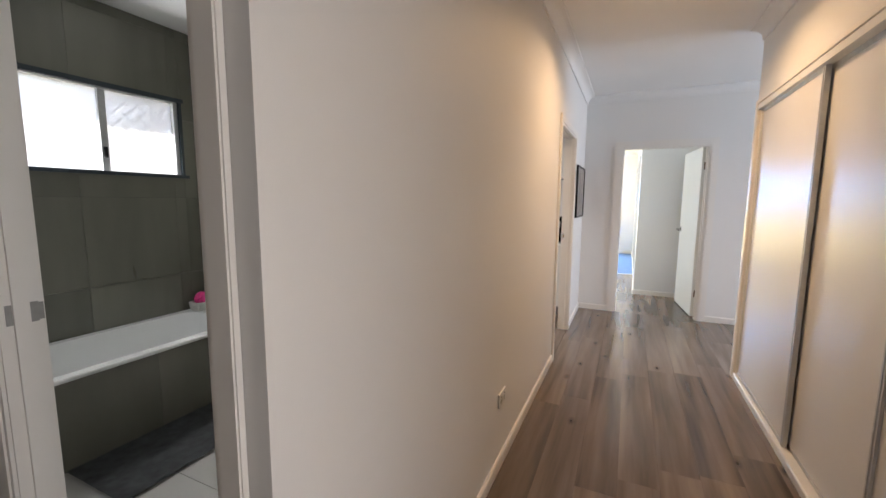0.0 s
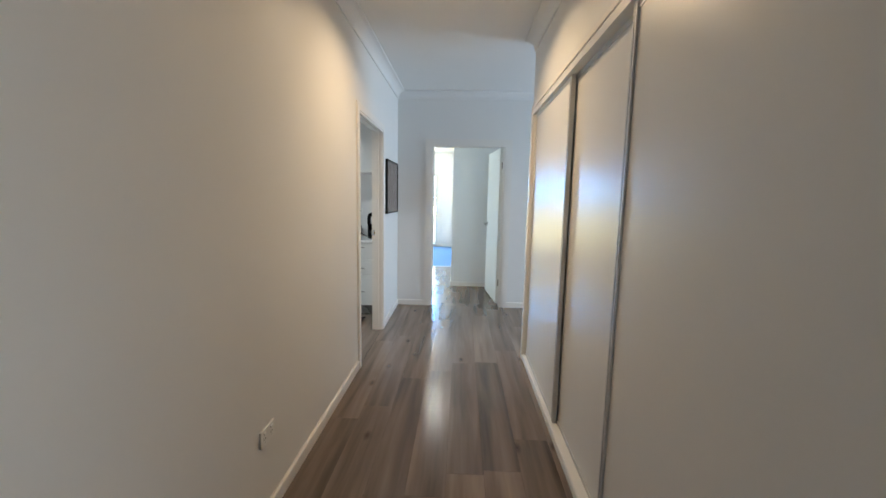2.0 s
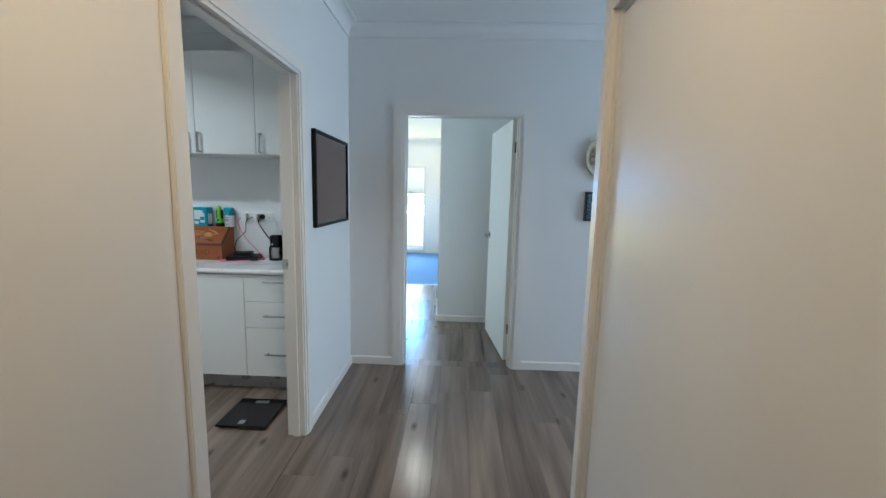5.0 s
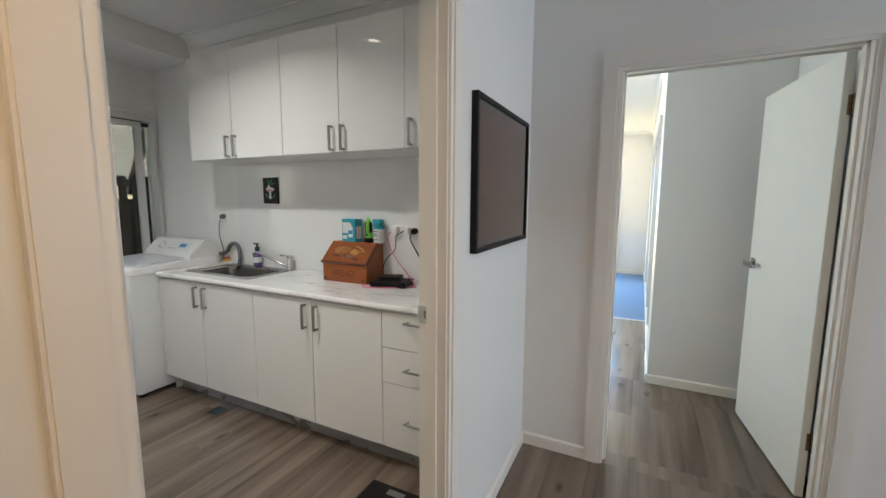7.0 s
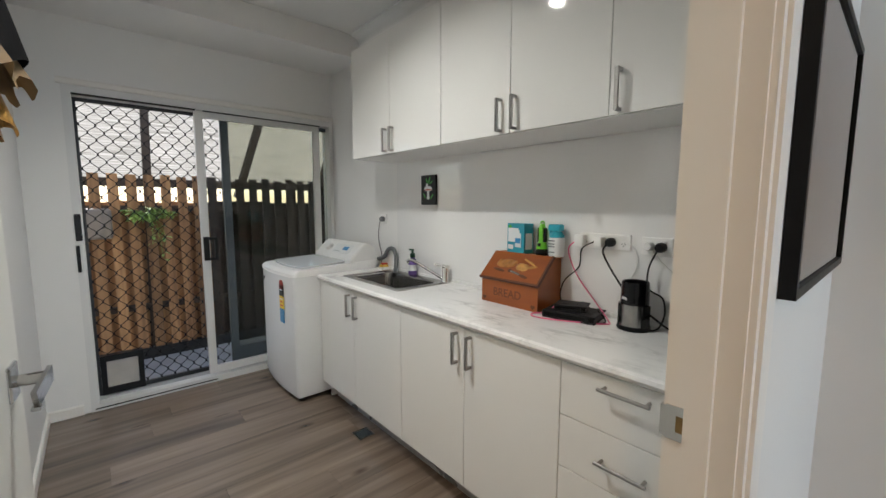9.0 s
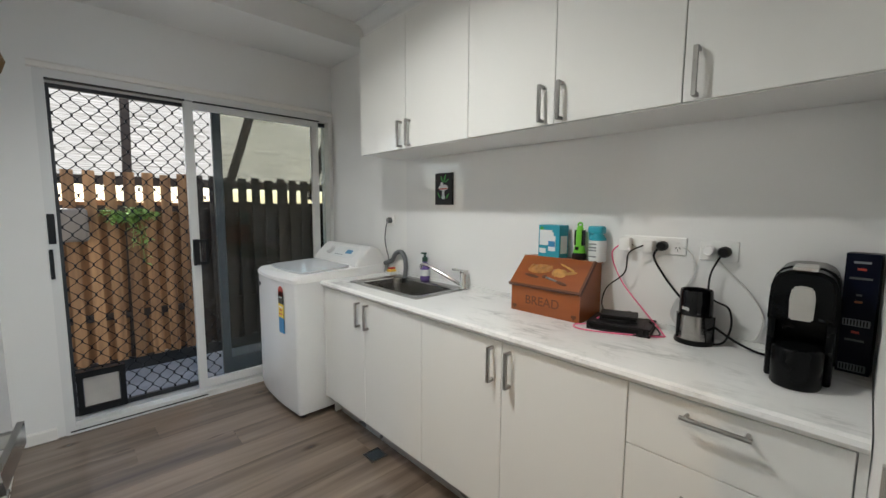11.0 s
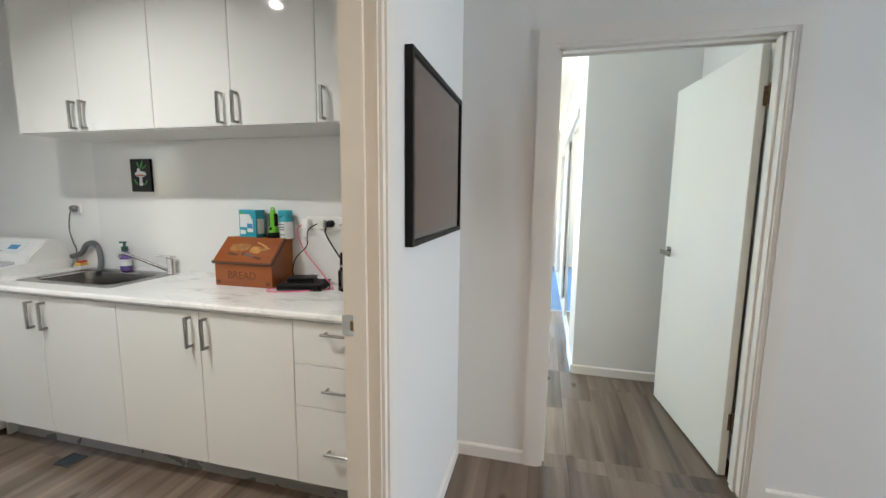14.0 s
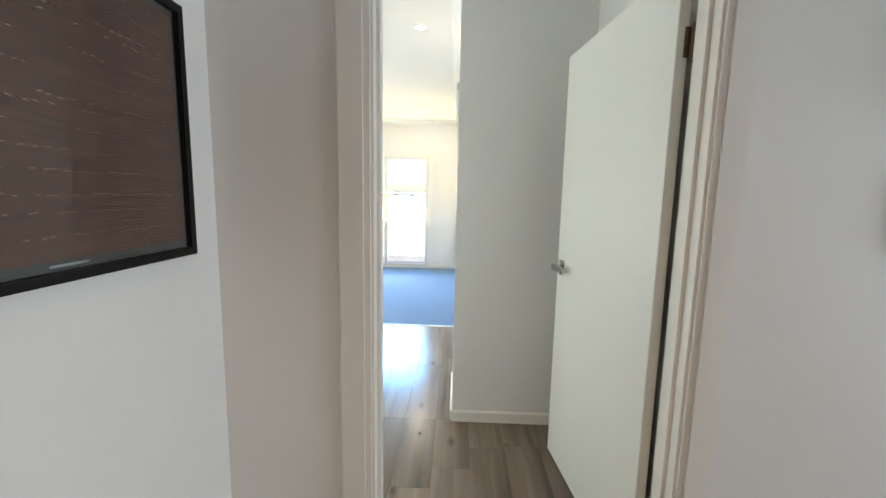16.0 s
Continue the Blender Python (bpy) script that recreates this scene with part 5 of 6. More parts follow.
part("drip_grid", merge(lathe([(0.048, 0.1045), (0.048, 0.106), (0.0, 0.106)], (0, -0.085, 0), 28), *[boxes((-0.006 + 0.012 * c - 0.003, -0.006 + 0.012 * c + 0.003, -0.115, -0.055, 0.106, 0.108)) for c in (-2, -1, 0, 1, 2, 3)]), M_APPLIANCE, cm, "slotted black drip grid")
for k in range(15):
    for s_ in (-1, 1):
        part("rib", boxes((s_ * 0.0735 - 0.003, s_ * 0.0735 + 0.003, 0.022, 0.150, 0.040 + 0.012 * k, 0.046 + 0.012 * k)), M_APPLIANCE, cm)
bx = thing("capsule_box", (-0.438, 5.675, 0.8905), "tall dark blue coffee capsule box against the wall", "carton", turn=-6)
part("box", rounded(-0.034, 0.036, -0.03, 0.03, 0, 0.345, 0.001, 1), M_NAVY, bx)
for z, w, m in ((0.317, 0.034, M_GREYBAR), (0.298, 0.018, M_RED), (0.272, 0.046, M_DISPLAY), (0.225, 0.012, M_DISPLAY), (0.205, 0.016, M_BREAD), (0.118, 0.016, M_RED), (0.095, 0.040, M_DISPLAY)):
    part("printed_mark", boxes((-w / 2, w / 2, -0.0315, -0.03, z, z + 0.006)), m, bx)
for z in (0.138, 0.008):
    part("barcode", boxes((-0.028, 0.028, -0.0315, -0.03, z, z + 0.02)), M_GREYBAR, bx)
    for k in range(8):
        part("printed_mark", boxes((-0.025 + 0.0065 * k, -0.022 + 0.0065 * k, -0.0325, -0.0315, z + 0.003, z + 0.018)), M_BLACK, bx)

# ---- laundry: picture tile, drain, scale, strike plate ----
tile = thing("mushroom_picture", (-2.210, LB, 1.372), "small black wall plaque painted with a white mushroom", "picture")
part("plaque", rounded(-2.284, -2.136, LB - 0.018, LB - 0.0005, 1.372, 1.562, 0.002, 1), M_FRAME_BLACK, tile)
ty = LB - 0.0195


def flat_blob(cx, cz, rx, rz, y=ty, turn=0):
    bm = lathe([(1, 0), (0.9, -0.6), (0, -1)], (0, 0, 0), 16, "y")
    bm.transform(Matrix.Translation((cx, y + 0.0015, cz)) @ Matrix.Rotation(radians(turn), 4, "Y") @ Matrix.Diagonal((rx, 0.002, rz, 1)))
    return bm


part("painted_mushroom", merge(flat_blob(-2.210, 1.475, 0.042, 0.018), flat_blob(-2.210, 1.44, 0.011, 0.036), flat_blob(-2.210, 1.418, 0.016, 0.012), flat_blob(-2.223, 1.497, 0.012, 0.012)), M_PAPER, tile, "white painted mushroom")
part("painted_band", flat_blob(-2.210, 1.468, 0.04, 0.004, ty - 0.002), M_RED, tile)
part("painted_leaves", merge(flat_blob(-2.198, 1.53, 0.006, 0.026, turn=20), flat_blob(-2.223, 1.525, 0.005, 0.022, turn=-25), flat_blob(-2.248, 1.43, 0.005, 0.02, turn=-35), flat_blob(-2.173, 1.425, 0.005, 0.02, turn=40), flat_blob(-2.180, 1.515, 0.02, 0.004, turn=-30)), M_GREEN, tile, "green painted leaves")
drain = thing("floor_drain", (-2.2, 5.19, 0.0), "small square grey floor waste grate", "floor drain")
part("grate_frame", boxes((-2.25, -2.15, 5.14, 5.15, 0.0005, 0.004), (-2.25, -2.15, 5.23, 5.24, 0.0005, 0.004), (-2.25, -2.24, 5.15, 5.23, 0.0005, 0.004), (-2.16, -2.15, 5.15, 5.23, 0.0005, 0.004)), M_STEEL, drain)
part("grate", boxes((-2.24, -2.16, 5.15, 5.23, 0.0005, 0.0012), *[(-2.235 + 0.012 * k, -2.229 + 0.012 * k, 5.152, 5.228, 0.0012, 0.0035) for k in range(7)]), M_GREY_FRAME, drain)
sc = thing("bathroom_scale", (-0.70, 4.92, 0.0), "flat black glass bathroom scale on the floor", "scale")
part("platform", rounded(-0.86, -0.555, 4.765, 5.09, 0.012, 0.024, 0.004, 2), M_SCALE, sc)
part("display", boxes((-0.75, -0.66, 5.03, 5.065, 0.024, 0.0248)), M_DISPLAY, sc)
for x, y in ((-0.83, 4.80), (-0.585, 4.80), (-0.83, 5.06), (-0.585, 5.06)):
    part("foot", lathe([(0.018, 0), (0.018, 0.013)], (x, y, 0), 12), M_BLACK, sc)
part("logo_mark", boxes((-0.735, -0.70, 4.79, 4.83, 0.024, 0.0246)), M_GREYBAR, sc)
LJ = LW - 0.003
st = part("strike_plate", merge(boxes((LJ + 0.004, L - 0.06, 4.7325, 4.7345, 0.995, 1.052)), boxes((LJ - 0.004, LJ + 0.004, 4.7325, 4.742, 0.998, 1.049))), M_CHROME, door_2, "chrome strike plate")
part("latch_hole", boxes((LJ + 0.020, LJ + 0.036, 4.7315, 4.7325, 1.010, 1.036)), M_BRASS, st)
st2 = part("strike_plate", merge(boxes((-1.3465, -1.3445, BATH + 0.012, BATH2 - 0.006, 1.028, 1.088)), boxes((-1.3520, -1.3445, BATH2 - 0.006, BATH2 + 0.006, 1.032, 1.084))), M_HANDLE, door_3, "brushed metal strike plate")
part("latch_hole", boxes((-1.3445, -1.3435, BATH + 0.045, BATH + 0.061, 1.045, 1.071)), M_BLACK, st2)

# ---- laundry: garment on the wall hook behind the door ----
rng = random.Random(12)


def drape(x0, x1, z0, z1, y, depth, folds, seed, hem=0.02):
    """A hanging sheet of cloth with folds, given thickness."""
    r = random.Random(seed)
    ph = [r.uniform(0, 6.28) for _ in range(3)]
    bm = bmesh.new()
    nu, nv = 26, 12
    grid = []
    for j in range(nv + 1):
        v = j / nv
        row = []
        for i in range(nu + 1):
            u = i / nu
            wide = 0.55 + 0.45 * v ** 0.7
            x = (x0 + x1) / 2 + (u - 0.5) * (x1 - x0) * wide
            bulge = math.sin(math.pi * u) ** 0.6
            yy = y + depth * bulge * (0.5 + 0.5 * v) + 0.018 * math.sin(folds * u * 6.28 + ph[0]) * v * bulge + 0.008 * math.sin(2.3 * folds * u * 6.28 + ph[1])
            z = z1 - (z1 - z0) * v + hem * math.sin(folds * 1.4 * u * 6.28 + ph[2]) * v
            row.append(bm.verts.new((x, yy, z)))
        grid.append(row)
    for j in range(nv):
        for i in range(nu):
            bm.faces.new((grid[j][i], grid[j][i + 1], grid[j + 1][i + 1], grid[j + 1][i]))
    bmesh.ops.solidify(bm, geom=bm.faces[:], thickness=0.006)
    return bm


gm = thing("hanging_garment", (-2.05, SOUTH, 1.5), "black jacket with tan and gold frills hanging on the wall", "garment")
part("hook", merge(tube(smooth_path([(-2.05, SOUTH, 2.10), (-2.05, SOUTH + 0.05, 2.09), (-2.05, SOUTH + 0.06, 2.13)]), 0.006, 8), boxes((-2.07, -2.03, SOUTH + 0.0005, SOUTH + 0.006, 2.06, 2.14))), M_CHROME, gm)
part("jacket", drape(-2.44, -1.66, 1.80, 2.18, SOUTH + 0.03, 0.135, 2.0, 1), M_JACKET, gm, "black cloth with eyelets", True)
part("frill", drape(-2.38, -1.68, 1.74, 1.92, SOUTH + 0.025, 0.155, 3.0, 2, 0.03), M_TAN, gm, "tan cloth frill", True)
part("sequin_hem", drape(-2.28, -1.74, 1.60, 1.84, SOUTH + 0.02, 0.115, 2.0, 3, 0.02), M_GOLD, gm, "gold sequin cloth", True)

# ---- hall: pictures, plate, power point, downlights ----
pic = thing("framed_textile", (L, 5.29, 1.21), "brown woven textile behind glass in a black frame", "picture")
PY0, PY1, PZ0, PZ1, PX = 4.937, 5.642, 1.21, 1.787, L
fw = 0.018
part("frame", merge(boxes((PX + 0.001, PX + 0.026, PY0, PY0 + fw, PZ0, PZ1)), boxes((PX + 0.001, PX + 0.026, PY1 - fw, PY1, PZ0, PZ1)), boxes((PX + 0.001, PX + 0.026, PY0 + fw, PY1 - fw, PZ0, PZ0 + fw)), boxes((PX + 0.001, PX + 0.026, PY0 + fw, PY1 - fw, PZ1 - fw, PZ1))), M_FRAME_BLACK, pic, "black frame")
part("mat_board", boxes((PX + 0.002, PX + 0.010, PY0 + fw, PY1 - fw, PZ0 + fw, PZ1 - fw)), M_SLATE_MAT, pic, "dark slate mat board")
cloth = part("textile", boxes((PX + 0.0105, PX + 0.013, PY0 + 0.030, PY1 - 0.030, PZ0 + 0.036, PZ1 - 0.030)), M_TEXTILE, pic, "brown woven cloth with pale stitches")
rs = random.Random(5)
stitches = bmesh.new()
for z, n_, l_, sl in ((1.285, 30, 0.010, 0.3), (1.325, 36, 0.007, 0.0), (1.355, 34, 0.009, 0.0), (1.395, 34, 0.009, 0.2), (1.43, 40, 0.006, 0.0), (1.465, 34, 0.008, 0.0), (1.50, 30, 0.010, -0.6), (1.515, 30, 0.010, 0.6), (1.555, 40, 0.006, 0.0), (1.60, 34, 0.008, 0.0), (1.645, 30, 0.011, 0.6), (1.66, 30, 0.011, -0.6), (1.70, 32, 0.009, -0.3), (1.73, 38, 0.006, 0.0)):
    for k in range(n_):
        if rs.random() < 0.3:
            continue
        y = PY0 + 0.06 + (PY1 - PY0 - 0.12) * (k + rs.uniform(0.2, 0.8)) / n_
        zz = z + rs.uniform(-0.002, 0.002)
        h = l_ * sl * 0.35
        vs = [stitches.verts.new((PX + 0.0136, y + a, zz + c)) for a, c in ((-l_ / 2, -h / 2), (l_ / 2, h / 2), (l_ / 2, h / 2 + 0.0016), (-l_ / 2, -h / 2 + 0.0016))]
        stitches.faces.new(vs)
bmesh.ops.solidify(stitches, geom=stitches.faces[:], thickness=0.0004)
part("stitches", stitches, M_STITCH, cloth, "pale stitched dashes")
part("caption_mark", boxes((PX + 0.0105, PX + 0.0115, 5.29, 5.36, PZ0 + 0.025, PZ0 + 0.029)), M_GREYBAR, pic)
pg = part("glazing", boxes((PX + 0.0185, PX + 0.0205, PY0 + fw, PY1 - fw, PZ0 + fw, PZ1 - fw)), M_GLASS_LOW, pic, "clear picture glass")
pg.visible_shadow = False

hp_ = thing("power_point", (L, 2.235, 0.345), "white double power point low on the hall wall", "power point")
part("plate", rounded(L + 0.0005, L + 0.011, 2.178, 2.295, 0.345, 0.418, 0.003), M_PLASTIC, hp_)
for y in (2.207, 2.266):
    part("switch", rounded(L + 0.010, L + 0.0145, y - 0.008, y + 0.008, 0.394, 0.405, 0.001, 1), M_PLASTIC, hp_)
    part("pin_slot", boxes((L + 0.0105, L + 0.0116, y - 0.007, y - 0.005, 0.372, 0.38), (L + 0.0105, L + 0.0116, y + 0.005, y + 0.007, 0.372, 0.38), (L + 0.0105, L + 0.0116, y - 0.001, y + 0.001, 0.358, 0.366)), M_BLACK, hp_)

plate = thing("relief_plate", (1.70, FAR, 1.555), "round cream stone plate carved with a village scene", "wall plate")
pc = (1.70, FAR - 0.003, 1.73)
dish = part("dish", lathe([(0.0, 0.0), (0.11, 0.0), (0.160, -0.022), (0.172, -0.030), (0.171, -0.036), (0.160, -0.034), (0.146, -0.020), (0.10, -0.015), (0.0, -0.014)], pc, 48, "y"), M_PLATE, plate, "cream stone dish", True)
rc = random.Random(8)


def carved(x0, x1, z0, z1, d, roof=False):
    y = FAR - 0.003 - 0.014
    bm = boxes((x0, x1, y - d, y + 0.004, z0, z1))
    if roof:
        bm = merge(bm, prism([(x0 - 0.006, z1), (x1 + 0.006, z1), ((x0 + x1) / 2 + 0.01, z1 + (x1 - x0) * 0.45)], "y", y - d - 0.003, y + 0.004))
    bmesh.ops.bevel(bm, geom=bm.edges[:], offset=0.002, segments=1, affect="EDGES")
    return bm


FY = FAR - 0.003 - 0.022


def strip_relief(points, r):
    """A raised carved line through points (x, z) on the face of the plate."""
    return tube([(x, FY - 0.002, z) for x, z in points], r, 6)


def ring_relief(x, z, rad, r):
    return strip_relief([(x + rad * math.cos(6.2832 * k / 16), z + rad * math.sin(6.2832 * k / 16)) for k in range(17)], r)


def house_relief(x0, x1, z0, z1, d, floors, bays):
    """A half-timbered front: wall, roof, posts, rails and sunk windows."""
    h_ = part("carved_house", carved(x0, x1, z0, z1, d, True), M_PLATE, dish)
    y = FAR - 0.017 - d
    lines, holes = [], []
    for k in range(bays + 1):
        x = x0 + (x1 - x0) * k / bays
        lines.append(boxes((x - 0.0016, x + 0.0016, y - 0.003, y + 0.001, z0, z1)))
    for k in range(floors + 1):
        z = z0 + (z1 - z0) * k / floors
        lines.append(boxes((x0 - 0.002, x1 + 0.002, y - 0.0036, y + 0.001, z - 0.002, z + 0.002)))
        for b_ in range(bays):
            if k < floors:
                xa, xb, hh = x0 + (x1 - x0) * (b_ + 0.25) / bays, x0 + (x1 - x0) * (b_ + 0.78) / bays, (z1 - z0) / floors
                holes.append(boxes((xa, xb, y - 0.0008, y + 0.001, z + hh * 0.3, z + hh * 0.75)))
    for b_ in lines:
        part("carved_beam", b_, M_PLATE, h_)
    for b_ in holes:
        part("carved_window", b_, M_PLATE_DARK, h_)


house_relief(1.572, 1.622, 1.675, 1.792, 0.010, 3, 3)
house_relief(1.728, 1.782, 1.735, 1.790, 0.010, 2, 3)
house_relief(1.786, 1.826, 1.672, 1.762, 0.013, 3, 2)
house_relief(1.660, 1.704, 1.752, 1.786, 0.006, 1, 3)
part("carved_carriage", merge(carved(1.634, 1.668, 1.690, 1.722, 0.012), carved(1.630, 1.672, 1.722, 1.727, 0.015), strip_relief([(1.668, 1.688), (1.690, 1.686), (1.722, 1.692)], 0.002)), M_PLATE, dish, "", True)
for x, rad in ((1.640, 0.015), (1.670, 0.019)):
    w_ = [ring_relief(x, 1.680, rad, 0.0024)] + [strip_relief([(x, 1.680), (x + rad * math.cos(a), 1.680 + rad * math.sin(a))], 0.0013) for a in (0, 1.05, 2.09, 3.14, 4.19, 5.24)]
    part("carved_wheel", merge(*w_), M_PLATE_DARK if rad < 0.017 else M_PLATE, dish, "", True)
for x, z, w, h in ((1.712, 1.692, 0.017, 0.010), (1.733, 1.700, 0.006, 0.010), (1.738, 1.688, 0.015, 0.009), (1.757, 1.699, 0.006, 0.010)):
    b_ = bmesh.new()
    bmesh.ops.create_icosphere(b_, subdivisions=2, radius=1.0)
    b_.transform(Matrix.Translation((x, FY + 0.004, z)) @ Matrix.Diagonal((w, 0.012, h, 1)))
    part("carved_horse", b_, M_PLATE, dish, "", True)
for x in (1.702, 1.709, 1.719, 1.727, 1.735, 1.745):
    part("carved_horse_leg", strip_relief([(x, 1.688), (x + 0.003, 1.665)], 0.0018), M_PLATE, dish)
for k in range(7):
    z = 1.655 - 0.011 * k
    half = math.sqrt(max(0.0001, 0.132 ** 2 - (z - 1.73) ** 2)) * 0.9
    pts = [(1.70 - half + 2 * half * q / 12, z + 0.005 * math.sin(q * 1.3 + k * 2) + rc.uniform(-0.002, 0.002)) for q in range(13)]
    part("carved_ground_line", strip_relief(pts, rc.uniform(0.0016, 0.0032)), M_PLATE if k % 2 else M_PLATE_DARK, dish, "", True)
for k in range(26):
    a, r_ = rc.uniform(0, 6.28), 0.128 * math.sqrt(rc.random())
    x, z = 1.70 + r_ * math.cos(a), 1.725 + r_ * math.sin(a) * 0.9
    w, h = rc.uniform(0.003, 0.009), rc.uniform(0.002, 0.005)
    part("carved_relief", carved(x - w, x + w, z - h, z + h, rc.uniform(0.003, 0.008)), M_PLATE if k % 3 else M_PLATE_DARK, dish)

hf = thing("heart_picture", (1.70, FAR, 1.243), "white papercut heart on teal in a dark frame", "picture")
hx0, hx1, hz0, hz1 = 1.552, 1.848, 1.243, 1.470
part("frame", merge(boxes((hx0, hx0 + 0.016, FAR - 0.026, FAR - 0.001, hz0, hz1)), boxes((hx1 - 0.016, hx1, FAR - 0.026, FAR - 0.001, hz0, hz1)), boxes((hx0 + 0.016, hx1 - 0.016, FAR - 0.026, FAR - 0.001, hz0, hz0 + 0.016)), boxes((hx0 + 0.016, hx1 - 0.016, FAR - 0.026, FAR - 0.001, hz1 - 0.016, hz1))), M_FRAME_BROWN, hf)
part("backing", boxes((hx0 + 0.016, hx1 - 0.016, FAR - 0.010, FAR - 0.001, hz0 + 0.016, hz1 - 0.016)), M_TEALPAPER, hf, "teal backing paper")


def heart(s):
    out = []
    for k in range(40):
        t = 2 * math.pi * k / 40
        out.append((1.70 + s * 16 * math.sin(t) ** 3 / 17 * 1.05, 1.352 + s * 0.92 * (13 * math.cos(t) - 5 * math.cos(2 * t) - 2 * math.cos(3 * t) - math.cos(4 * t)) / 17))
    return out


hb = bmesh.new()
o_, i_ = heart(0.098), heart(0.086)
for y in (FAR - 0.012, FAR - 0.0105):
    vo, vi = [hb.verts.new((x, y, z)) for x, z in o_], [hb.verts.new((x, y, z)) for x, z in i_]
    for k in range(40):
        hb.faces.new((vo[k], vo[(k + 1) % 40], vi[(k + 1) % 40], vi[k]))
rows_ = [hb]
for z, w in ((1.388, 0.078), (1.375, 0.078), (1.360, 0.075), (1.345, 0.070), (1.330, 0.062), (1.316, 0.052), (1.302, 0.038), (1.290, 0.024)):
    rr = random.Random(int(z * 1000))
    x = 1.70 - w
    while x < 1.70 + w:
        l_ = rr.uniform(0.008, 0.022)
        rows_.append(boxes((x, min(x + l_, 1.70 + w), FAR - 0.0115, FAR - 0.0102, z, z + rr.uniform(0.005, 0.0085))))
        x += l_ + 0.003
rows_.append(boxes((1.672, 1.730, FAR - 0.012, FAR - 0.0102, 1.362, 1.388)))
rows_.append(prism([(1.664, 1.386), (1.738, 1.386), (1.728, 1.402), (1.674, 1.402)], "y", FAR - 0.012, FAR - 0.0102))
for sx in (-1, 1):
    for k in range(5):
        cx_, cz_ = 1.70 + sx * (0.024 + 0.012 * k), 1.412 + 0.010 * math.sin(k * 1.4)
        rows_.append(tube([(cx_ + 0.008 * math.cos(0.9 * q), FAR - 0.0112, cz_ + 0.008 * math.sin(0.9 * q)) for q in range(6)], 0.0012, 5))
part("papercut_heart", merge(*rows_), M_PAPER, hf, "white papercut heart")
hg = part("glazing", boxes((hx0 + 0.016, hx1 - 0.016, FAR - 0.020, FAR - 0.018, hz0 + 0.016, hz1 - 0.016)), M_GLASS, hf)
hg.visible_shadow = False


def downlight(x, y, mat, where):
    ob = thing("downlight", (x, y, CEIL), "white round recessed downlight glowing in the " + where + " ceiling", "downlight", "ceiling downlights")
    part("bezel", lathe([(0.040, -0.002), (0.042, -0.006), (0.052, -0.005), (0.055, -0.0005)], (x, y, CEIL), 28), M_PLASTIC, ob, "", True)
    part("lens", lathe([(0.039, -0.0045), (0.039, -0.003)], (x, y, CEIL), 28), mat, ob, "glowing lens")


downlight(0.40, 3.28, M_LENS_WARM, "hall")
downlight(-1.73, 4.37, M_LENS, "laundry")
downlight(0.05, 8.01, M_LENS, "passage")
downlight(-0.233, 11.29, M_LENS, "far room")

# hinges of the far door
for z in (0.28, 1.80):
    h = part("hinge", merge(tube([(-0.004, -0.024, z - 0.045), (-0.004, -0.024, z + 0.045)], 0.0065, 12), boxes((0.002, 0.0055, -0.020, -0.004, z - 0.042, z + 0.042)), tube([(-0.004, -0.024, z - 0.052), (-0.004, -0.024, z - 0.045)], 0.004, 10), tube([(-0.004, -0.024, z + 0.045), (-0.004, -0.024, z + 0.052)], 0.004, 10)), M_BRONZE, leaf_far, "aged bronze hinge")

# ---- bathroom ----
bwall = structure("wall_bathroom_tiled", boxes((BW - 0.10, BW - 0.012, BATH2, 1.41, 0, CEIL), (BW - 0.10, BW - 0.012, 2.38, BN + 0.02, 0, CEIL), (BW - 0.10, BW - 0.012, 1.41, 2.38, 0, 1.555), (BW - 0.10, BW - 0.012, 1.41, 2.38, 2.15, CEIL)), M_GROUT, "grey stone tiled bathroom wall", "wall")
nwall = structure("wall_bathroom_tiled_end", boxes((BW - 0.012, LW, BN + 0.012, BN + 0.02, 0, CEIL)), M_GROUT, "grey stone tiled bathroom end wall", "wall")


def wall_tile(x0, x1, y0, y1, z0, z1, parent):
    ob = new("tile", mesh("tile", boxes((x0, x1, y0, y1, z0, z1)), M_TILE))
    ob.parent = parent
    return ob


g = 0.0008
for z0, z1 in ((0.0, 0.20), (0.20, 0.80), (0.80, 1.40), (1.40, 2.0), (2.0, 2.6), (2.6, CEIL - 0.002)):
    for y0, y1 in ((BATH2, 1.1), (1.1, 1.7), (1.7, 2.3), (2.3, BN)):
        for a0, a1, b0, b1 in ((y0, min(y1, 1.41), z0, z1), (max(y0, 2.38), y1, z0, z1), (max(y0, 1.41), min(y1, 2.38), z0, min(z1, 1.555)), (max(y0, 1.41), min(y1, 2.38), max(z0, 2.15), z1)):
            if a1 - a0 > 0.005 and b1 - b0 > 0.005:
                wall_tile(BW - 0.012, BW, a0 + g, a1 - g, b0 + g, b1 - g, bwall)
    for x0, x1 in ((BW, -2.35), (-2.35, -1.75), (-1.75, -1.15), (-1.15, -0.55), (-0.55, LW)):
        wall_tile(x0 + g, x1 - g, BN, BN + 0.012, z0 + g, z1 - g, nwall)
bfloor = structure("floor_bathroom", boxes((BW - 0.10, LW, BATH, BN + 0.02, -0.12, -0.012)), M_GROUT, "cream tiled bathroom floor", "floor")
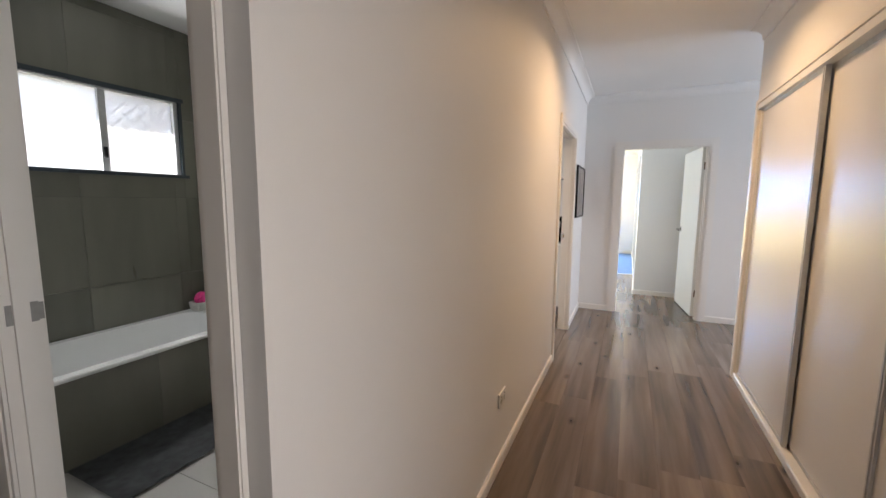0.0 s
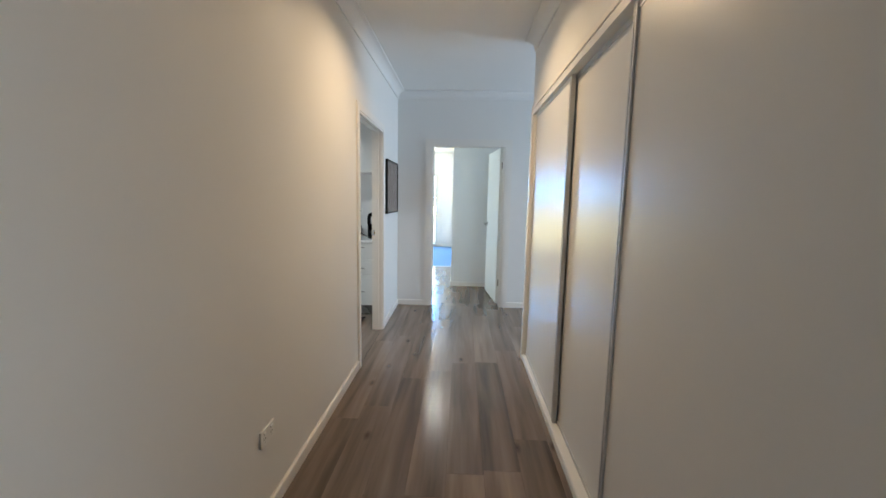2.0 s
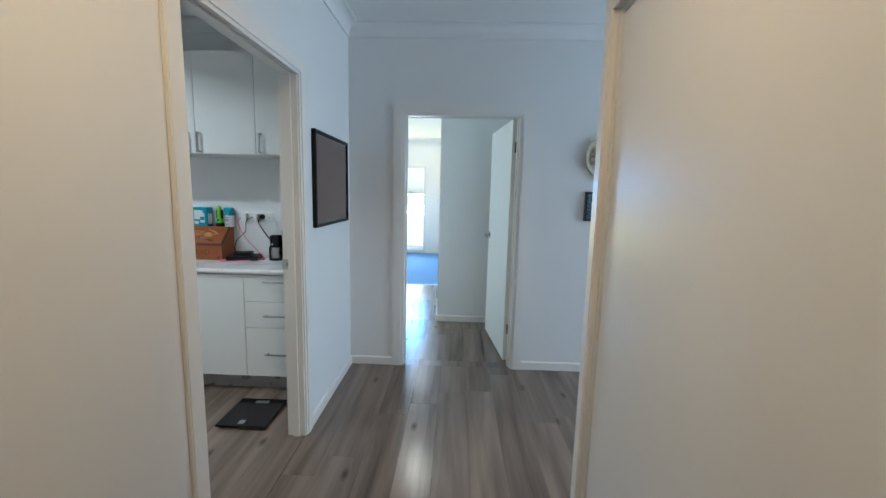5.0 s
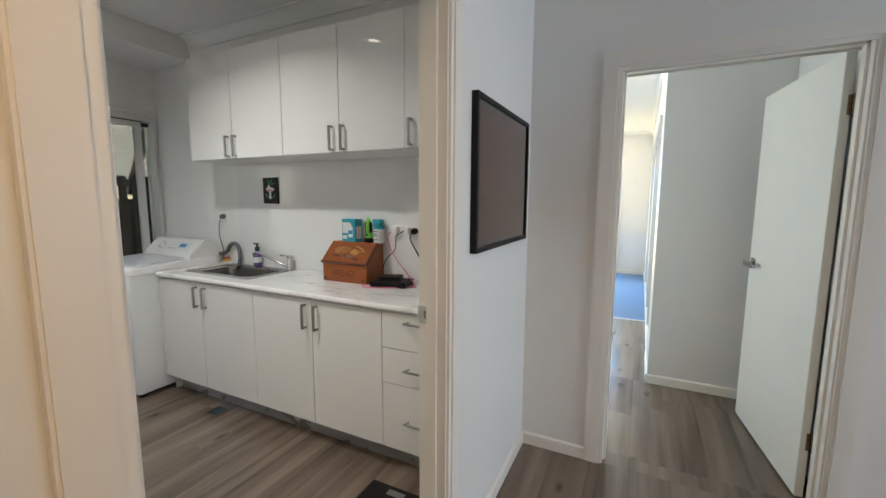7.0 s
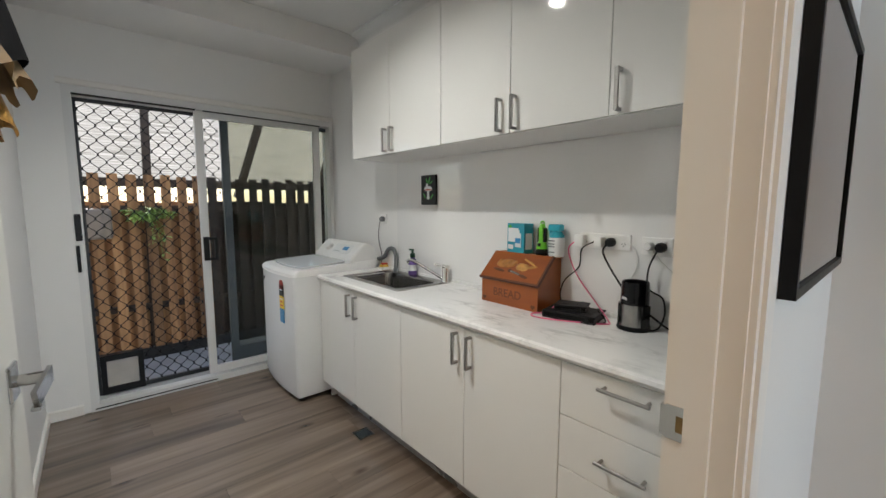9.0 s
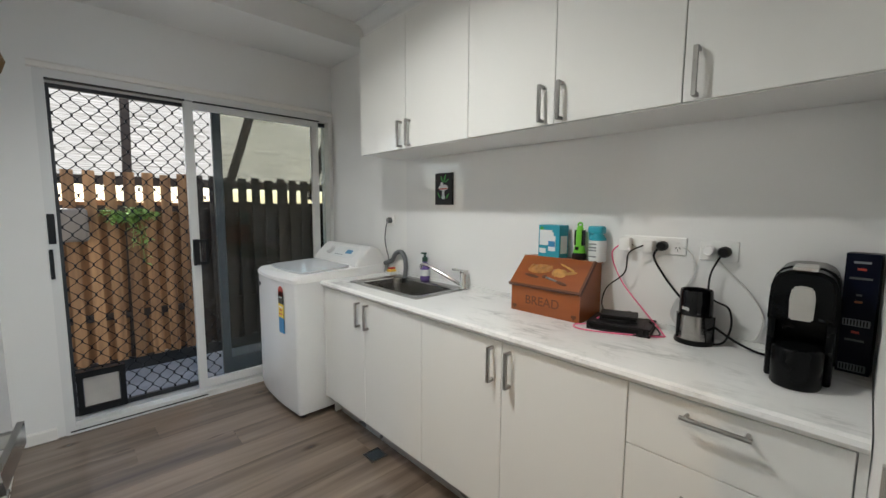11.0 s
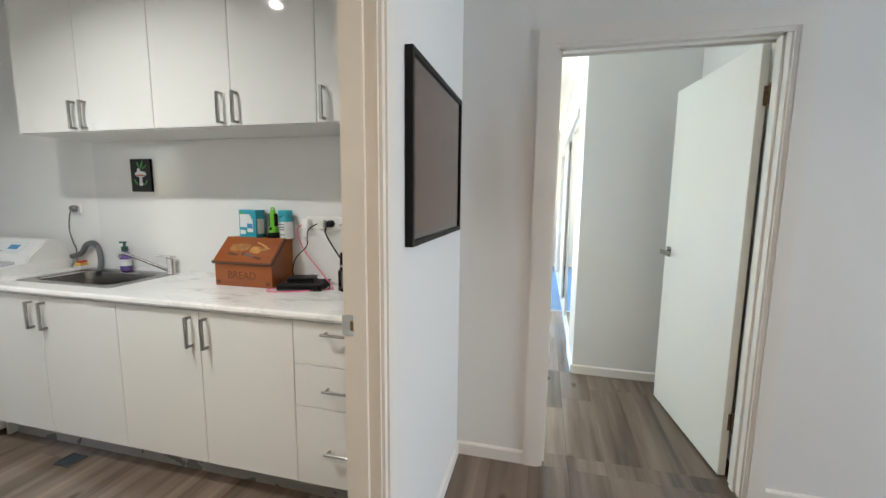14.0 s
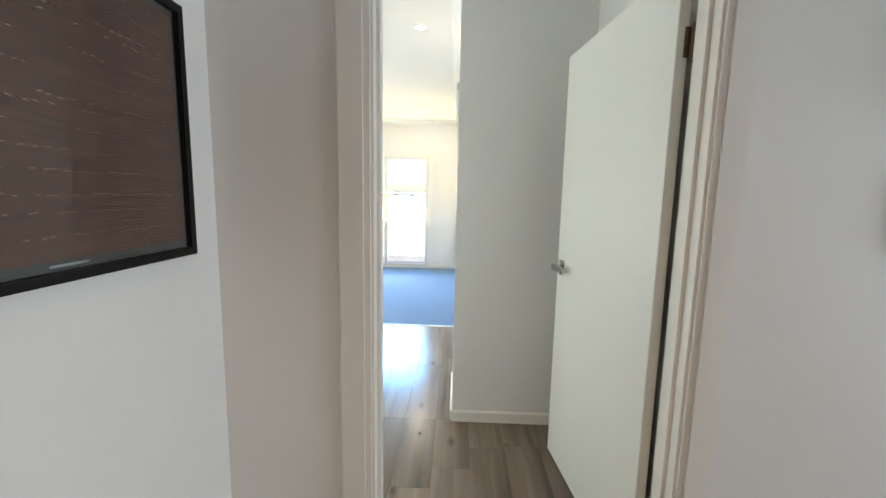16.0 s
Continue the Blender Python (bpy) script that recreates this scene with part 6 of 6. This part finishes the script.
for i in range(5):
    for k in range(3):
        x0, x1, y0, y1 = BW + 0.6 * i, min(BW + 0.6 * i + 0.6, LW), BATH2 + 0.6 * k, min(BATH2 + 0.6 * k + 0.6, BN)
        if x1 - x0 < 0.02 or y1 - y0 < 0.02:
            continue
        ob = new("tile", mesh("tile", boxes((x0 + 0.0015, x1 - 0.0015, y0 + 0.0015, y1 - 0.0015, -0.012, -0.001)), M_FLOORTILE))
        ob.parent = bfloor
part("threshold", boxes((-1.347, -0.440, BATH, BATH2, -0.011, -0.002)), M_ALU, bfloor)

bath = thing("bathtub", (-2.6, 1.7, 0), "white bathtub set in a grey tiled surround", "bathtub")
TB0, TB1, TF, TZ = 0.90, BN - 0.002, -2.255, 0.500   # ends, front of the rim, rim height
part("tub", ring_loft([(rect(BW + 0.002, TF - 0.002, TB0, TB1, 0.015), TZ - 0.024), (rect(BW + 0.002, TF, TB0, TB1, 0.015), TZ - 0.008), (rect(BW + 0.008, TF - 0.006, TB0 + 0.006, TB1 - 0.006, 0.015), TZ), (rect(BW + 0.065, TF - 0.060, TB0 + 0.07, TB1 - 0.17, 0.12, 5), TZ - 0.001), (rect(BW + 0.074, TF - 0.069, TB0 + 0.08, TB1 - 0.18, 0.12), TZ - 0.014), (rect(BW + 0.13, TF - 0.125, TB0 + 0.17, TB1 - 0.26, 0.12), 0.17), (rect(BW + 0.19, TF - 0.18, TB0 + 0.25, TB1 - 0.33, 0.1), 0.14)]), M_ACRYLIC, bath, "white enamel tub", True)
sur = part("surround", boxes((TF - 0.042, TF - 0.027, TB0, TB1, 0, TZ - 0.024)), M_GROUT, bath)
for y0, y1 in ((TB0, 1.1), (1.1, 1.7), (1.7, 2.3), (2.3, TB1)):
    part("tile", boxes((TF - 0.027, TF - 0.018, y0 + g, y1 - g, 0.002, TZ - 0.025)), M_TILE, sur)
bwin = thing("window_bathroom", (BW - 0.03, 1.9, 1.555), "aluminium sliding bathroom window with frosted glass and screen", "window")
bwin["kind"] = "structure"
part("window_frame", merge(boxes((BW - 0.12, BW - 0.012, 1.40, 1.425, 1.555, 2.15)), boxes((BW - 0.12, BW - 0.012, 2.335, 2.38, 1.555, 2.15)), boxes((BW - 0.12, BW - 0.012, 1.425, 2.335, 2.12, 2.15)), boxes((BW - 0.12, BW - 0.012, 1.425, 2.335, 1.555, 1.58))), M_ALU, bwin, "grey aluminium frame")
part("window_sill", merge(boxes((BW - 0.012, BW + 0.018, 1.38, 2.41, 1.552, 1.576)), boxes((BW - 0.012, BW + 0.012, 1.38, 2.40, 2.128, 2.158)), boxes((BW - 0.012, BW + 0.010, 2.365, 2.385, 1.576, 2.128))), M_GREY_FRAME, bwin, "grey sill and trim")
part("meeting_stile", boxes((BW - 0.07, BW - 0.025, 1.852, 1.895, 1.58, 2.12)), M_ALU, bwin)
part("latch", rounded(BW - 0.025, BW - 0.010, 1.860, 1.882, 1.665, 1.740, 0.004), M_BLACK, bwin, "black latch")
for y0, y1 in ((1.425, 1.856), (1.892, 2.335)):
    pn = part("pane", boxes((BW - 0.05, BW - 0.046, y0, y1, 1.58, 2.12)), M_FROST, bwin, "frosted glass pane")
    pn.visible_shadow = False
fg = bmesh.new()
xs = BW - 0.056
for i in range(0, 11):
    for k in range(0, 13):
        y, z = 1.892 + i * 0.044, 1.58 + k * 0.044
        if (i + k) % 2 == 0:
            for sgn in (1, -1):
                if 1.88 <= y + sgn * 0.044 <= 2.34 and z + 0.044 <= 2.125:
                    bar(fg, (xs, y, z), (xs, y + sgn * 0.044, z + 0.044), 0.0027)
part("grille", fg, M_WHITE_FRAME, bwin, "diamond screen behind the glass")
bmat = thing("bath_mat", (-2.0, 1.6, 0), "dark grey pile bath mat beside the tub", "bath mat")
mb = bmesh.new()
nx, ny = 26, 34
vg = [[mb.verts.new((-2.262 + 0.49 * i / nx, 1.22 + 0.80 * k / ny, 0.014 + 0.006 * noise.noise(Vector((i * 0.7, k * 0.7, 3))))) for k in range(ny + 1)] for i in range(nx + 1)]
for i in range(nx):
    for k in range(ny):
        mb.faces.new((vg[i][k], vg[i + 1][k], vg[i + 1][k + 1], vg[i][k + 1]))
bmesh.ops.solidify(mb, geom=mb.faces[:], thickness=0.012)
part("mat_body", mb, M_MAT, bmat, "", True)
KX, KY = BW + 0.10, 2.395      # basket on the tub's corner
bk = thing("basket", (KX, KY, TZ), "small white wicker basket on the tub corner", "basket")


def basket_ring(o):
    return rect(KX - 0.058 - o, KX + 0.058 + o, KY - 0.070 - o, KY + 0.070 + o, 0.03)


bkb = [ring_loft([(basket_ring(0), TZ), (basket_ring(0.010), TZ + 0.068), (basket_ring(0.003), TZ + 0.068), (basket_ring(-0.005), TZ + 0.008)])]
for z in (0.013, 0.028, 0.043, 0.058):
    ring = basket_ring(0.003 + z * 0.13)
    bkb.append(tube([(x, y, TZ + z) for x, y in ring + ring[:1]], 0.006, 6))
part("weave", merge(*bkb), M_WICKER, bk, "", True)
pf = thing("bath_puff", (KX, KY, TZ + 0.038), "bright pink mesh bath puff in the basket", "bath puff")
pb = bmesh.new()
bmesh.ops.create_icosphere(pb, subdivisions=4, radius=0.058)
for v in pb.verts:
    v.co *= 1 + 0.16 * noise.noise(v.co * 45) + 0.10 * noise.noise(v.co * 110)
    v.co += Vector((KX, KY, TZ + 0.083))
part("mesh_puff", pb, M_PINKCLOTH, pf, "", True)

# ---- passage and far room ----
rt = thing("wardrobe", (PASS, 9.3, 0), "built-in passage wardrobe with white framed sliding doors", "wardrobe")
part("top_track", boxes((PASS - 0.02, PASS + 0.09, 7.5, 11.2, 2.07, 2.12)), M_WHITE_FRAME, rt)
part("bottom_track", boxes((PASS - 0.004, PASS + 0.09, 7.5, 11.2, 0.0, 0.03)), M_WHITE_FRAME, rt)
for y0, y1, x0, m, lab in ((7.50, 8.46, PASS + 0.012, M_MIRROR, "mirrored sliding door"), (8.42, 9.38, PASS + 0.05, M_PANEL, "white sliding door"), (9.34, 10.3, PASS + 0.012, M_PANEL, "white sliding door"), (10.26, 11.2, PASS + 0.05, M_PANEL, "white sliding door")):
    sliding_panel(rt, x0, y0, y1, 0.032, 2.068, m, M_WHITE_FRAME, lab)
structure("trim_carpet_strip", prism([(8.725, 0.0), (8.755, 0.0), (8.75, 0.008), (8.73, 0.004)], "x", -1.8, PASS), M_ALU, "thin metal carpet edge strip", "trim")
fwin = thing("window_far", (-0.95, END, 0.03), "white framed full-height glass door at the far end", "window")
fwin["kind"] = "structure"
part("window_frame", merge(boxes((-1.75, -1.70, END - 0.005, END + 0.10, 0.03, 2.04)), boxes((-0.215, -0.165, END - 0.005, END + 0.10, 0.03, 2.04)), boxes((-1.70, -0.215, END - 0.005, END + 0.10, 1.99, 2.04)), boxes((-1.70, -0.215, END - 0.005, END + 0.10, 0.03, 0.08)), boxes((-0.98, -0.92, END + 0.02, END + 0.07, 0.08, 1.99))), M_WHITE_FRAME, fwin)
for x0, x1 in ((-1.70, -0.98), (-0.92, -0.215)):
    pn = part("pane", boxes((x0, x1, END + 0.045, END + 0.05, 0.08, 1.99)), M_GLASS, fwin)
    pn.visible_shadow = False
structure("trim_window_far", merge(boxes((-0.165, -0.10, END - 0.016, END - 0.002, 0.0, 2.10)), boxes((-1.8, -0.165, END - 0.016, END - 0.002, 2.04, 2.10))), M_TRIM, "white window trim", "trim")

for nm, x, y0, y1, z0, z1 in (("window_east", EAST, 3.6, 5.6, 0.5, 2.2), ("window_passage", -1.9, 6.05, 8.55, 0.9, 2.1)):
    w_ = thing(nm, (x + 0.05, (y0 + y1) / 2, z0), "white framed window", "window")
    w_["kind"] = "structure"
    part("window_frame", merge(boxes((x + 0.02, x + 0.08, y0, y0 + 0.04, z0, z1)), boxes((x + 0.02, x + 0.08, y1 - 0.04, y1, z0, z1)), boxes((x + 0.02, x + 0.08, y0 + 0.04, y1 - 0.04, z1 - 0.04, z1)), boxes((x + 0.02, x + 0.08, y0 + 0.04, y1 - 0.04, z0, z0 + 0.04)), boxes((x + 0.03, x + 0.07, (y0 + y1) / 2 - 0.025, (y0 + y1) / 2 + 0.025, z0 + 0.04, z1 - 0.04))), M_WHITE_FRAME, w_)
    pn = part("pane", boxes((x + 0.045, x + 0.05, y0 + 0.04, y1 - 0.04, z0 + 0.04, z1 - 0.04)), M_GLASS, w_)
    pn.visible_shadow = False

# unseen window, added as an opening for the lobby fill lamp
lw_ = thing("added_window_lobby", (1.76, 0.51, 0.2), "unseen white framed window added beside the hall start", "window")
lw_["kind"] = "structure"
part("window_frame", merge(boxes((1.73, 1.79, 0.08, 0.12, 0.2, 2.1)), boxes((1.73, 1.79, 0.90, 0.94, 0.2, 2.1)), boxes((1.73, 1.79, 0.12, 0.90, 2.06, 2.1)), boxes((1.73, 1.79, 0.12, 0.90, 0.2, 0.24))), M_WHITE_FRAME, lw_)
pn = part("pane", boxes((1.755, 1.76, 0.12, 0.90, 0.24, 2.06)), M_GLASS, lw_)
pn.visible_shadow = False

# ---- outside ----
structure("ground", boxes((-600, 600, -600, 600, -0.45, -0.30)), M_GRASS, "dry yellow-green grass reaching the horizon", "ground")
structure("pavement", boxes((-6.3, WEST - 0.16, 1.0, 9.0, -0.40, -0.28)), M_CONCRETE, "pale concrete side path", "path")
fence = thing("fence", (-5.4, 5.0, -0.28), "weathered brown timber paling fence with a gapped top", "fence")
FX = -5.42
rf = random.Random(3)
for k in range(34):
    y = 3.0 + 0.147 * k
    # palings past here stand in shade, painted by the darker timber
    shaded = y > 4.98
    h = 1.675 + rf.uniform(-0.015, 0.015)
    ob = new("paling", mesh("paling", boxes((FX, FX + 0.018, y, y + 0.088, -0.17, h)), M_FENCE_SHADED if shaded else M_FENCE, shift=fence.location))
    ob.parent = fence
    ob = new("paling", mesh("paling", boxes((FX - 0.085 - 0.003 * (k % 2), FX - 0.067 - 0.003 * (k % 2), y + 0.052, y + 0.186, -0.17, 1.40 + rf.uniform(-0.012, 0.012))), M_FENCE_SHADED if shaded else M_FENCE, shift=fence.location))
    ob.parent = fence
for z, tall in ((0.25, 0.06), (1.30, 0.06), (1.555, 0.085)):
    part("rail", boxes((FX - 0.066, FX - 0.001, 2.9, 8.0, z, z + tall)), M_DARKWOOD, fence)
part("plinth", boxes((FX - 0.05, FX + 0.03, 2.9, 8.0, -0.28, -0.165)), M_SCREEN, fence, "dark plinth board")
cloth_s = thing("shade_cloth", (-5.56, 4.9, 1.5), "pale translucent shade cloth above the fence", "shade cloth")
cb = bmesh.new()
nu, nv = 40, 10
cg = [[cb.verts.new((-5.56 - 0.10 * (j / nv) + 0.012 * math.sin(i * 0.9 + j), 3.0 + 5.6 * i / nu, 1.60 + 2.45 * j / nv)) for j in range(nv + 1)] for i in range(nu + 1)]
for i in range(nu):
    for j in range(nv):
        cb.faces.new((cg[i][j], cg[i + 1][j], cg[i + 1][j + 1], cg[i][j + 1]))
part("cloth", cb, M_CLOTH, cloth_s, "", True)


def beam(name, a, b, w, label):
    """A square timber between two points."""
    ob = thing(name, a, label, "timber post", "side path timbers")
    part("timber", tube([a, b], w * 0.72, 4), M_DARKWOOD, ob)


beam("post", (-5.50, 4.47, -0.28), (-5.50, 4.55, 3.2), 0.07, "dark timber post carrying the shade cloth")
beam("brace", (-5.48, 5.38, 1.45), (-5.48, 5.86, 2.95), 0.075, "dark diagonal timber brace above the fence")
beam("brace", (-5.48, 6.38, 1.45), (-5.48, 6.86, 2.95), 0.075, "dark diagonal timber brace above the fence")
beam("post", (-5.50, 6.05, -0.28), (-5.50, 6.05, 1.66), 0.07, "dark timber fence post")
mt = thing("meter_box", (-5.36, 4.08, 1.03), "pale grey rounded utility box on the fence", "utility box")
part("case", rounded(-5.40, -5.28, 3.97, 4.19, 1.03, 1.33, 0.03, 3), M_BOX, mt, "", True)

plant = thing("climbing_plant", (-5.38, 4.5, 0.8), "small leafy green plant growing over the fence", "plant")


def leaf_bm(bm, at, heading, pitch, size):
    m = Matrix.Translation(at) @ Matrix.Rotation(heading, 4, "Z") @ Matrix.Rotation(pitch, 4, "Y") @ Matrix.Diagonal((size, size, size, 1))
    pts = [(0, 0, 0), (0.25, 0.22, 0.04), (0.6, 0.24, 0.05), (1, 0, -0.08), (0.6, -0.24, 0.05), (0.25, -0.22, 0.04), (0.5, 0, 0.0)]
    v = [bm.verts.new(m @ Vector(p)) for p in pts]
    for t in ((0, 1, 6), (1, 2, 6), (2, 3, 6), (3, 4, 6), (4, 5, 6), (5, 0, 6)):
        bm.faces.new([v[q] for q in t])


rl = random.Random(21)
lb = bmesh.new()
stems = []
for q in range(22):
    low = q >= 18
    start = Vector((-5.385, 4.5 + rl.uniform(-0.10, 0.10), 1.24 + rl.uniform(-0.03, 0.03)))
    end = start + Vector((rl.uniform(0.03, 0.10), rl.uniform(-0.05, 0.12) if low else rl.uniform(-0.20, 0.20), rl.uniform(-0.48, -0.15) if low else rl.uniform(-0.05, 0.07)))
    path = smooth_path([tuple(start), tuple((start + end) / 2 + Vector((0.03, 0, 0.03))), tuple(end)], 5)
    stems.append(tube(path, 0.0022, 5))
    for p in path[4 if low else 2:]:
        for r_ in range(1 if low else 2):
            leaf_bm(lb, Vector(p) + Vector((0, rl.uniform(-0.015, 0.015), rl.uniform(-0.012, 0.012))), rl.uniform(0, 6.28), rl.uniform(-0.2, 0.9), rl.uniform(0.050, 0.085))
tagged(part("leaves", lb, M_LEAF, plant, "many green leaves"), kind="stuff")
part("stems", merge(*stems), M_LEAF, plant)

# balustrade and far trees behind the end window
rail_ = thing("balustrade", (-1.0, 13.6, -0.05), "white balustrade on the verandah outside", "balustrade")
part("rail", boxes((-4, 2, 13.6, 13.66, 0.90, 0.95)), M_WHITE_FRAME, rail_)
for k in range(40):
    ob = new("baluster", mesh("baluster", boxes((-4 + 0.15 * k, -4 + 0.15 * k + 0.018, 13.62, 13.638, -0.05, 0.90)), M_WHITE_FRAME, shift=rail_.location))
    ob.parent = rail_
structure("verandah_floor", boxes((-4, 2, END + 0.12, 13.8, -0.30, -0.05)), M_CONCRETE, "pale verandah floor outside the end window", "floor")


def tree(x, y, h, seed):
    r = random.Random(seed)
    ob = thing("tree", (x, y, -0.3), "leafy green tree beyond the grass", "tree", "far trees")
    tr = [tube(smooth_path([(x, y, -0.3), (x + r.uniform(-.2, .2), y, h * 0.3), (x + r.uniform(-.4, .4), y, h * 0.7)]), [0.22 - 0.015 * k for k in range(13)], 8)]
    cr = bmesh.new()
    for k in range(9):
        a = r.uniform(0, 6.28)
        top = (x + h * 0.3 * math.cos(a), y + h * 0.3 * math.sin(a), h * r.uniform(0.3, 0.95))
        tr.append(tube([(x, y, h * r.uniform(0.25, 0.5)), top], [0.09, 0.03], 6))
        for q in range(90):
            d = Vector((r.gauss(0, 1), r.gauss(0, 1), r.gauss(0, 0.7))) * h * 0.085
            leaf_bm(cr, Vector(top) + d, r.uniform(0, 6.28), r.uniform(-0.6, 1.2), h * r.uniform(0.05, 0.085))
    part("trunk", merge(*tr), M_BARK, ob, "", True)
    tagged(part("crown", cr, M_TREE, ob, "clumps of green leaves"), kind="stuff")


for i, (x, y, h) in enumerate(((-22, 202, 2.2), (-13, 208, 1.8), (-6, 204, 2.3), (4, 206, 2.0), (12, 202, 2.3), (-30, 200, 3))):
    tree(x, y, h, 40 + i)

# ---- floor boards, last ----
floor = structure("floor", boxes((WEST - 0.1, EAST, -1.3, 8.74, -0.12, -0.0125)), M_SUBFLOOR, "grey-brown timber look laminate plank floor", "floor")
structure("carpet_floor", boxes((-1.9, 1.10, 8.745, END, -0.12, 0.006)), M_CARPET, "blue-grey cut pile carpet", "carpet")
AREAS = [(L, R + 0.6, BATH, FAR), (BW - 0.10, R + 0.6, -1.3, BATH), (LW, L, 3.82, 4.755), (WEST - 0.02, LW, SOUTH, FAR), (R + 0.6, EAST, 4.165, FAR), (0.125, 1.045, FAR, FAR2), (-1.85, 1.10, FAR2, CROSS), (-1.85, PASS, CROSS, 8.735)]
WIDE, LONG = 0.192, 1.38
made = {}
rng = random.Random(4)
for i in range(math.floor((WEST - 0.1) / WIDE), math.ceil(EAST / WIDE)):
    shift = rng.uniform(0, LONG)
    for k in range(-3, 9):
        for x0, x1, y0, y1 in AREAS:
            a0, a1 = max(x0, i * WIDE - 0.11), min(x1, (i + 1) * WIDE - 0.11)
            b0, b1 = max(y0, k * LONG + shift), min(y1, (k + 1) * LONG + shift)
            if a1 - a0 < 0.004 or b1 - b0 < 0.01:
                continue
            key = (round(a1 - a0, 3), round(b1 - b0, 3))
            if key not in made:
                w, l, g, c = key[0] - 0.0003, key[1] - 0.0003, 0.0003, 0.0005
                bm = bmesh.new()
                low = [bm.verts.new(p) for p in ((g, g, -0.012), (w, g, -0.012), (w, l, -0.012), (g, l, -0.012))]
                rim = [bm.verts.new(p) for p in ((g, g, -c), (w, g, -c), (w, l, -c), (g, l, -c))]
                top = [bm.verts.new(p) for p in ((g + c, g + c, 0), (w - c, g + c, 0), (w - c, l - c, 0), (g + c, l - c, 0))]
                bm.faces.new(top), bm.faces.new(low[::-1])
                for q in range(4):
                    bm.faces.new((low[q], low[(q + 1) % 4], rim[(q + 1) % 4], rim[q]))
                    bm.faces.new((rim[q], rim[(q + 1) % 4], top[(q + 1) % 4], top[q]))
                made[key] = mesh("plank", bm, M_PLANK)
            ob = new("plank", made[key])
            ob.location = (a0, b0, 0)
            ob.parent = floor
